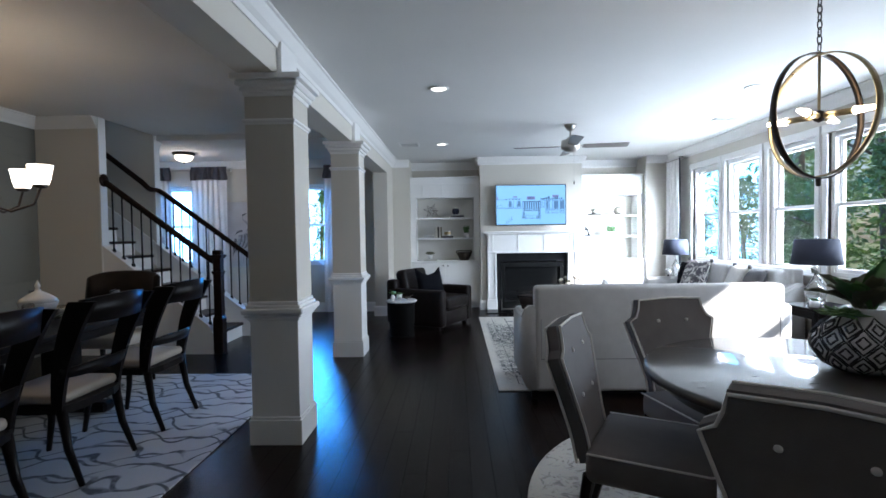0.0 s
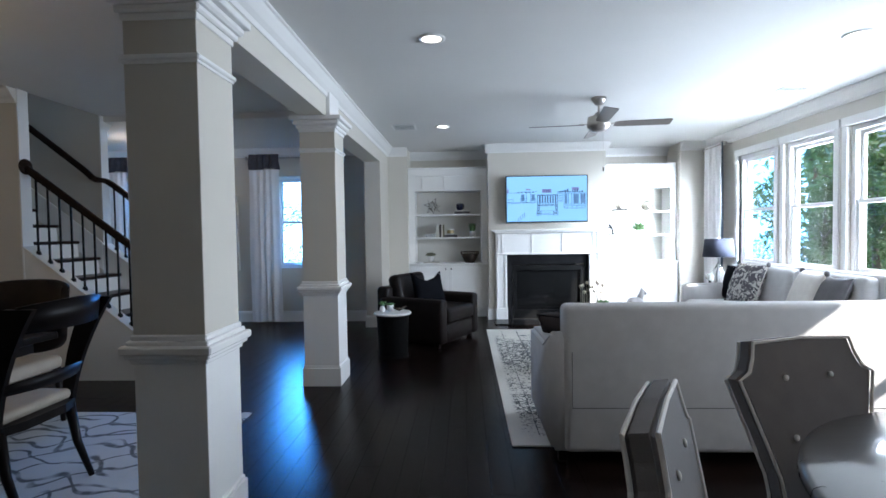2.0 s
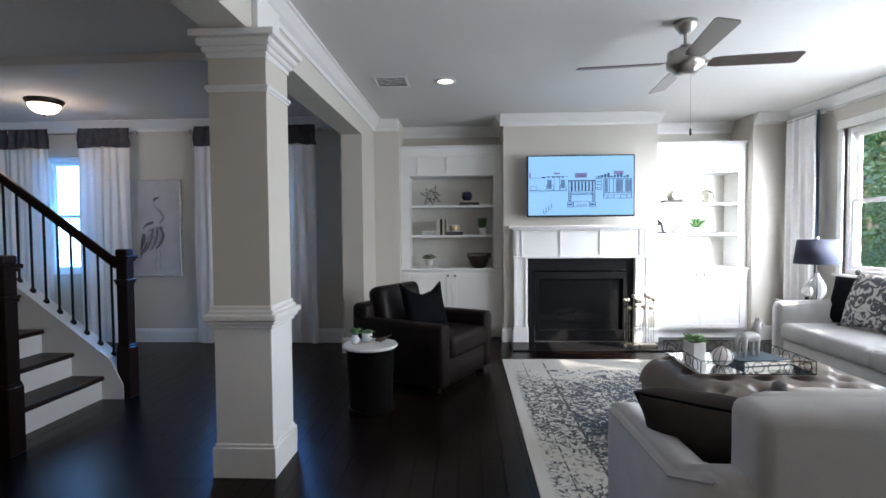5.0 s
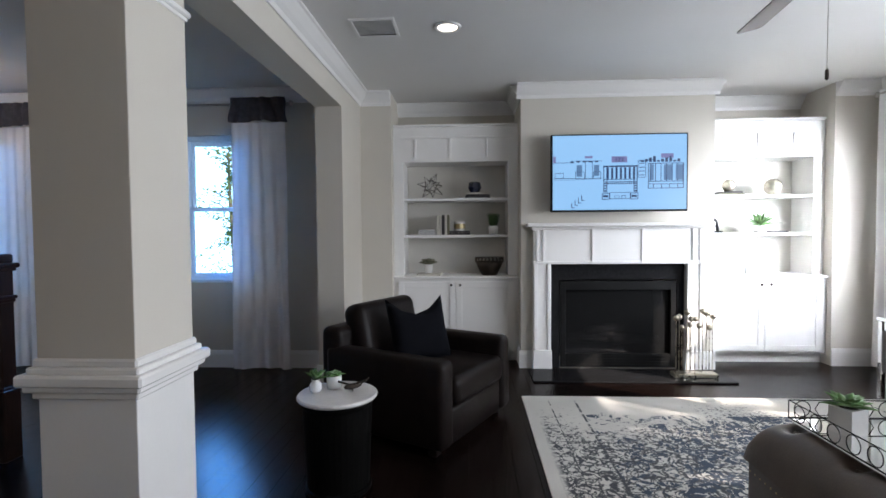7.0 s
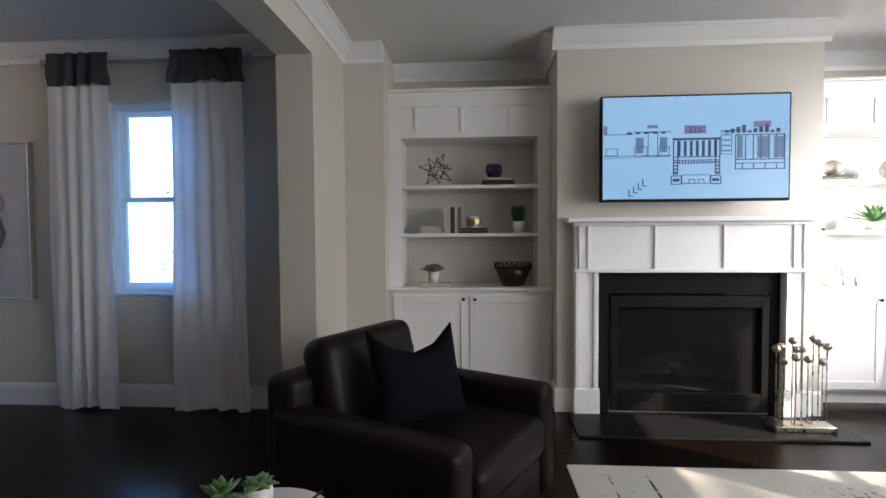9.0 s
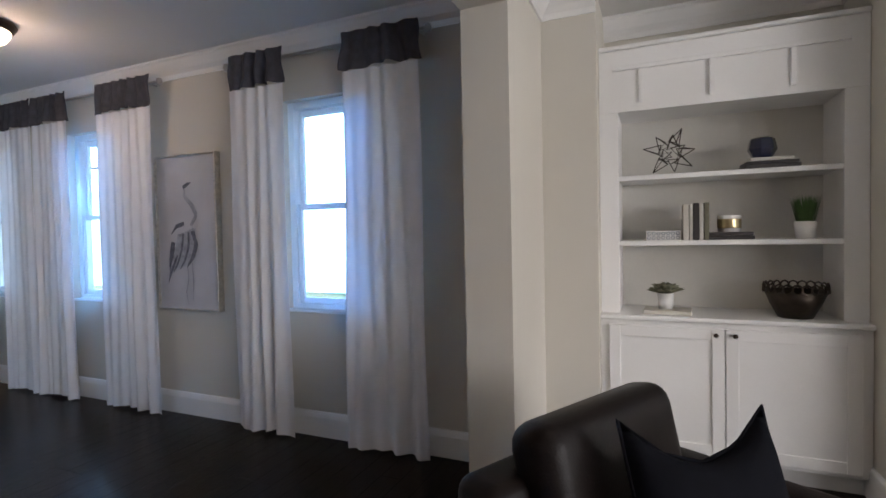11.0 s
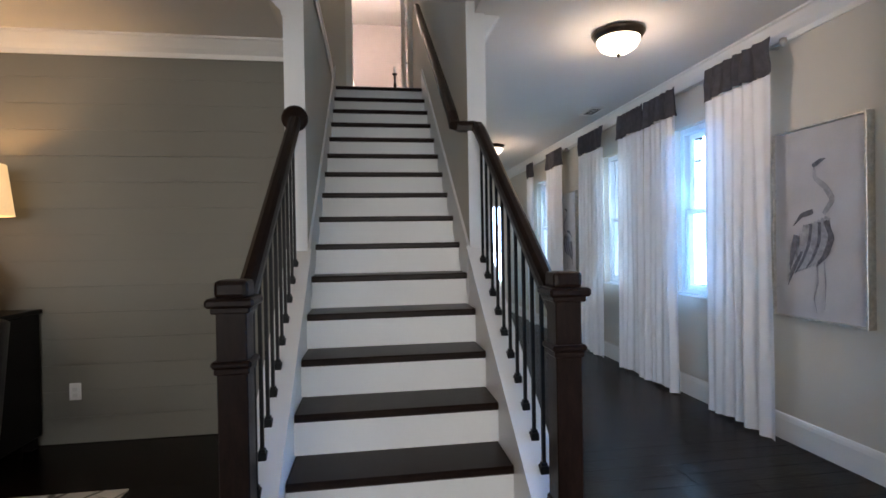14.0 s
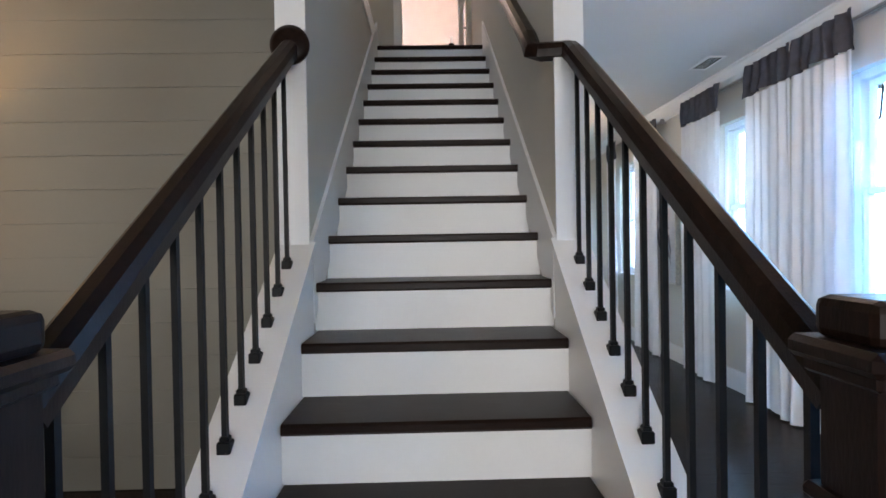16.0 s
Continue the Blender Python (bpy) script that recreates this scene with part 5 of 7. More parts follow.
def woven(name, grow):
    """A rug material whose colour is grown by nodes: grow(value, noise, mix, coords) returns a colour socket."""
    m = bpy.data.materials.new(name)
    m.use_nodes = True
    n, lk = m.node_tree.nodes, m.node_tree.links.new
    p = n["Principled BSDF"]
    p.inputs["Roughness"].default_value = 0.95
    tc = n.new("ShaderNodeTexCoord").outputs["Object"]
    def value(op, a, b=None, c=None):
        q = n.new("ShaderNodeMath")
        q.operation = op
        for k, v in enumerate((a, b, c)):
            if v is None:
                continue
            if isinstance(v, (int, float)):
                q.inputs[k].default_value = v
            else:
                lk(v, q.inputs[k])
        return q.outputs[0]
    def noise(scale, detail=2.0, distortion=0.0, at=None):
        q = n.new("ShaderNodeTexNoise")
        q.inputs["Scale"].default_value, q.inputs["Detail"].default_value, q.inputs["Distortion"].default_value = scale, detail, distortion
        lk(at or tc, q.inputs["Vector"])
        return q.outputs[0]
    def ramp(v, lo, hi):
        q = n.new("ShaderNodeMapRange")
        q.inputs["From Min"].default_value, q.inputs["From Max"].default_value = lo, hi
        lk(v, q.inputs[0])
        return q.outputs[0]
    def mix(f, a, b):
        q = n.new("ShaderNodeMix")
        q.data_type = "RGBA"
        lk(f, q.inputs["Factor"])
        for k, v in (("A", a), ("B", b)):
            if isinstance(v, tuple):
                q.inputs[k].default_value = (*v, 1)
            else:
                lk(v, q.inputs[k])
        return q.outputs["Result"]
    sep = n.new("ShaderNodeSeparateXYZ")
    lk(tc, sep.inputs[0])
    colour = grow(value, noise, ramp, mix, sep.outputs[0], sep.outputs[1])
    pile = noise(170, 3.0)
    lk(mix(ramp(pile, 0.42, 1.9), colour, (0.20, 0.19, 0.18)), p.inputs["Base Color"])
    b = n.new("ShaderNodeBump")
    b.inputs["Strength"].default_value, b.inputs["Distance"].default_value = 0.5, 0.004
    lk(pile, b.inputs["Height"])
    lk(b.outputs[0], p.inputs["Normal"])
    return m


def oriental(value, noise, ramp, mix, x, y):
    """Worn scroll lines all over, slate patches in the field, a framed border, rubbed away in places."""
    def lines(scale, width, distortion):
        return ramp(value("ABSOLUTE", value("SUBTRACT", noise(scale, 1.5, distortion), 0.5)), width, width * 0.45)
    ax, ay = value("ABSOLUTE", x), value("ABSOLUTE", y)
    inside = value("MULTIPLY", ramp(ax, 1.09, 1.07), ramp(ay, 1.50, 1.48))
    scroll = value("MAXIMUM", lines(8.5, 0.052, 1.8), lines(16.0, 0.070, 1.0))
    wear = value("MULTIPLY_ADD", noise(1.1, 2.0), 0.75, value("MULTIPLY", noise(34.0, 3.0), 0.5))
    bare = value("MULTIPLY", ramp(ay, 1.15, 1.85), 0.24)
    rub = ramp(value("SUBTRACT", wear, bare), 0.50, 0.59)
    heart = ramp(value("MULTIPLY_ADD", ax, 0.55, value("MULTIPLY", ay, 0.42)), 0.95, 0.25)
    patch = ramp(value("MULTIPLY_ADD", heart, 0.20, noise(4.6, 2.0, 2.2)), 0.545, 0.575)
    patch = value("MULTIPLY", value("MULTIPLY", patch, inside), ramp(lines(10.0, 0.055, 1.4), 0.6, 0.3))
    frame_line = value("MAXIMUM", ramp(value("ABSOLUTE", value("SUBTRACT", ax, 1.08)), 0.010, 0.006), ramp(value("ABSOLUTE", value("SUBTRACT", ax, 1.28)), 0.006, 0.003))
    frame_line = value("MULTIPLY", frame_line, ramp(noise(26.0, 2.0), 0.40, 0.48))
    edge = value("MULTIPLY", ramp(ax, 1.41, 1.37), ramp(ay, 1.80, 1.70))
    cream = mix(ramp(noise(3.0, 4.0), 0.3, 0.7), (0.66, 0.64, 0.59), (0.58, 0.565, 0.53))
    thin = value("MULTIPLY", value("MAXIMUM", value("MULTIPLY", scroll, rub), frame_line), edge)
    c = mix(thin, cream, (0.050, 0.056, 0.066))
    return mix(value("MULTIPLY", patch, ramp(noise(30.0, 3.0), 0.30, 0.42)), c, (0.035, 0.058, 0.095))


def trellis(value, noise, ramp, mix, x, y):
    """Wandering grey brush lines that meet in long ogee cells."""
    wx = value("MULTIPLY_ADD", value("SUBTRACT", noise(2.3, 1.0), 0.5), 0.30, x)
    wy = value("MULTIPLY_ADD", value("SUBTRACT", noise(3.1, 1.0), 0.5), 0.34, y)
    lines = None
    for sway, shift, skew in ((0.80, 0.0, 0.25), (-0.80, 0.35, -0.30)):
        bend = value("MULTIPLY", value("SINE", value("MULTIPLY_ADD", wx, 13.0, shift)), sway)
        phase = value("ADD", value("MULTIPLY", value("MULTIPLY_ADD", wx, skew, wy), 15.0), bend)
        l = ramp(value("ABSOLUTE", value("SINE", phase)), 0.30, 0.14)
        l = value("MULTIPLY", l, ramp(noise(3.4 + shift, 1.0), 0.33, 0.45))
        lines = l if lines is None else value("MAXIMUM", lines, l)
    ground_tone = mix(ramp(noise(2.0, 4.0), 0.3, 0.7), (0.64, 0.625, 0.60), (0.55, 0.54, 0.52))
    return mix(value("MULTIPLY", lines, ramp(noise(22.0, 3.0), 0.0, 0.5)), ground_tone, (0.11, 0.108, 0.108))


RUG = woven("worn_blue_cream_rug", oriental)
RX0, RX1, RY0, RY1 = 0.36, 3.30, 4.28, 8.03
rug = thing("area_rug", "worn oriental area rug in cream and slate blue", "rug", (RX0 + RX1) / 2, (RY0 + RY1) / 2, 0)
hw, hd = (RX1 - RX0) / 2, (RY1 - RY0) / 2
part("rug_field", box(-hw, hw, -hd, hd, 0.001, 0.012, 0.004, 2), RUG, rug)
bm = bmesh.new()
for q in ((-hw - 0.006, -hw + 0.004, -hd, hd), (hw - 0.004, hw + 0.006, -hd, hd), (-hw, hw, -hd - 0.006, -hd + 0.004), (-hw, hw, hd - 0.004, hd + 0.006)):
    bm_box(bm, q[0], q[1], q[2], q[3], 0.0015, 0.0135, 0.002)
part("bound_edge", bm, CREAMCLOTH, rug, "cream bound edge")

def sofa(name, x, y, turn, w, label, d=0.95, seats=2, panel=True):
    """Faces its own -y; the back's rear face at +d/2."""
    s = thing(name, label, "sofa", x, y, 0.012, turn, "linen sofas")
    for k in (-1, 1):
        a, b = sorted((k * w / 2, k * (w / 2 - 0.13)))
        bm = bmesh.new()
        # sloping arm: low at the front, rising to the back
        bm_prism(bm, [(-d / 2, 0.07), (-d / 2, 0.62), (-d / 2 + 0.05, 0.645), (0.15, 0.66), (d / 2 - 0.12, 0.76), (d / 2 - 0.02, 0.76), (d / 2 - 0.02, 0.07)], "x", a, b)
        es = [e for e in bm.edges if e.calc_length() > 0.03]
        bmesh.ops.bevel(bm, geom=es, offset=0.022, segments=3, affect="EDGES")
        part("arm", bm, LINEN, s, "", True)
        part("arm_welt", tube([(k * (w / 2 + 0.001), -d / 2 + 0.02, 0.61), (k * (w / 2 + 0.001), 0.15, 0.63), (k * (w / 2 + 0.001), d / 2 - 0.06, 0.74)], 0.004, 6), LINEN, s)
    iw = w / 2 - 0.132
    soft_box("base", -iw, iw, -d / 2 + 0.03, d / 2 - 0.03, 0.07, 0.30, LINEN, s, 0.02, 2)
    soft_box("back_frame", -w / 2 + 0.07, w / 2 - 0.07, d / 2 - 0.15, d / 2, 0.07, 0.925, LINEN, s, 0.035, 3)
    if panel:
        bm = bmesh.new()
        q0, q1, z0, z1 = -w / 2 + 0.115, w / 2 - 0.115, 0.335, 0.84
        bm_tube(bm, [(q0, d / 2 + 0.001, 0.66), (q0, d / 2 + 0.001, z0), (q1, d / 2 + 0.001, z0), (q1, d / 2 + 0.001, 0.66)], 0.0028, 6)
        part("back_seam", bm, GREYCLOTH, s, "stitched seam line", True)
    cw = 2 * iw / seats
    for i in range(seats):
        a = -iw + i * cw
        soft_box("seat_cushion", a + 0.004, a + cw - 0.004, -d / 2 - 0.01, d / 2 - 0.24, 0.305, 0.46, LINEN, s, 0.05)
        bm = bmesh.new()
        bm_box(bm, -cw / 2 + 0.006, cw / 2 - 0.006, -0.085, 0.085, 0, 0.46, 0.065, 4, Matrix.Translation((a + cw / 2, d / 2 - 0.235, 0.45)) @ Matrix.Rotation(radians(-8), 4, "X"))
        part("back_cushion", bm, LINEN, s, "", True)
    for kx in (-1, 1):
        for ky in (-1, 1):
            part("foot", box(kx * (w / 2 - 0.07) - 0.025, kx * (w / 2 - 0.07) + 0.025, ky * (d / 2 - 0.08) - 0.025, ky * (d / 2 - 0.08) + 0.025, 0, 0.07, 0.004), BLACKWOOD, s, "dark wooden foot")
    return s


sofa("sofa", 1.62, 4.47, 180, 2.12, "pale grey linen sofa seen from its flat stitched back", 0.94, 2)
sofa("sofa", 3.35, 6.62, -90, 2.30, "pale grey linen sofa under the windows with pillows", 0.92, 2, False)

PATTERNCLOTH = rug_material("ikat_cushion_cloth", (0.62, 0.60, 0.57), (0.10, 0.095, 0.11), 0.60, 14.0, 0.03)
pillow(3.42, 7.50, 0.475, -70, -18, DARKVELVET, "charcoal pillow leaning in the sofa corner", 0.44, 0.15)
pillow(3.34, 7.22, 0.475, -82, -20, PATTERNCLOTH, "cream pillow with grey diamond pattern and tassels", 0.50, 0.17, CREAMCLOTH, tassel=True)
pillow(3.36, 6.25, 0.475, -100, -20, CREAMCLOTH, "cream tasselled pillow on the window sofa", 0.48, 0.16, CREAMCLOTH, tassel=True)
pillow(3.38, 5.95, 0.475, -96, -20, GREYCLOTH, "slate grey pillow on the window sofa", 0.46, 0.16)
pillow(0.90, 4.72, 0.472, 145, -42, mat("dark_brown_pillow_cloth", (0.045, 0.037, 0.036), 0.9, spec=0.1, var=0.25, scale=14, bump=0.3, bump_scale=260), "dark brown piped pillow against the sofa arm", 0.43, 0.21, DARKVELVET)
pillow(1.22, 4.68, 0.472, 170, -34, CREAMCLOTH, "cream tasselled pillow on the linen sofa", 0.45, 0.16, CREAMCLOTH, tassel=True)
pillow(1.70, 4.66, 0.472, 186, -28, CREAMCLOTH, "plump cream pillow on the linen sofa", 0.48, 0.18, GREYCLOTH)

# tufted ottoman
ot = thing("ottoman", "tufted taupe leather ottoman with nailhead trim", "ottoman", 1.72, 5.86, 0.012)
OW, OD = 1.12, 0.98
soft_box("base", -OW / 2 + 0.01, OW / 2 - 0.01, -OD / 2 + 0.01, OD / 2 - 0.01, 0.03, 0.40, TAUPE, ot, 0.05, 4)
bm = bmesh.new()
NX, NY = 60, 48
tufts = [(-0.42 + 0.21 * i + (0.105 if j % 2 else 0), -0.33 + 0.165 * j) for j in range(5) for i in range(5 if j % 2 == 0 else 4)]
grid = []
for i in range(NX + 1):
    row = []
    for j in range(NY + 1):
        u, v = -1 + 2 * i / NX, -1 + 2 * j / NY
        x, y = u * OW / 2, v * OD / 2
        edge = (1 - abs(u) ** 9) * (1 - abs(v) ** 9)
        z = 0.30 + 0.21 * max(0, edge) ** 0.5
        dip = max(math.exp(-((x - a) ** 2 + (y - b) ** 2) / 0.0016) for a, b in tufts)
        fold = max(math.exp(-((x - a) ** 2) / 0.0003) * math.exp(-max(0, abs(y) - OD / 2 + 0.28) ** 2 / 0.02) * (abs(y) > OD / 2 - 0.2) for a, b in tufts)
        z -= 0.042 * dip + 0.012 * fold
        row.append(bm.verts.new((x, y, z)))
    grid.append(row)
for i in range(NX):
    for j in range(NY):
        bm.faces.new((grid[i][j], grid[i + 1][j], grid[i + 1][j + 1], grid[i][j + 1]))
part("tufted_top", bm, TAUPE, ot, "deep-buttoned leather top", True)
for a, b in tufts:
    part("button", lathe(((0, 0), (0.012, 0), (0.010, 0.005), (0, 0.008)), 10), TAUPE, ot, "", True, pose(a, b, 0.468))
nail = mesh_of("nailhead", lathe(((0, 0), (0.006, 0), (0.004, 0.004), (0, 0.005)), 8), BRASS, True)
for i in range(34):
    ob = new("nailhead", nail)
    ob.parent = ot
    ob.matrix_basis = pose(-OW / 2 + 0.06 + i * (OW - 0.12) / 33, -OD / 2 + 0.012, 0.26, 90, 0, 0)
for i in range(24):
    ob = new("nailhead", nail)
    ob.parent = ot
    ob.matrix_basis = pose(-OW / 2 + 0.012, -OD / 2 + 0.06 + i * (OD - 0.12) / 23, 0.26, 0, -90, 0)
for kx in (-1, 1):
    for ky in (-1, 1):
        part("foot", lathe(((0, 0), (0.022, 0), (0.035, 0.02), (0.03, 0.045), (0, 0.045)), 14, (kx * 0.5, ky * 0.4, 0)), BLACKWOOD, ot, "", True)

TZ = 0.012 + 0.51
tray = thing("serving_tray", "mirrored tray with open black wire gallery on the ottoman", "tray", 1.60, 5.97, TZ)
part("mirror_base", box(-0.31, 0.31, -0.26, 0.26, 0, 0.010, 0.002), MIRROR, tray, "mirror glass base")
bm = bmesh.new()
for z in (0.012, 0.085):
    bm_tube(bm, [(-0.31, -0.26, z), (0.31, -0.26, z), (0.31, 0.26, z), (-0.31, 0.26, z)], 0.0025, 6, True)
for x in (-0.31, 0.31):
    for y in (-0.26, 0.26):
        bm_tube(bm, [(x, y, 0.01), (x, y, 0.085)], 0.0025, 6)
part("gallery_rail", bm, IRON, tray, "black wire rail")
for i in range(7):
    for y in (-0.26, 0.26):
        x = -0.255 + 0.085 * i
        r = 0.033
        pts = [(x + r * math.cos(k * math.pi / (3 if i % 2 else 8)), y, 0.0485 + r * math.sin(k * math.pi / (3 if i % 2 else 8))) for k in range(6 if i % 2 else 16)]
        part("gallery_loop", tube(pts, 0.0021, 5, True), IRON, tray)
for i in range(5):
    for x in (-0.31, 0.31):
        y, r = -0.19 + 0.095 * i, 0.033
        part("gallery_loop", tube([(x, y + r * math.cos(k * math.pi / 8), 0.0485 + r * math.sin(k * math.pi / 8)) for k in range(16)], 0.0021, 5, True), IRON, tray)
potted(1.42, 6.08, TZ + 0.010, ((0.055, 0.10),), 22, 0.085, 0.016, 0.8, 9, "green succulent in a square white pot on the tray", square=True, turn=20)
orb = thing("ceramic_orb", "white ribbed ceramic ball on the mirrored tray", "ornament", 1.50, 5.90, TZ + 0.010)
part("ball", lathe([(0.058 * math.sin(math.pi * k / 14) + (0.002 if k % 2 else 0) * (0 < k < 14), 0.056 - 0.056 * math.cos(math.pi * k / 14)) for k in range(15)], 26), CERAMIC, orb, "", True)
for k in range(10):
    a = 2 * math.pi * k / 10
    part("rib", tube([(0.0605 * math.sin(math.pi * q / 12) * math.cos(a + 0.5 * q / 12), 0.0605 * math.sin(math.pi * q / 12) * math.sin(a + 0.5 * q / 12), 0.056 - 0.0575 * math.cos(math.pi * q / 12)) for q in range(1, 12)], 0.0022, 5), BRONZE, orb, "thin dark rib")
bk = thing("book", "stacked pale blue coffee-table books on the tray", "book", 1.73, 6.00, TZ + 0.010, 12)
BLUEBOOK = mat("dusty_blue_cover", (0.055, 0.085, 0.115), 0.6, var=0.15)
PAPER = mat("book_pages", (0.66, 0.63, 0.56), 0.9, var=0.08, stretch=(1, 1, 40))
part("cover", box(-0.15, 0.15, -0.11, 0.11, 0, 0.032, 0.003), BLUEBOOK, bk)
part("page_block", box(-0.146, 0.153, -0.113, 0.107, 0.005, 0.027), PAPER, bk)


def horse(x, y, z, turn, s, material, label):
    bm = bmesh.new()
    bm_lathe(bm, ((0, -0.12), (0.045, -0.11), (0.062, -0.05), (0.055, 0.03), (0.062, 0.09), (0.04, 0.125), (0, 0.13)), 12)
    bmesh.ops.transform(bm, matrix=Matrix.Translation((0, 0, 0.19)) @ Matrix.Rotation(radians(90), 4, "Y"), verts=bm.verts)
    bm_tube(bm, [(0.09, 0, 0.21), (0.13, 0, 0.28), (0.145, 0, 0.345)], 0.05, 10, taper=0.032)
    bm_tube(bm, [(0.135, 0, 0.345), (0.18, 0, 0.33), (0.225, 0, 0.29)], 0.034, 10, taper=0.02)
    for a, b in ((0.10, 0.032), (0.10, -0.032), (-0.09, 0.034), (-0.09, -0.034)):
        bm_tube(bm, [(a, b, 0.19), (a + 0.004, b, 0.09), (a - 0.004, b, 0.0)], 0.030, 8, taper=0.016)
    for b in (0.014, -0.014):
        bm_tube(bm, [(0.14, b, 0.36), (0.138, b * 1.3, 0.395)], 0.010, 6, taper=0.003)
    bm_tube(bm, [(-0.12, 0, 0.22), (-0.155, 0, 0.18), (-0.16, 0, 0.10)], 0.016, 6, taper=0.008)
    bmesh.ops.scale(bm, vec=(s, s, s), verts=bm.verts)
    ob = part("horse_statue", bm, material, None, "", True, pose(x, y, z, 0, 0, turn))
    return tagged(ob, label, "statue")


horse(1.70, 6.00, TZ + 0.043, 25, 0.60, mat("grey_white_stoneware", (0.38, 0.36, 0.345), 0.4, var=0.2, scale=12), "grey-white horse statue standing on books")


# table lamps and end tables
SHADE = mat("navy_drum_shade", (0.022, 0.026, 0.045), 0.85, var=0.2, scale=30, bump=0.3, bump_scale=300)
CRYSTAL = mat("clear_lamp_glass", (0.85, 0.87, 0.88), 0.04, transmission=0.9, var=0.02)
CHROME = mat("polished_chrome", (0.62, 0.62, 0.62), 0.08, metal=1.0, var=0.05)


def glass_lamp(x, y, z, top, label, r=0.215):
    l = thing("table_lamp", label, "lamp", x, y, z)
    h = top - z
    part("foot", lathe(((0, 0), (0.075, 0), (0.075, 0.018), (0.03, 0.025), (0, 0.025)), 24), CHROME, l, "", True)
    part("glass_body", lathe(((0, 0.025), (0.05, 0.027), (0.085, 0.08), (0.088, 0.15), (0.05, 0.23), (0.022, 0.28), (0.018, 0.30), (0, 0.30)), 26), CRYSTAL, l, "clear glass gourd body", True)
    part("neck", tube([(0, 0, 0.30), (0, 0, h - 0.08)], 0.009, 8), CHROME, l)
    bm = bmesh.new()
    bm_lathe(bm, ((r, h - 0.245), (r * 0.86, h), (r * 0.86 - 0.004, h), (r - 0.004, h - 0.245)), 36)
    part("shade", bm, SHADE, l, "dark navy drum shade", True)
    part("finial", lathe(((0, h - 0.01), (0.010, h), (0.012, h + 0.02), (0, h + 0.03)), 10), CHROME, l, "", True)
    part("spider", tube([(-r * 0.85, 0, h - 0.012), (r * 0.85, 0, h - 0.012)], 0.003, 6), CHROME, l)


def end_table(x, y, w, d, h, material, label):
    t = thing("end_table", label, "side table", x, y, 0)
    part("tabletop", box(-w / 2, w / 2, -d / 2, d / 2, h - 0.03, h, 0.005), material, t)
    part("apron", box(-w / 2 + 0.02, w / 2 - 0.02, -d / 2 + 0.02, d / 2 - 0.02, h - 0.10, h - 0.031), material, t)
    part("shelf", box(-w / 2 + 0.02, w / 2 - 0.02, -d / 2 + 0.02, d / 2 - 0.02, 0.14, 0.16), material, t)
    for kx in (-1, 1):
        for ky in (-1, 1):
            part("leg", box(kx * (w / 2 - 0.03) - 0.02, kx * (w / 2 - 0.03) + 0.02, ky * (d / 2 - 0.03) - 0.02, ky * (d / 2 - 0.03) + 0.02, 0, h - 0.03, 0.003), material, t)


end_table(3.50, 4.85, 0.50, 0.50, 0.63, BLACKWOOD, "square black wooden end table beside the sofa")
glass_lamp(3.51, 4.94, 0.63, 1.265, "clear glass table lamp with navy shade on the end table")
ter = thing("glass_cloche", "glass cloche over a small green plant on the end table", "ornament", 3.36, 4.75, 0.63)
part("dome", lathe(((0.085, 0.0), (0.085, 0.13), (0.06, 0.19), (0.02, 0.22), (0.012, 0.24), (0.0, 0.25), (0.0, 0.247), (0.01, 0.235), (0.018, 0.216), (0.058, 0.186), (0.082, 0.128), (0.082, 0.0)), 26), GLASS, ter, "clear glass dome", True)
part("pot", lathe(((0, 0.002), (0.04, 0.002), (0.045, 0.06), (0, 0.06)), 16), CERAMIC, ter, "white pot", True)
part("leaves", succulent_bm(40, 0.06, 0.010, 0.7, 12, (0, 0, 0.06)), LEAF, ter, "", True)
end_table(3.50, 8.10, 0.46, 0.46, 0.60, MIRROR, "mirrored end table in the window corner")
glass_lamp(3.53, 8.10, 0.60, 1.225, "clear glass table lamp with navy shade by the curtain", 0.20)
gb = thing("glass_ball_ornament", "cut-glass ball on a dark stand on the mirrored table", "ornament", 3.36, 7.98, 0.60)
part("stand", lathe(((0, 0), (0.03, 0), (0.022, 0.02), (0.018, 0.06), (0, 0.06)), 14), IRON, gb)
part("ball", lathe([(0.055 * math.sin(math.pi * k / 10), 0.113 - 0.055 * math.cos(math.pi * k / 10)) for k in range(11)], 16), CRYSTAL, gb)

# living room curtain by the windows
NAVYBAND = mat("dark_navy_curtain_edge", (0.02, 0.035, 0.06), 0.9, var=0.3, scale=20, bump=0.3, bump_scale=200)
lc = thing("curtain", "white floor-length curtain with a dark navy leading edge", "curtain", 3.745, 8.70, 0.012, -90, "living room curtain")
part("drape", drape_bm(0.50, 2.585, 5, 0.032, 77), SHEER, lc, "white panel", True)
bm = drape_bm(0.055, 2.585, 1, 0.016, 78, 12)
bmesh.ops.translate(bm, vec=(0.285, -0.008, 0), verts=bm.verts)
part("edge_band", bm, NAVYBAND, lc, "dark navy edge band", True)
rod(8.36, 8.98, 3.745, 2.565, "y", "living curtain rod")


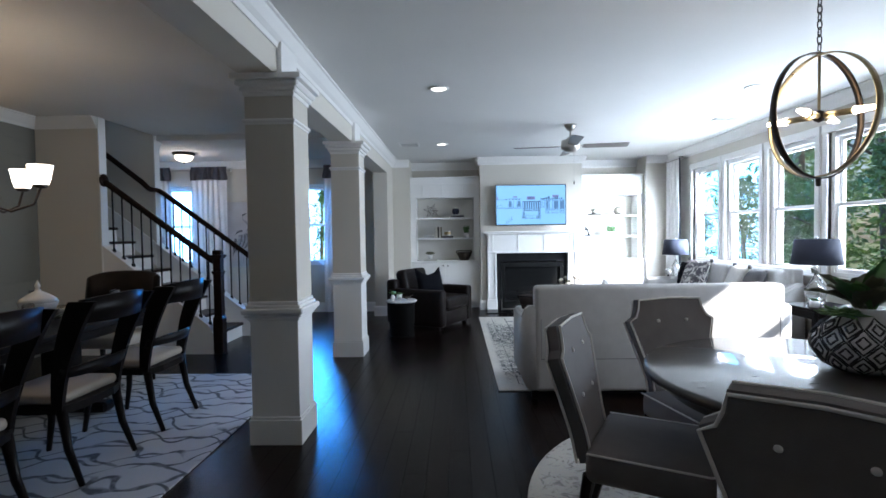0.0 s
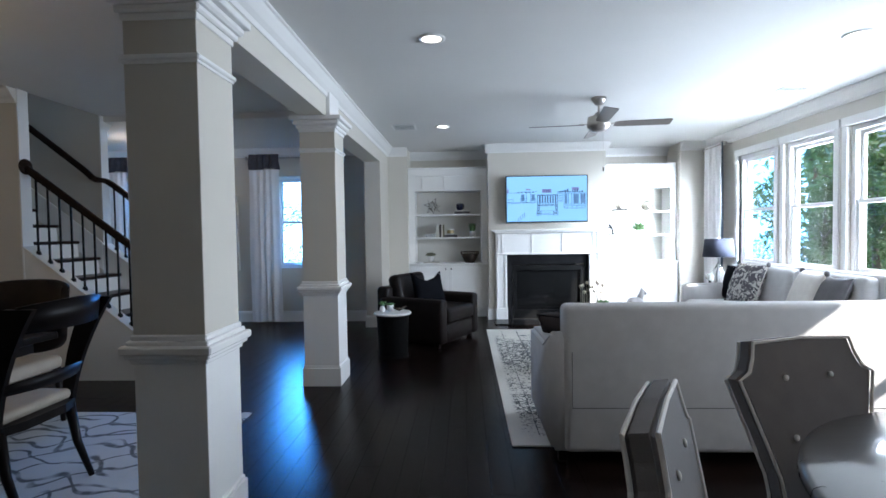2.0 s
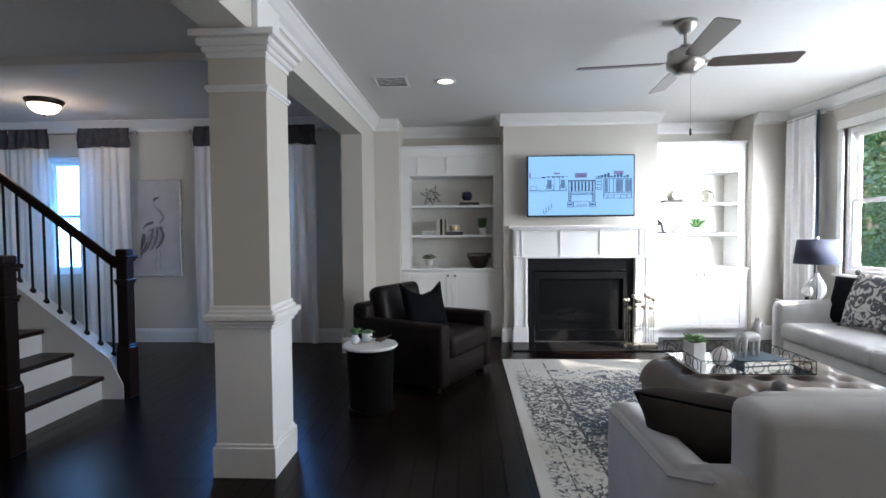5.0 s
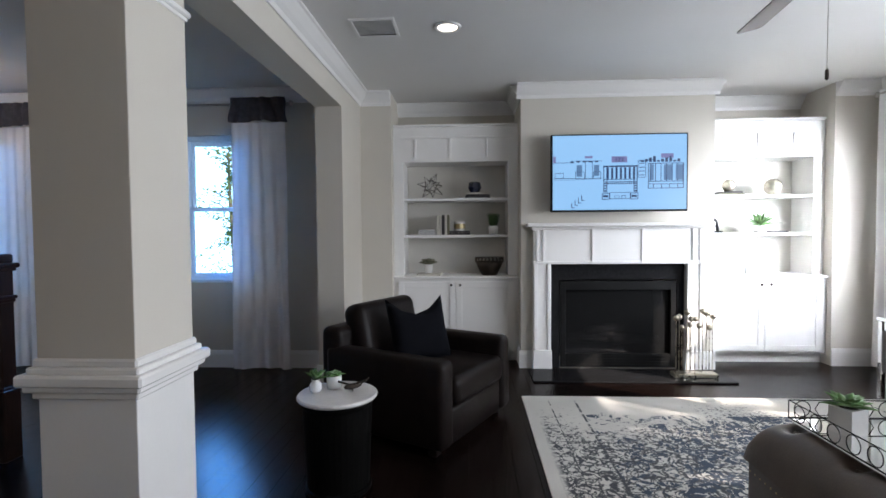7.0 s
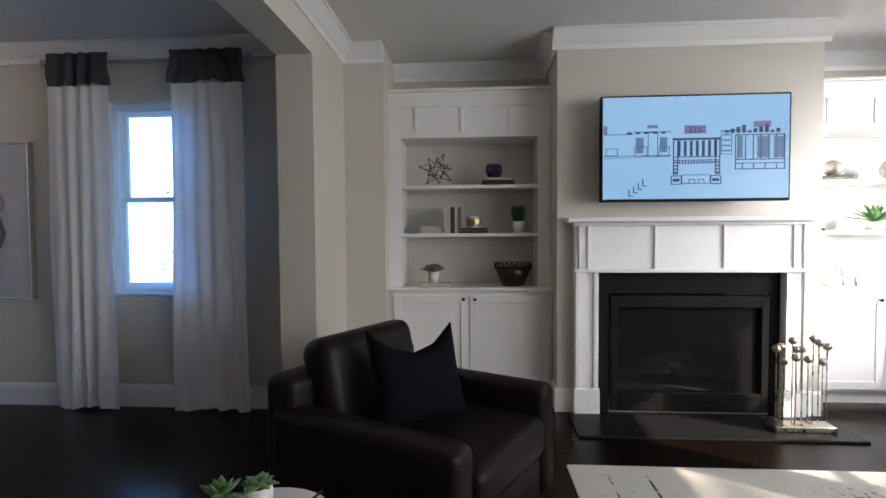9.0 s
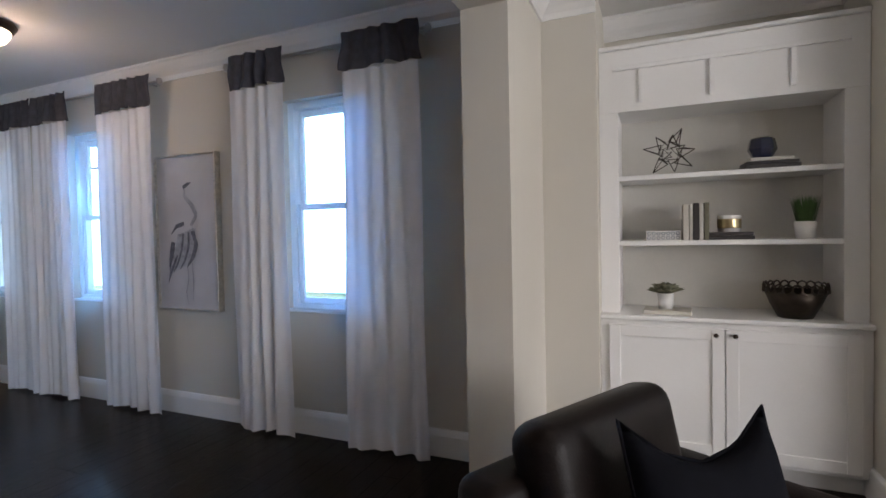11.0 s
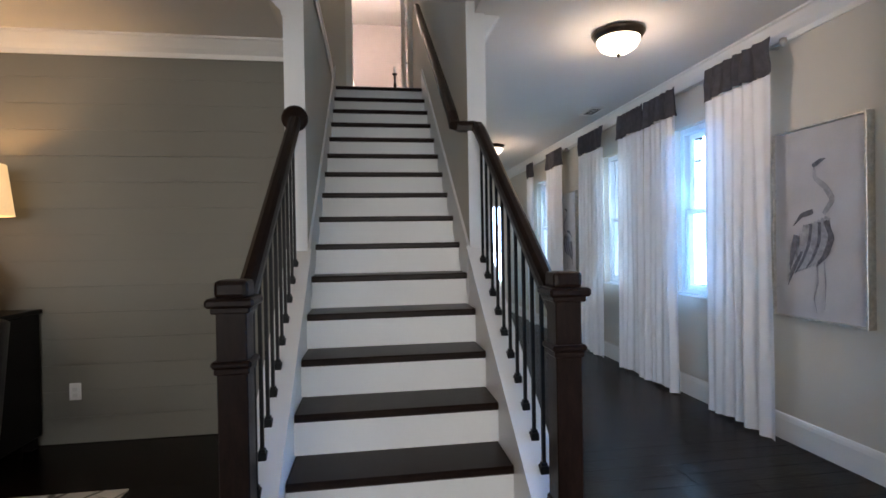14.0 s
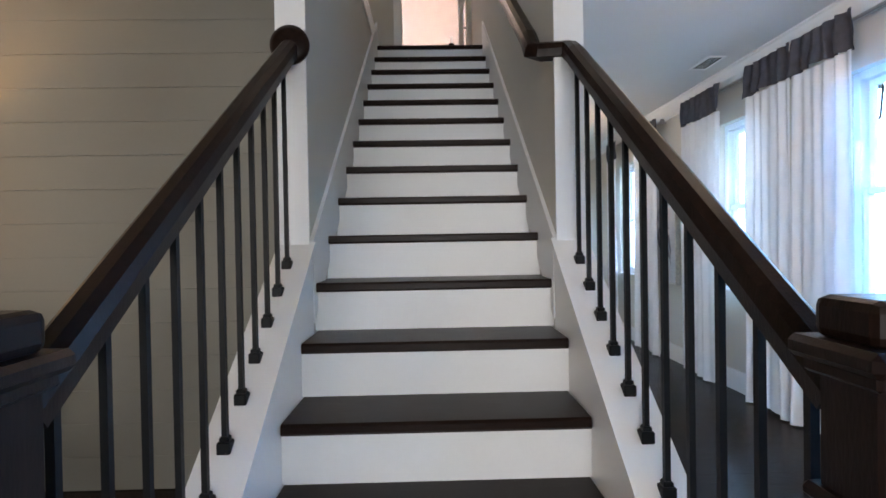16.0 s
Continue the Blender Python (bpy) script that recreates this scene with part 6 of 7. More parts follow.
# ---- shelf ornaments ----
def book_stack(x, y, z, turn, specs, label):
    b = thing("book_stack", label, "books", x, y, z, turn)
    zz = 0.0
    for w, d, h, m in specs:
        part("book_cover", box(-w / 2, w / 2, -d / 2, d / 2, zz + 0.0005, zz + h - 0.0015, 0.0025), m, b)
        part("page_block", box(-w / 2 + 0.004, w / 2 + 0.002, -d / 2 + 0.003, d / 2 + 0.002, zz + 0.003, zz + h - 0.003), PAPER, b)
        zz += h
    return zz


DARKBOOK = mat("dark_book_cover", (0.035, 0.030, 0.030), 0.6, var=0.3)
CREAMBOOK = mat("cream_book_cover", (0.55, 0.52, 0.46), 0.7, var=0.1)
OLIVEBOOK = mat("olive_book_cover", (0.16, 0.15, 0.10), 0.7, var=0.2)
BLUEGLASS = mat("cobalt_glass", (0.008, 0.011, 0.035), 0.15, var=0.3)
SHY = 9.26
S1, S2, S0 = 1.665, 1.29, 0.872
star = thing("wire_star", "open wire star ornament of dark metal", "ornament", -0.45, SHY, S1 + 0.127)
star.scale = (1.27, 1.27, 1.27)
rs = random.Random(8)
dirs = []
for i in range(11):
    zz = 1 - 2 * (i + 0.5) / 11
    a = i * 2.399
    rr = math.sqrt(1 - zz * zz)
    dirs.append(Vector((rr * math.cos(a), rr * math.sin(a), zz)))
for i, d in enumerate(dirs):
    o = d.orthogonal().normalized()
    o2 = d.cross(o)
    ring = [d * 0.045 + (o * math.cos(2 * math.pi * k / 3) + o2 * math.sin(2 * math.pi * k / 3)) * 0.028 for k in range(3)]
    tip = d * (0.115 if d.z > -0.8 else 0.10)
    spike = part("spike", tube(ring, 0.0022, 5, True), BRONZE, star)
    for q in ring:
        part("wire", tube([q, tip], 0.0022, 5), BRONZE, spike)
h = book_stack(0.03, SHY, S1, 3, ((0.25, 0.18, 0.022, DARKBOOK), (0.24, 0.17, 0.016, DARKBOOK), (0.20, 0.15, 0.020, CREAMBOOK)), "three stacked books on the built-in shelf")
vb = thing("faceted_vase", "cobalt blue faceted glass vase on stacked books", "vase", 0.0, SHY, S1 + h)
part("body", lathe(((0, 0), (0.046, 0), (0.072, 0.05), (0.060, 0.104), (0.038, 0.112), (0, 0.112)), 7), BLUEGLASS, vb)
bx = thing("decorative_box", "small box with blue and white lattice pattern", "box", -0.49, SHY, S2)
part("body", box(-0.09, 0.09, -0.06, 0.06, 0, 0.055, 0.003), CERAMIC, bx)
for i in range(7):
    for j in range(2):
        part("lattice", tube([(-0.075 + 0.025 * i + 0.009 * math.cos(k * math.pi / 3), -0.0605, 0.015 + 0.025 * j + 0.009 * math.sin(k * math.pi / 3)) for k in range(6)], 0.0022, 4, True), BLUEBOOK, bx)
for i, (w, h, m) in enumerate(((0.028, 0.20, CREAMBOOK), (0.016, 0.20, CREAMBOOK), (0.030, 0.205, DARKBOOK), (0.02, 0.20, CREAMBOOK), (0.024, 0.205, OLIVEBOOK))):
    b = thing("book", "upright hardback book on the built-in shelf", "book", -0.375 + 0.026 * i, SHY, S2, group="upright shelf books")
    part("cover", box(-w / 2, w / 2, -0.08, 0.08, 0, h, 0.003), m, b)
    part("page_block", box(-w / 2 + 0.003, w / 2 - 0.003, -0.075, 0.082, 0.004, h - 0.004), PAPER, b)
h = book_stack(-0.155, SHY, S2, 0, ((0.22, 0.16, 0.022, DARKBOOK), (0.21, 0.15, 0.02, DARKBOOK)), "two dark books lying on the built-in shelf")
cup = thing("candle_cup", "white and gold candle cup on dark books", "candle", -0.155, SHY, S2 + h)
cup.scale = (1.25, 1.25, 1.3)
part("cup", lathe(((0, 0), (0.045, 0), (0.047, 0.07), (0.043, 0.07), (0.041, 0.06), (0, 0.06)), 22), CERAMIC, cup, "", True)
part("gold_patch", lathe(((0.0465, 0.015), (0.048, 0.02), (0.048, 0.05), (0.0465, 0.055)), 22), BRASS, cup)


def grass_pot(x, y, z, label):
    p = thing("potted_grass", label, "plant", x, y, z)
    p.scale = (1.2, 1.2, 1.2)
    part("pot", lathe(((0, 0), (0.036, 0), (0.042, 0.075), (0.038, 0.075), (0, 0.07)), 20), CERAMIC, p, "white pot", True)
    rg = random.Random(2)
    bm = bmesh.new()
    for i in range(240):
        a, r = rg.uniform(0, 6.28), 0.034 * math.sqrt(rg.random())
        c = Vector((r * math.cos(a), r * math.sin(a), 0.07))
        e = c + Vector((math.cos(a) * 0.03, math.sin(a) * 0.03, rg.uniform(0.10, 0.125)))
        s = Vector((-math.sin(a), math.cos(a), 0)) * 0.0034
        v = [bm.verts.new(q) for q in (c - s, c + s, e)]
        bm.faces.new(v)
    bmesh.ops.solidify(bm, geom=bm.faces[:], thickness=0.0008)
    part("blades", bm, LEAF, p, "green grass blades")


grass_pot(0.195, SHY, S2, "green grass tuft in a white pot on the shelf")
h = book_stack(-0.47, SHY - 0.02, S0, -4, ((0.25, 0.17, 0.024, CREAMBOOK),), "cream book lying on the built-in counter")
potted(-0.48, SHY - 0.02, S0 + h, ((0.0, 0), (0.038, 0), (0.044, 0.09)), 52, 0.085, 0.024, 0.9, 21, "dusky flowering plant in a white pot on a book", LEAF2)
bw = thing("woven_bowl", "dark openwork metal bowl on the built-in counter", "bowl", 0.15, SHY, S0)
bw.scale = (1.06, 1.06, 1.22)
part("shell", lathe(((0, 0), (0.075, 0), (0.11, 0.06), (0.135, 0.115), (0.129, 0.115), (0.104, 0.06), (0.07, 0.012), (0, 0.012)), 28), BRONZE, bw, "", True)
for i in range(22):
    a = 2 * math.pi * i / 22
    part("loop", tube([((0.132 + 0.001 * k) * math.cos(a) - 0.02 * math.sin(a) * math.cos(k * math.pi / 4), (0.132) * math.sin(a) + 0.02 * math.cos(a) * math.cos(k * math.pi / 4), 0.130 + 0.02 * math.sin(k * math.pi / 4)) for k in range(8)], 0.004, 5, True), BRONZE, bw)
# right-hand shelves
MERCURY = mat("mercury_glass", (0.60, 0.56, 0.46), 0.18, metal=0.7, var=0.4, scale=40)
h = book_stack(2.55, SHY, S1, -5, ((0.24, 0.17, 0.02, OLIVEBOOK), (0.21, 0.15, 0.018, DARKBOOK)), "two green books on the built-in shelf")


def mosaic_ball(x, y, z, r, label):
    b = thing("mosaic_ball", label, "ornament", x, y, z)
    part("ball", lathe([(r * math.sin(0.35 + (math.pi - 0.7) * k / 10), r * 0.92 - r * math.cos(0.35 + (math.pi - 0.7) * k / 10)) for k in range(11)], 20), MERCURY, b)


mosaic_ball(2.55, SHY, S1 + h, 0.065, "silvery mosaic glass ball on green books")
mosaic_ball(2.98, SHY, S1, 0.085, "large silvery mosaic glass ball on the shelf")
sc = thing("metal_sculpture", "dark abstract metal sculpture on the shelf", "sculpture", 2.40, SHY, S2)
part("base", box(-0.08, 0.08, -0.04, 0.04, 0, 0.02, 0.003), IRON, sc)
part("bar", box(-0.075, 0.03, -0.02, 0.02, 0.10, 0.13, 0.004), IRON, sc)
part("strut", tube([(0.05, 0, 0.02), (0.03, 0, 0.12), (-0.02, 0, 0.17)], 0.016, 8), IRON, sc)
potted(2.86, SHY, S2, ((0.0, 0), (0.05, 0), (0.066, 0.03), (0.06, 0.065)), 26, 0.19, 0.013, 1.0, 31, "spiky green agave in a pale pot on the shelf")
sw = thing("white_vase", "small white round vase on the shelf", "vase", 2.80, SHY - 0.07, S2)
part("body", lathe(((0, 0), (0.025, 0), (0.04, 0.03), (0.03, 0.06), (0.018, 0.066), (0, 0.066)), 18), CERAMIC, sw, "", True)
book_stack(3.02, SHY, S2, 2, ((0.16, 0.13, 0.018, DARKBOOK),), "dark book lying on the shelf")
horse(2.68, SHY - 0.02, S0, 160, 0.40, mat("pale_grey_bookend", (0.42, 0.44, 0.44), 0.4, var=0.2), "pale grey horse statue on the built-in counter")
fr = thing("bookend", "upright pale stone bookend on the counter", "bookend", 2.52, SHY, S0)
part("slab", box(-0.02, 0.02, -0.05, 0.05, 0, 0.14, 0.004), CREAMBOOK, fr)

# ---- breakfast corner ----
SLATE = mat("slate_upholstery", (0.145, 0.132, 0.128), 0.85, var=0.15, scale=12, bump=0.3, bump_scale=320)
PIPING = mat("pale_piping", (0.68, 0.66, 0.62), 0.8, var=0.1)
ESPRESSO = mat("espresso_tabletop", (0.032, 0.028, 0.025), 0.30, var=0.15, scale=6, stretch=(1, 7, 1), coat=1.0)
BTX, BTY, BTR = 1.57, 2.08, 0.75
bt = thing("breakfast_table", "round dark espresso wooden pedestal table", "table", BTX, BTY, 0.012)
part("tabletop", lathe(((0, 0.708), (BTR - 0.05, 0.708), (BTR - 0.01, 0.716), (BTR, 0.732), (BTR - 0.006, 0.750), (BTR - 0.02, 0.756), (0, 0.756)), 72), ESPRESSO, bt, "polished round top", True)
part("apron", lathe(((BTR - 0.10, 0.65), (BTR - 0.09, 0.655), (BTR - 0.09, 0.708), (BTR - 0.10, 0.708)), 64), ESPRESSO, bt, "", True)
part("pedestal", lathe(((0, 0.03), (0.16, 0.03), (0.12, 0.08), (0.08, 0.16), (0.10, 0.28), (0.075, 0.40), (0.09, 0.61), (0.20, 0.67), (0, 0.67)), 28), ESPRESSO, bt, "turned pedestal", True)
for k in range(4):
    a = math.pi / 4 + k * math.pi / 2
    part("claw_foot", tube([(0.08 * math.cos(a), 0.08 * math.sin(a), 0.10), (0.25 * math.cos(a), 0.25 * math.sin(a), 0.06), (0.38 * math.cos(a), 0.38 * math.sin(a), 0.03)], 0.045, 8, taper=0.028), ESPRESSO, bt, "", True)
rr = thing("round_rug", "round pale woven rug under the breakfast table", "rug", 1.66, 2.33, 0)
part("rug_field", lathe(((0, 0.001), (1.32, 0.001), (1.325, 0.006), (1.32, 0.011), (0, 0.012)), 80), rug_material("pale_mottled_rug", (0.55, 0.52, 0.47), (0.30, 0.28, 0.26), 0.62, 16.0, 0.12), rr)


def parsons_chair(x, y, turn, label):
    """Faces its own -y."""
    c = thing("dining_chair", label, "chair", x, y, 0.012, turn, "breakfast chairs")
    w, top = 0.52, 0.97
    soft_box("seat", -w / 2, w / 2, -0.27, 0.20, 0.34, 0.475, SLATE, c, 0.035, 3, "padded slate seat")
    # scooped upper corners
    out = [(-0.185, 0.0), (-0.175, 0.08), (-0.178, 0.14), (-0.20, 0.22), (-w / 2 - 0.012, 0.46), (-w / 2 + 0.03, 0.485), (-w / 2 + 0.05, 0.53), (-w / 2 + 0.062, 0.582), (0, 0.592)]
    out = out + [(-a, b) for a, b in reversed(out[:-1])]
    bm = bmesh.new()
    bm_prism(bm, out, "y", -0.033, 0.033)
    bmesh.ops.bevel(bm, geom=[e for e in bm.edges if abs(e.verts[0].co.y - e.verts[1].co.y) < 0.001], offset=0.014, segments=3, affect="EDGES")
    m = Matrix.Translation((0, 0.215, 0.39)) @ Matrix.Rotation(radians(-13), 4, "X")
    bmesh.ops.transform(bm, matrix=m, verts=bm.verts)
    back = part("backrest", bm, SLATE, c, "padded back with scooped corners", False)
    for sy in (-0.034, 0.034):
        part("piping", tube([m @ Vector((a * 0.985, sy, b * 0.99)) for a, b in out], 0.0058, 6), PIPING, back, "pale contrast piping")
    for sx in (-0.09, 0.09):
        for z in (0.455, 0.26):
            for sy in (-0.035, 0.035):
                part("button", lathe([(0.011 * math.sin(math.pi * k / 5), -0.006 * math.cos(math.pi * k / 5)) for k in range(6)], 10), PIPING, back, "pale button", True, m @ pose(sx, sy, z, 90, 0, 0))
    part("seat_piping", tube([(-w / 2, 0.19, 0.465), (-w / 2, -0.255, 0.465), (-w / 2 + 0.02, -0.272, 0.465), (w / 2 - 0.02, -0.272, 0.465), (w / 2, -0.255, 0.465), (w / 2, 0.19, 0.465)], 0.0045, 6), PIPING, c, "pale contrast piping")
    for sx in (-1, 1):
        part("leg", tube([(sx * 0.215, -0.235, 0.35), (sx * 0.22, -0.245, 0.0)], 0.024, 8, taper=0.015), BLACKWOOD, c)
        part("leg", tube([(sx * 0.215, 0.19, 0.36), (sx * 0.215, 0.22, 0.18), (sx * 0.215, 0.27, 0.0)], 0.026, 8, taper=0.016), BLACKWOOD, c)
    return c


parsons_chair(1.308, 2.62, 13, "slate upholstered chair with pale piping and scooped back")
parsons_chair(0.80, 2.135, 63, "slate upholstered chair with pale piping, side on")
parsons_chair(1.07, 1.42, 139.5, "slate upholstered chair with pale piping, back turned")

vase = thing("vase", "squat black and white diamond-patterned ceramic vase", "vase", 1.72, 2.13, 0.768)
VP = ((0, 0), (0.10, 0), (0.165, 0.035), (0.205, 0.10), (0.205, 0.145), (0.165, 0.205), (0.105, 0.25), (0.075, 0.27), (0.082, 0.285), (0.07, 0.285), (0.06, 0.26), (0, 0.25))
part("body", lathe(VP, 48), CERAMIC, vase, "white glazed body", True)
BLACKGLAZE = mat("black_glaze", (0.018, 0.016, 0.016), 0.3, var=0.2)


def vase_r(z):
    for (r0, z0), (r1, z1) in zip(VP[1:], VP[2:]):
        if z0 <= z <= z1:
            return r0 + (r1 - r0) * (z - z0) / max(1e-6, z1 - z0)
    return 0.1


for row, (zc, hz) in enumerate(((0.045, 0.055), (0.10, 0.06), (0.155, 0.058), (0.208, 0.050))):
    for i in range(11):
        a0 = (i + 0.5 * (row % 2)) * 2 * math.pi / 11
        for f in (0.86, 0.42):
            pts = []
            for da, dz in ((0, 1), (0.5, 0.5), (1, 0), (0.5, -0.5), (0, -1), (-0.5, -0.5), (-1, 0), (-0.5, 0.5)):
                a, z = a0 + da * f * math.pi / 11, max(0.004, zc + dz * f * hz)
                r = vase_r(z) + 0.0005
                pts.append((r * math.cos(a), r * math.sin(a), z))
            part("diamond", tube(pts, 0.0055, 4, True), BLACKGLAZE, vase)
lf = thing("succulent_arrangement", "large dusky green succulent leaves set in the vase", "plant", 1.72, 2.13, 1.016)
vase.scale = lf.scale = (0.94, 0.94, 0.94)


def big_leaf(bm, a, el, l, w, curl, base=(0, 0, 0)):
    d = Vector((math.cos(a), math.sin(a), 0))
    s = Vector((-math.sin(a), math.cos(a), 0))
    rows = []
    for k in range(9):
        f = k / 8
        ang = el - curl * f
        c = Vector(base) + d * l * f * math.cos(ang) + Vector((0, 0, l * f * math.sin(ang)))
        ww = w * math.sin(math.pi * min(1, 0.12 + 0.86 * f)) ** 0.8
        wave = 0.012 * math.sin(9 * f + a * 3)
        rows.append([bm.verts.new(c + s * ww + Vector((0, 0, 0.35 * ww + wave))), bm.verts.new(c + s * ww * 0.5 + Vector((0, 0, 0.06 * ww))), bm.verts.new(c), bm.verts.new(c - s * ww * 0.5 + Vector((0, 0, 0.06 * ww))), bm.verts.new(c - s * ww + Vector((0, 0, 0.35 * ww - wave)))])
    for p, q in zip(rows, rows[1:]):
        for i in range(4):
            bm.faces.new((p[i], p[i + 1], q[i + 1], q[i]))
    bmesh.ops.solidify(bm, geom=bm.faces[:], thickness=0.004)


rl = random.Random(6)
for i in range(16):
    bm = bmesh.new()
    big_leaf(bm, i * 2.399, rl.uniform(0.7, 1.35), rl.uniform(0.17, 0.28), rl.uniform(0.045, 0.07), rl.uniform(-0.1, 0.5))
    part("leaf", bm, LEAF2 if i % 4 else LEAF, lf, "broad fleshy leaf", True)
part("small_rosette", succulent_bm(44, 0.11, 0.024, 0.6, 44, (-0.13, -0.03, -0.01)), LEAF, lf, "bright green rosette", True)

pen = thing("pendant_light", "open bronze orb pendant with lit candle bulbs on a chain", "pendant light", 1.66, 2.33, 1.88)
PR = 0.285


def hoop(r, m, width=0.028, thick=0.006):
    bm = bmesh.new()
    rows = []
    for k in range(48):
        a = 2 * math.pi * k / 48
        rows.append([bm.verts.new(m @ Vector((rr_ * math.cos(a), yy, rr_ * math.sin(a)))) for rr_, yy in ((r, -width / 2), (r, width / 2), (r - thick, width / 2), (r - thick, -width / 2))])
    for k in range(48):
        p, q = rows[k], rows[(k + 1) % 48]
        for i in range(4):
            bm.faces.new((p[i], p[(i + 1) % 4], q[(i + 1) % 4], q[i]))
    bmesh.ops.recalc_face_normals(bm, faces=bm.faces)
    return bm


part("hoop", hoop(PR, Matrix.Rotation(radians(20), 4, "Z")), BRONZE, pen, "", True)
part("hoop", hoop(PR - 0.008, Matrix.Rotation(radians(100), 4, "Z")), BRASS, pen, "bronze-gold hoop", True)
part("stem", tube([(0, 0, PR + 0.01), (0, 0, 0.0)], 0.006, 8), BRASS, pen)
part("hub", lathe(((0, -0.03), (0.02, -0.02), (0.026, 0), (0.02, 0.02), (0, 0.03)), 14), BRONZE, pen, "", True)
part("bottom_knob", lathe(((0, -PR - 0.035), (0.01, -PR - 0.03), (0.012, -PR), (0, -PR + 0.006)), 12), BRONZE, pen, "", True)
for k in range(4):
    a = radians(35 + 90 * k)
    d = Vector((math.cos(a), math.sin(a), 0))
    arm = part("arm", tube([d * 0.02, d * 0.13], 0.014, 10), BRASS, pen, "brass socket arm", True)
    bm = bmesh.new()
    bm_tube(bm, [d * 0.13, d * 0.155, d * 0.19, d * 0.215], 0.018, 10, taper=0.008)
    part("bulb", bm, BULB, arm, "glowing bulb", True)
links = int((CEIL - 1.88 - PR - 0.05) / 0.034)
for i in range(links):
    z = PR + 0.025 + i * 0.034
    pts = [(0.010 * math.cos(t), 0, z + 0.022 * math.sin(t)) if i % 2 else (0, 0.010 * math.cos(t), z + 0.022 * math.sin(t)) for t in (k * math.pi / 6 for k in range(12))]
    part("chain_link", tube(pts, 0.003, 5, True), BRONZE, pen)
part("canopy", lathe(((0, CEIL - 1.88 - 0.03), (0.03, CEIL - 1.88 - 0.03), (0.06, CEIL - 1.88 - 0.005), (0.06, CEIL - 1.88 - 0.001), (0, CEIL - 1.88 - 0.001)), 22), BRONZE, pen, "", True)

# ---- dining room ----
CREAMSEAT = mat("cream_seat_leather", (0.36, 0.31, 0.25), 0.6, var=0.1, scale=8, bump=0.15, bump_scale=200)


drug = thing("area_rug", "white dining rug with wandering grey trellis lines", "rug", -3.05, 3.15, 0)
part("rug_field", box(-1.05, 1.48, -1.95, 1.70, 0.001, 0.012, 0.003), woven("white_rug_grey_trellis", trellis), drug)

DTX, DTY = -3.12, 3.10
dt = thing("dining_table", "long black-stained wooden trestle dining table", "table", DTX, DTY, 0.012)
part("tabletop", box(-0.55, 0.55, -1.15, 1.15, 0.705, 0.748, 0.010, 2), BLACKWOOD, dt, "polished dark top")
part("apron", box(-0.47, 0.47, -1.05, 1.05, 0.63, 0.705, 0.004), BLACKWOOD, dt)
for s in (-1, 1):
    part("pedestal", box(-0.10, 0.10, s * 0.72 - 0.10, s * 0.72 + 0.10, 0.07, 0.63, 0.02), BLACKWOOD, dt)
    part("pedestal_foot", box(-0.38, 0.38, s * 0.72 - 0.06, s * 0.72 + 0.06, 0.0, 0.08, 0.02), BLACKWOOD, dt)
part("stretcher", box(-0.04, 0.04, -0.62, 0.62, 0.16, 0.24, 0.01), BLACKWOOD, dt)


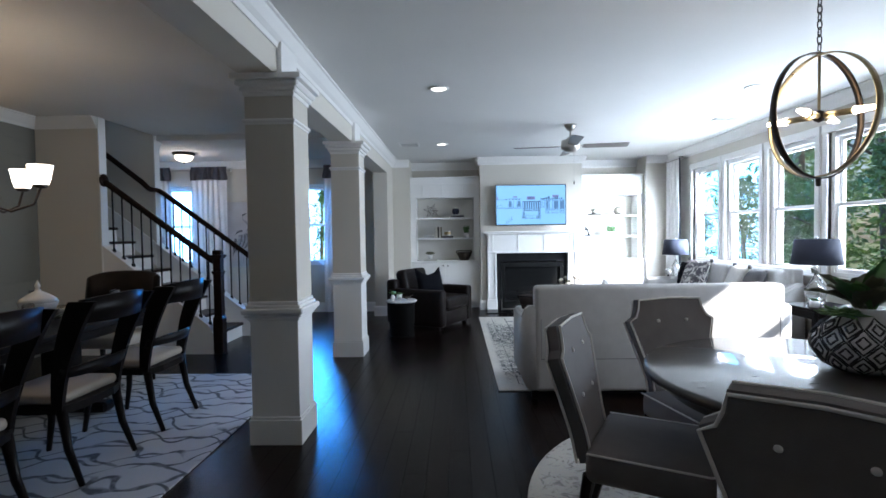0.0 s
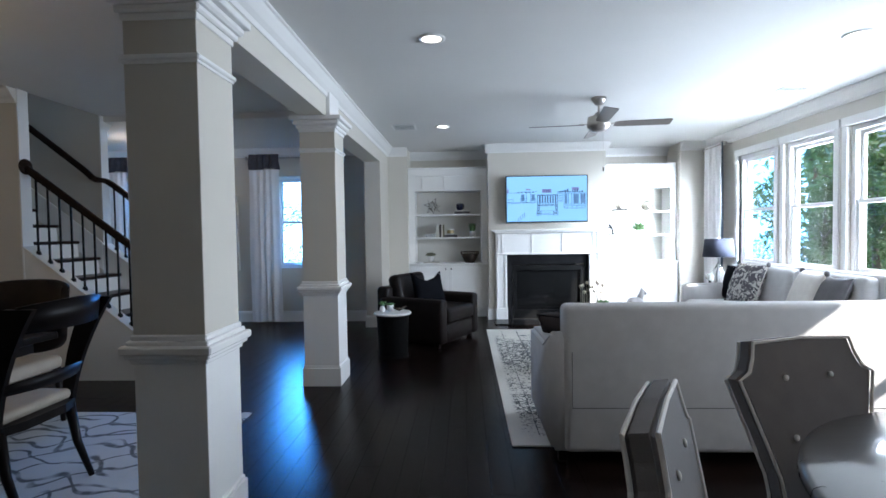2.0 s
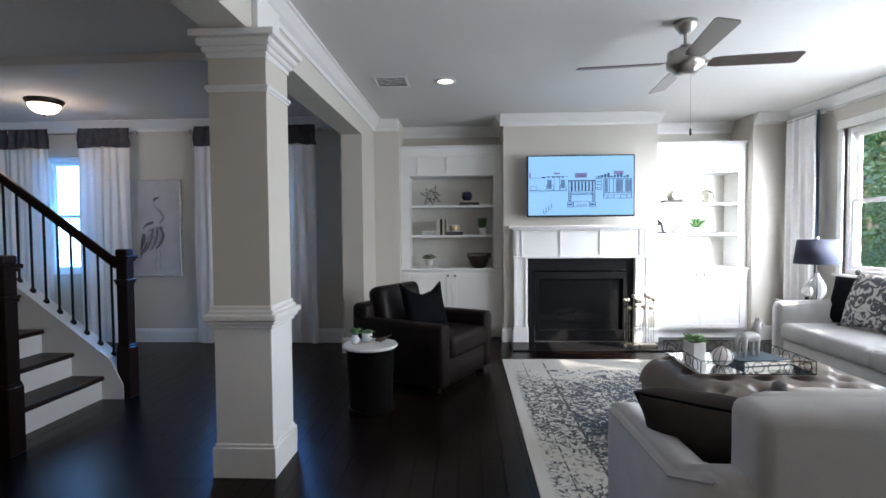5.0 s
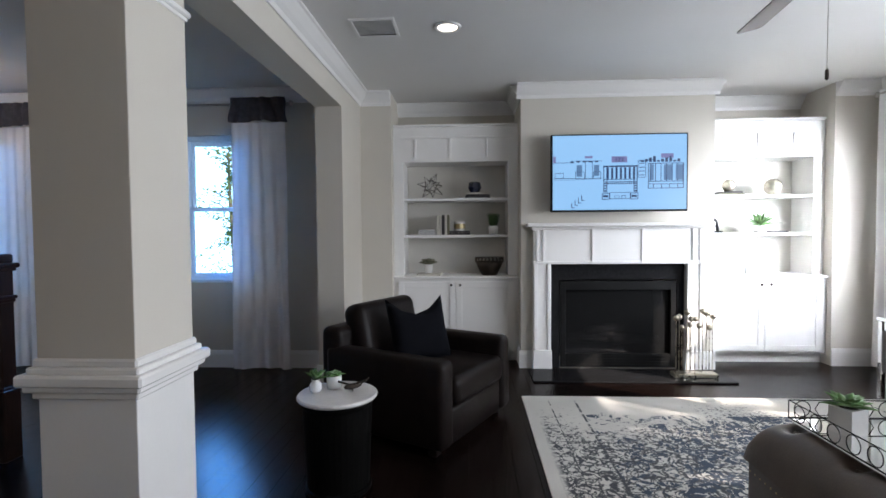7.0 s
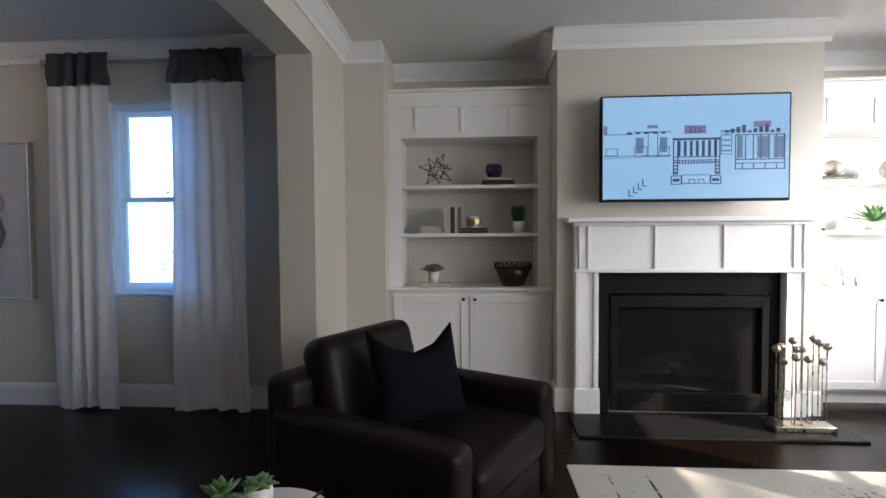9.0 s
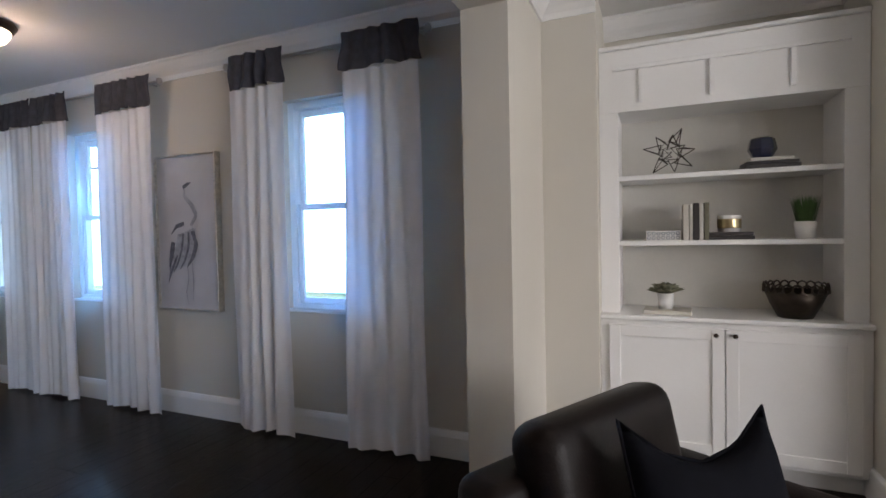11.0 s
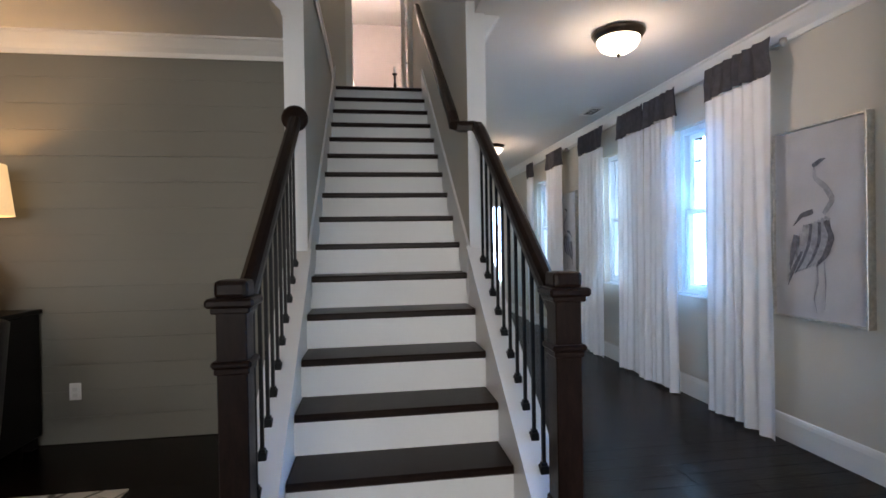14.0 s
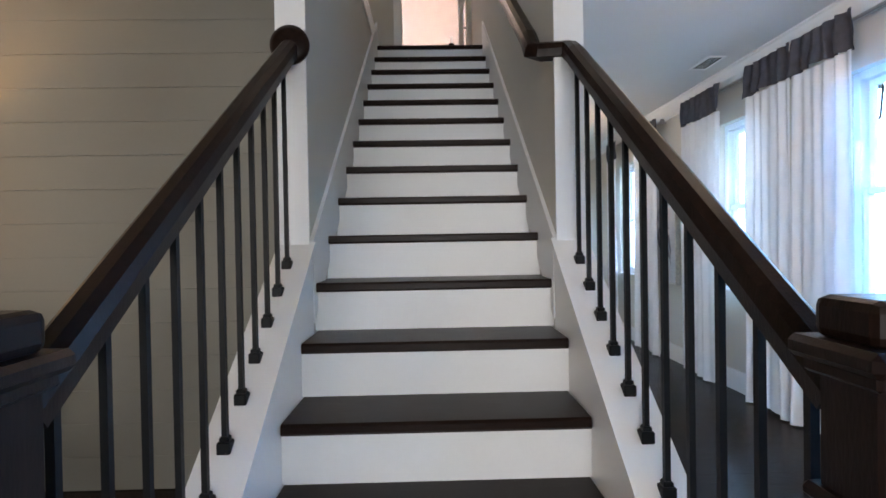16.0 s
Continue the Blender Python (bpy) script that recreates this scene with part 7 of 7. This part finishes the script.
def klismos_chair(name, x, y, turn, label, armrest=False):
    """Curved-back dining chair, faces its own -y."""
    c = thing(name, label, "chair", x, y, 0.012, turn, "dining chairs")
    bm = bmesh.new()
    bm_prism(bm, [(-0.25, -0.24), (0.25, -0.24), (0.235, 0.22), (0.12, 0.26), (-0.12, 0.26), (-0.235, 0.22)], "z", 0.40, 0.445)
    part("seat_frame", bm, BLACKWOOD, c)
    bm = bmesh.new()
    bm_box(bm, -0.235, 0.235, -0.235, 0.215, 0.444, 0.505, 0.03, 3)
    part("seat", bm, CREAMSEAT, c, "cream upholstered seat pad", True)
    for s in (-1, 1):
        bm = bmesh.new()
        bm_tube(bm, [(s * 0.215, -0.215, 0.42), (s * 0.22, -0.225, 0.20), (s * 0.225, -0.255, 0.0)], 0.026, 8, taper=0.015)
        part("leg", bm, BLACKWOOD, c, "", True)
        bm = bmesh.new()
        bm_tube(bm, [(s * 0.215, 0.20, 0.42), (s * 0.22, 0.235, 0.20), (s * 0.225, 0.31, 0.0)], 0.028, 8, taper=0.015)
        part("leg", bm, BLACKWOOD, c, "", True)
        # broad swept stile
        rows = []
        bm = bmesh.new()
        for k in range(9):
            f = k / 8
            yy = 0.19 + 0.03 * f + 0.15 * f * f
            zz = 0.42 + 0.60 * f
            ww = 0.028 + 0.045 * f * f + 0.010 * math.sin(math.pi * f)
            xx = s * (0.225 + 0.03 * f)
            rows.append([bm.verts.new((xx - 0.014, yy - ww, zz)), bm.verts.new((xx + 0.014, yy - ww, zz)), bm.verts.new((xx + 0.014, yy + ww, zz)), bm.verts.new((xx - 0.014, yy + ww, zz))])
        for p, q in zip(rows, rows[1:]):
            for i in range(4):
                bm.faces.new((p[i], p[(i + 1) % 4], q[(i + 1) % 4], q[i]))
        bm.faces.new(rows[0])
        bm.faces.new(rows[-1])
        bmesh.ops.recalc_face_normals(bm, faces=bm.faces)
        part("stile", bm, BLACKWOOD, c, "swept wooden stile")
    for z0, z1, yb in ((0.90, 1.03, 0.365), (0.60, 0.65, 0.245)):
        bm = bmesh.new()
        rows = []
        for k in range(13):
            u = -1 + 2 * k / 12
            yy = yb + 0.085 * (1 - u * u) - 0.02
            lift = 0.02 * (1 - u * u)
            rows.append([bm.verts.new((u * 0.262, yy - 0.012, z0)), bm.verts.new((u * 0.262, yy + 0.012, z0)), bm.verts.new((u * 0.262, yy + 0.030, z1 + lift)), bm.verts.new((u * 0.262, yy + 0.008, z1 + lift))])
        for p, q in zip(rows, rows[1:]):
            for i in range(4):
                bm.faces.new((p[i], p[(i + 1) % 4], q[(i + 1) % 4], q[i]))
        bm.faces.new(rows[0])
        bm.faces.new(rows[-1])
        bmesh.ops.recalc_face_normals(bm, faces=bm.faces)
        part("top_rail" if z0 > 0.8 else "cross_rail", bm, BLACKWOOD, c, "curved wooden back rail", True)
    return c


first = klismos_chair("dining_chair", -2.38, 2.87, -90, "black-stained dining chair with curved back and cream seat")
copy_thing(first, pose(-2.38, 3.63, 0.012, 0, 0, -90))
copy_thing(first, pose(-2.38, 2.10, 0.012, 0, 0, -90))
copy_thing(first, pose(-3.86, 2.88, 0.012, 0, 0, 90))
copy_thing(first, pose(-3.86, 3.63, 0.012, 0, 0, 90))
host = thing("host_chair", "dark leather host chair with a rounded padded back", "chair", -3.16, 4.42, 0.012, 0, "dining chairs")
bm = bmesh.new()
rows = []
for k in range(17):
    u = -1 + 2 * k / 16
    a = u * 1.15
    top = 1.03 - 0.05 * abs(u) ** 3
    rows.append([(0.365 * math.sin(a), 0.30 - 0.24 * (1 - math.cos(a)), top, 0.62)])
vv = []
for k, ((x, y, top, bot),) in enumerate(rows):
    u = -1 + 2 * k / 16
    nrm = Vector((math.sin(u * 1.15), math.cos(u * 1.15), 0))
    b0 = 0.50 + 0.18 * abs(u) ** 2
    vv.append([bm.verts.new(Vector((x, y, b0)) - nrm * 0.03), bm.verts.new(Vector((x, y, b0)) + nrm * 0.03), bm.verts.new(Vector((x, y + 0.05, top)) + nrm * 0.025), bm.verts.new(Vector((x, y + 0.05, top + 0.015))), bm.verts.new(Vector((x, y + 0.05, top)) - nrm * 0.025)])
for p, q in zip(vv, vv[1:]):
    for i in range(5):
        bm.faces.new((p[i], p[(i + 1) % 5], q[(i + 1) % 5], q[i]))
bm.faces.new(vv[0])
bm.faces.new(vv[-1])
bmesh.ops.recalc_face_normals(bm, faces=bm.faces)
part("backrest", bm, LEATHER, host, "rounded padded back", True)
soft_box("seat", -0.27, 0.27, -0.25, 0.25, 0.40, 0.50, CREAMSEAT, host, 0.04, 3, "cream seat pad")
for s in (-1, 1):
    for yy in (-0.22, 0.22):
        part("leg", tube([(s * 0.23, yy, 0.41), (s * 0.24, yy * 1.15, 0.0)], 0.026, 8, taper=0.016), BLACKWOOD, host, "", True)

# table settings
TT = 0.012 + 0.748
for k, (px, py) in enumerate(((-2.78, 2.95), (-2.78, 3.78), (-2.78, 2.15), (-3.46, 2.95), (-3.46, 3.78))):
    pl = thing("dinner_plate", "white dinner plate with a folded napkin on the table", "plate", px, py, TT, group="dinner plates")
    part("plate", lathe(((0, 0.0), (0.09, 0.0), (0.145, 0.018), (0.143, 0.022), (0.09, 0.006), (0, 0.006)), 32), CERAMIC, pl, "", True)
    part("napkin", box(-0.05, 0.05, -0.10, 0.10, 0.014, 0.026, 0.005), CREAMCLOTH, pl, "folded cream napkin")
    gl = thing("wine_glass", "clear stemmed wine glass on the dining table", "glass", px - 0.02, py + 0.22, TT, group="wine glasses")
    part("bowl", lathe(((0, 0.0), (0.035, 0.0), (0.034, 0.003), (0.005, 0.008), (0.005, 0.085), (0.03, 0.11), (0.038, 0.15), (0.032, 0.19), (0.030, 0.19), (0.035, 0.15), (0.028, 0.113), (0, 0.10)), 22), CRYSTAL, gl, "", True)
tur = thing("soup_tureen", "white lidded ceramic tureen with a pointed finial", "tureen", -2.93, 3.40, TT)
part("bowl", lathe(((0, 0), (0.06, 0), (0.05, 0.03), (0.03, 0.05), (0.04, 0.08), (0.10, 0.12), (0.115, 0.165), (0.11, 0.17), (0, 0.17)), 30), CERAMIC, tur, "", True)
part("lid", lathe(((0.118, 0.171), (0.10, 0.20), (0.05, 0.235), (0.02, 0.25), (0.012, 0.27), (0.02, 0.285), (0.008, 0.31), (0, 0.33)), 30), CERAMIC, tur, "", True)
jar = thing("metal_canister", "tall mercury-glass hurricane candle holder on the table", "candle holder", -3.15, 2.85, TT)
part("cylinder", lathe(((0, 0), (0.055, 0), (0.055, 0.30), (0.052, 0.30), (0.052, 0.01), (0, 0.01)), 26), MERCURY, jar, "", True)
part("rim", lathe(((0.053, 0.295), (0.060, 0.298), (0.060, 0.306), (0.053, 0.306)), 26), CHROME, jar, "", True)
sb_ = thing("serving_bowl", "wide silver-rimmed serving bowl on the dining table", "bowl", -3.10, 3.72, TT)
part("bowl", lathe(((0, 0), (0.05, 0), (0.10, 0.05), (0.15, 0.085), (0.146, 0.09), (0.095, 0.056), (0, 0.02)), 30), MERCURY, sb_, "", True)

ch = thing("chandelier", "bronze chandelier with upward lit frosted glass cups", "chandelier", -3.12, 3.22, 0)
part("stem", tube([(0, 0, 1.58), (0, 0, DINING_CEIL - 0.02)], 0.010, 8), BRONZE, ch)
part("canopy", lathe(((0, DINING_CEIL - 0.03), (0.065, DINING_CEIL - 0.03), (0.065, DINING_CEIL - 0.001), (0, DINING_CEIL - 0.001)), 22), BRONZE, ch, "", True)
part("hub", lathe(((0, 1.55), (0.02, 1.56), (0.03, 1.60), (0.02, 1.66), (0, 1.68)), 14), BRONZE, ch, "", True)
for k in range(5):
    a = radians(20 + 72 * k)
    d = Vector((math.cos(a), math.sin(a), 0))
    arm = part("arm", tube([d * 0.02 + Vector((0, 0, 1.61)), d * 0.15 + Vector((0, 0, 1.56)), d * 0.28 + Vector((0, 0, 1.61)), d * 0.32 + Vector((0, 0, 1.72))], 0.008, 8), BRONZE, ch, "curved bronze arm", True)
    c0 = d * 0.32
    part("glass_cup", lathe(((0, 1.74), (0.045, 1.74), (0.058, 1.78), (0.072, 1.86), (0.074, 1.875), (0.068, 1.875), (0.052, 1.78), (0, 1.76)), 22, (c0.x, c0.y, 0)), MILKGLASS, arm, "glowing frosted glass cup", True)
    part("cup_holder", lathe(((0, 1.715), (0.03, 1.72), (0.048, 1.74), (0, 1.745)), 16, (c0.x, c0.y, 0)), BRONZE, arm, "", True)

sbd = thing("sideboard", "black wooden sideboard against the shiplap wall", "sideboard", DIN_X + 0.26, 3.02, 0, 90)
part("body", box(-0.95, 0.95, -0.23, 0.235, 0.08, 0.90, 0.006), BLACKWOOD, sbd)
part("top", box(-0.97, 0.97, -0.25, 0.24, 0.901, 0.93, 0.006), BLACKWOOD, sbd)
for s in (-1, 1):
    for yy in (-0.2, 0.2):
        part("foot", box(s * 0.9 - 0.03, s * 0.9 + 0.03, yy - 0.03, yy + 0.03, 0, 0.08, 0.004), BLACKWOOD, sbd)
for i in range(4):
    dd = part("door", box(-0.93 + i * 0.468, -0.93 + i * 0.468 + 0.455, -0.245, -0.231, 0.12, 0.88, 0.004), BLACKWOOD, sbd)
    part("knob", lathe(((0, 0), (0.012, 0.004), (0.014, 0.02), (0, 0.024)), 12), NICKEL, dd, "", True, pose(-0.93 + i * 0.468 + (0.42 if i % 2 == 0 else 0.035), -0.245, 0.55, 90, 0, 0))
LITSHADE = mat("lit_cream_lampshade", (0.72, 0.60, 0.42), 0.9, emit=(1.0, 0.66, 0.32), strength=0.24)
tl = thing("table_lamp", "lit cream drum lamp with a round dark base on the sideboard", "lamp", DIN_X + 0.30, 3.78, 0.93)
part("base", lathe(((0, 0), (0.07, 0), (0.06, 0.02), (0.10, 0.09), (0.115, 0.16), (0.09, 0.25), (0.03, 0.31), (0.02, 0.46), (0, 0.46)), 26), mat("olive_glazed_base", (0.06, 0.055, 0.03), 0.3, var=0.4, scale=14), tl, "round dark glazed base", True)
part("neck", tube([(0, 0, 0.45), (0, 0, 0.76)], 0.008, 8), BRONZE, tl)
part("shade", lathe(((0.20, 0.61), (0.165, 0.93), (0.162, 0.93), (0.197, 0.61)), 36), LITSHADE, tl, "glowing cream shade", True)
part("spider", tube([(-0.18, 0, 0.76), (0.18, 0, 0.76)], 0.003, 6), BRONZE, tl)
ol = thing("wall_outlet", "white electrical outlet plate on the shiplap wall", "outlet", DIN_X + 0.001, 4.17, 0.30)
part("plate", box(0, 0.006, -0.037, 0.037, 0, 0.115, 0.002), WHITE, ol)
for z in (0.032, 0.072):
    part("socket", box(0.0055, 0.0075, -0.016, 0.016, z - 0.012, z + 0.014, 0.001), CERAMIC, ol)

# ---- outside ----
lantern = thing("wall_lantern", "black outdoor wall lantern beyond the hall window", "lantern", -5.38, 9.0225, 2.02)
lantern.scale = (0.8, 0.8, 0.8)
part("back_plate", box(-0.05, 0.05, -0.012, 0.012, 0.10, 0.36, 0.004), IRON, lantern)
part("bracket", tube([(0, 0.01, 0.33), (0, 0.09, 0.38), (0, 0.16, 0.36)], 0.008, 8), IRON, lantern)
part("roof", lathe(((0, 0.36), (0.02, 0.35), (0.10, 0.29), (0.10, 0.28), (0, 0.28)), 4, (0, 0.16, 0)), IRON, lantern)
part("floor_plate", lathe(((0, 0.02), (0.06, 0.02), (0.07, 0.035), (0, 0.035)), 4, (0, 0.16, 0)), IRON, lantern)
for sx, sy in ((-1, 0), (1, 0), (0, -1), (0, 1)):
    part("corner_bar", tube([(sx * 0.066, 0.16 + sy * 0.066, 0.03), (sx * 0.092, 0.16 + sy * 0.092, 0.285)], 0.005, 6), IRON, lantern)
part("lamp_glass", lathe(((0.056, 0.036), (0.080, 0.278), (0.077, 0.278), (0.053, 0.036)), 4, (0, 0.16, 0)), GLASS, lantern)
# daylight put into an emissive blue sheet: clips to white, mirrors blue in the floor
BACKDROP_GLOW = mat("glowing_blue_backdrop", (0.7, 0.8, 0.9), 1.0, var=0.1, scale=0.5, emit=(0.14, 0.50, 1.0), strength=2.5)
structure("backdrop", box(-30, 12, 19, 19.2, -0.4, 14), BACKDROP_GLOW, "glowing blue backdrop beyond the hall windows", "backdrop")
BARK = mat("grey_bark", (0.09, 0.075, 0.06), 0.95, var=0.4, scale=10, bump=0.8, bump_scale=25)
FOLIAGE = mat("woodland_foliage", (0.055, 0.095, 0.035), 0.6, var=0.7, scale=2, island=0.9)
let_light_through(FOLIAGE, 0.3, (0.16, 0.26, 0.06))


def tree_mesh(seed, h, spread):
    rnd = random.Random(seed)
    bm = bmesh.new()
    lean = rnd.uniform(-0.3, 0.3)
    bm_tube(bm, [(0, 0, 0), (lean * 0.4, 0.1, h * 0.35), (lean, 0.2, h * 0.7), (lean * 1.3, 0.15, h * 0.95)], 0.17, 8, taper=0.03)
    for i in range(9):
        z = h * rnd.uniform(0.25, 0.85)
        a = rnd.uniform(0, 6.28)
        l = spread * rnd.uniform(0.5, 0.9)
        bm_tube(bm, [(lean * z / h, 0.1, z), (lean * z / h + l * 0.5 * math.cos(a), 0.1 + l * 0.5 * math.sin(a), z + l * 0.3), (lean * z / h + l * math.cos(a), 0.1 + l * math.sin(a), z + l * 0.45)], 0.05, 5, taper=0.012)
    trunk = bm
    verts, faces = [], []
    for i in range(4200):
        z = h * (0.10 + 0.9 * rnd.random() ** 0.8)
        r = spread * math.sqrt(rnd.random()) * (1.15 - 0.75 * (z / h)) * (0.7 + 0.5 * math.sin(z * 2.3 + seed))
        a = rnd.uniform(0, 6.28)
        c = Vector((lean * z / h + r * math.cos(a), r * math.sin(a), z + rnd.uniform(-0.2, 0.2)))
        s = rnd.uniform(0.06, 0.13)
        d = Vector((rnd.uniform(-1, 1), rnd.uniform(-1, 1), rnd.uniform(-0.9, 0.3))).normalized()
        o = d.orthogonal().normalized()
        o.rotate(Euler((0, 0, rnd.uniform(0, 6.28))))
        k = len(verts)
        verts += [c - d * s, c + o * s * 0.45, c + d * s, c - o * s * 0.45]
        faces.append((k, k + 1, k + 2, k + 3))
    me = bpy.data.meshes.new("crown")
    me.from_pydata(verts, [], faces)
    me.materials.append(FOLIAGE)
    return mesh_of("trunk", trunk, BARK, True), me


TREES = [tree_mesh(s, h, sp) for s, h, sp in ((1, 7.5, 2.2), (2, 9.0, 2.4), (3, 6.0, 2.0))]
rt = random.Random(12)


def tree(x, y, k, turn, s):
    t = thing("tree", "leafy woodland tree outside the windows", "tree", x, y, -0.45, turn, "trees outside")
    for nm, me in zip(("trunk", "crown"), TREES[k]):
        ob = new(nm, me)
        ob.parent = t
    t.scale = (s, s, s)


# same glowing sheet as daylight behind the sidelight
structure("backdrop", box(-24.2, -24, -4, 18, -0.4, 12), BACKDROP_GLOW, "glowing blue backdrop beyond the front door", "backdrop")
for x in (-3.3, -4.3, -5.3):
    tree(x, 15.6 + rt.uniform(-0.6, 0.6), 1, rt.uniform(0, 360), 0.46)
# unseen tree, added to shade most of the sun patch on the living rug
tree(8.7, 2.45, 2, 40, 1.12)
for i in range(14):
    tree(7.6 + rt.uniform(0, 1.6), 7.5 + i * 1.5 + rt.uniform(-0.4, 0.4), 2, rt.uniform(0, 360), rt.uniform(0.38, 0.55))
for i in range(16):
    tree(9.5 + rt.uniform(0, 4.5) + (2.5 if i % 3 == 0 else 0), 8.0 + i * 1.9 + rt.uniform(-0.6, 0.6), i % 3, rt.uniform(0, 360), rt.uniform(0.9, 1.25))

# ---- floor planks and shiplap, last ----
floor = structure("floor", box(HALL_END - 0.1, RIGHT_X + 0.1, -1.7, 9.7, -0.12, -0.012), GAP, "dark stained hardwood plank floor", "floor")
PLANK_W = 0.127


def plank_mesh(l):
    bm = bmesh.new()
    bm_box(bm, -PLANK_W / 2 + 0.0005, PLANK_W / 2 - 0.0005, 0.0005, l - 0.0005, -0.013, 0.0)
    top = [e for e in bm.edges if all(v.co.z > -0.001 for v in e.verts)]
    bmesh.ops.bevel(bm, geom=top, offset=0.0009, segments=1, affect="EDGES")
    return mesh_of("plank", bm, DARKWOOD)


LENGTHS = (0.9, 1.2, 1.5, 1.8, 2.1)
PLANKS = {l: plank_mesh(l) for l in LENGTHS}
rp = random.Random(5)
far_bm = bmesh.new()
count = 0
x = HALL_END + PLANK_W / 2
while x < RIGHT_X + 0.05:
    y = -1.7
    first_len = rp.choice(LENGTHS)
    while y < 9.5:
        l = first_len if y < -1.6 else rp.choice(LENGTHS)
        near = -4.2 < x < 0.75 and y + l > 1.2 and y < 8.8
        if near and count < 300:
            ob = new("plank", PLANKS[l])
            ob.location = (x, y, 0.0)
            ob.parent = floor
            count += 1
        else:
            bm_box(far_bm, x - PLANK_W / 2 + 0.0005, x + PLANK_W / 2 - 0.0005, y + 0.0005, y + l - 0.0005, -0.013, 0.0)
        y += l
    x += PLANK_W
ob = part("planks", far_bm, DARKWOOD_J, floor)
tagged(ob, kind="stuff")

wall = bpy.data.objects["wall_west_dining"]
bz, bh = 0.10, 0.178
bm = bmesh.new()
bm_box(bm, DIN_X - 0.0125, DIN_X, -1.7, SL0 - 0.002, 0.0, bh - 0.0015, 0.0008)
board = mesh_of("board", bm, GREY)
for i in range(15):
    ob = new("board", board)
    ob.location = (0, 0, 0.004 + i * bh)
    ob.parent = wall
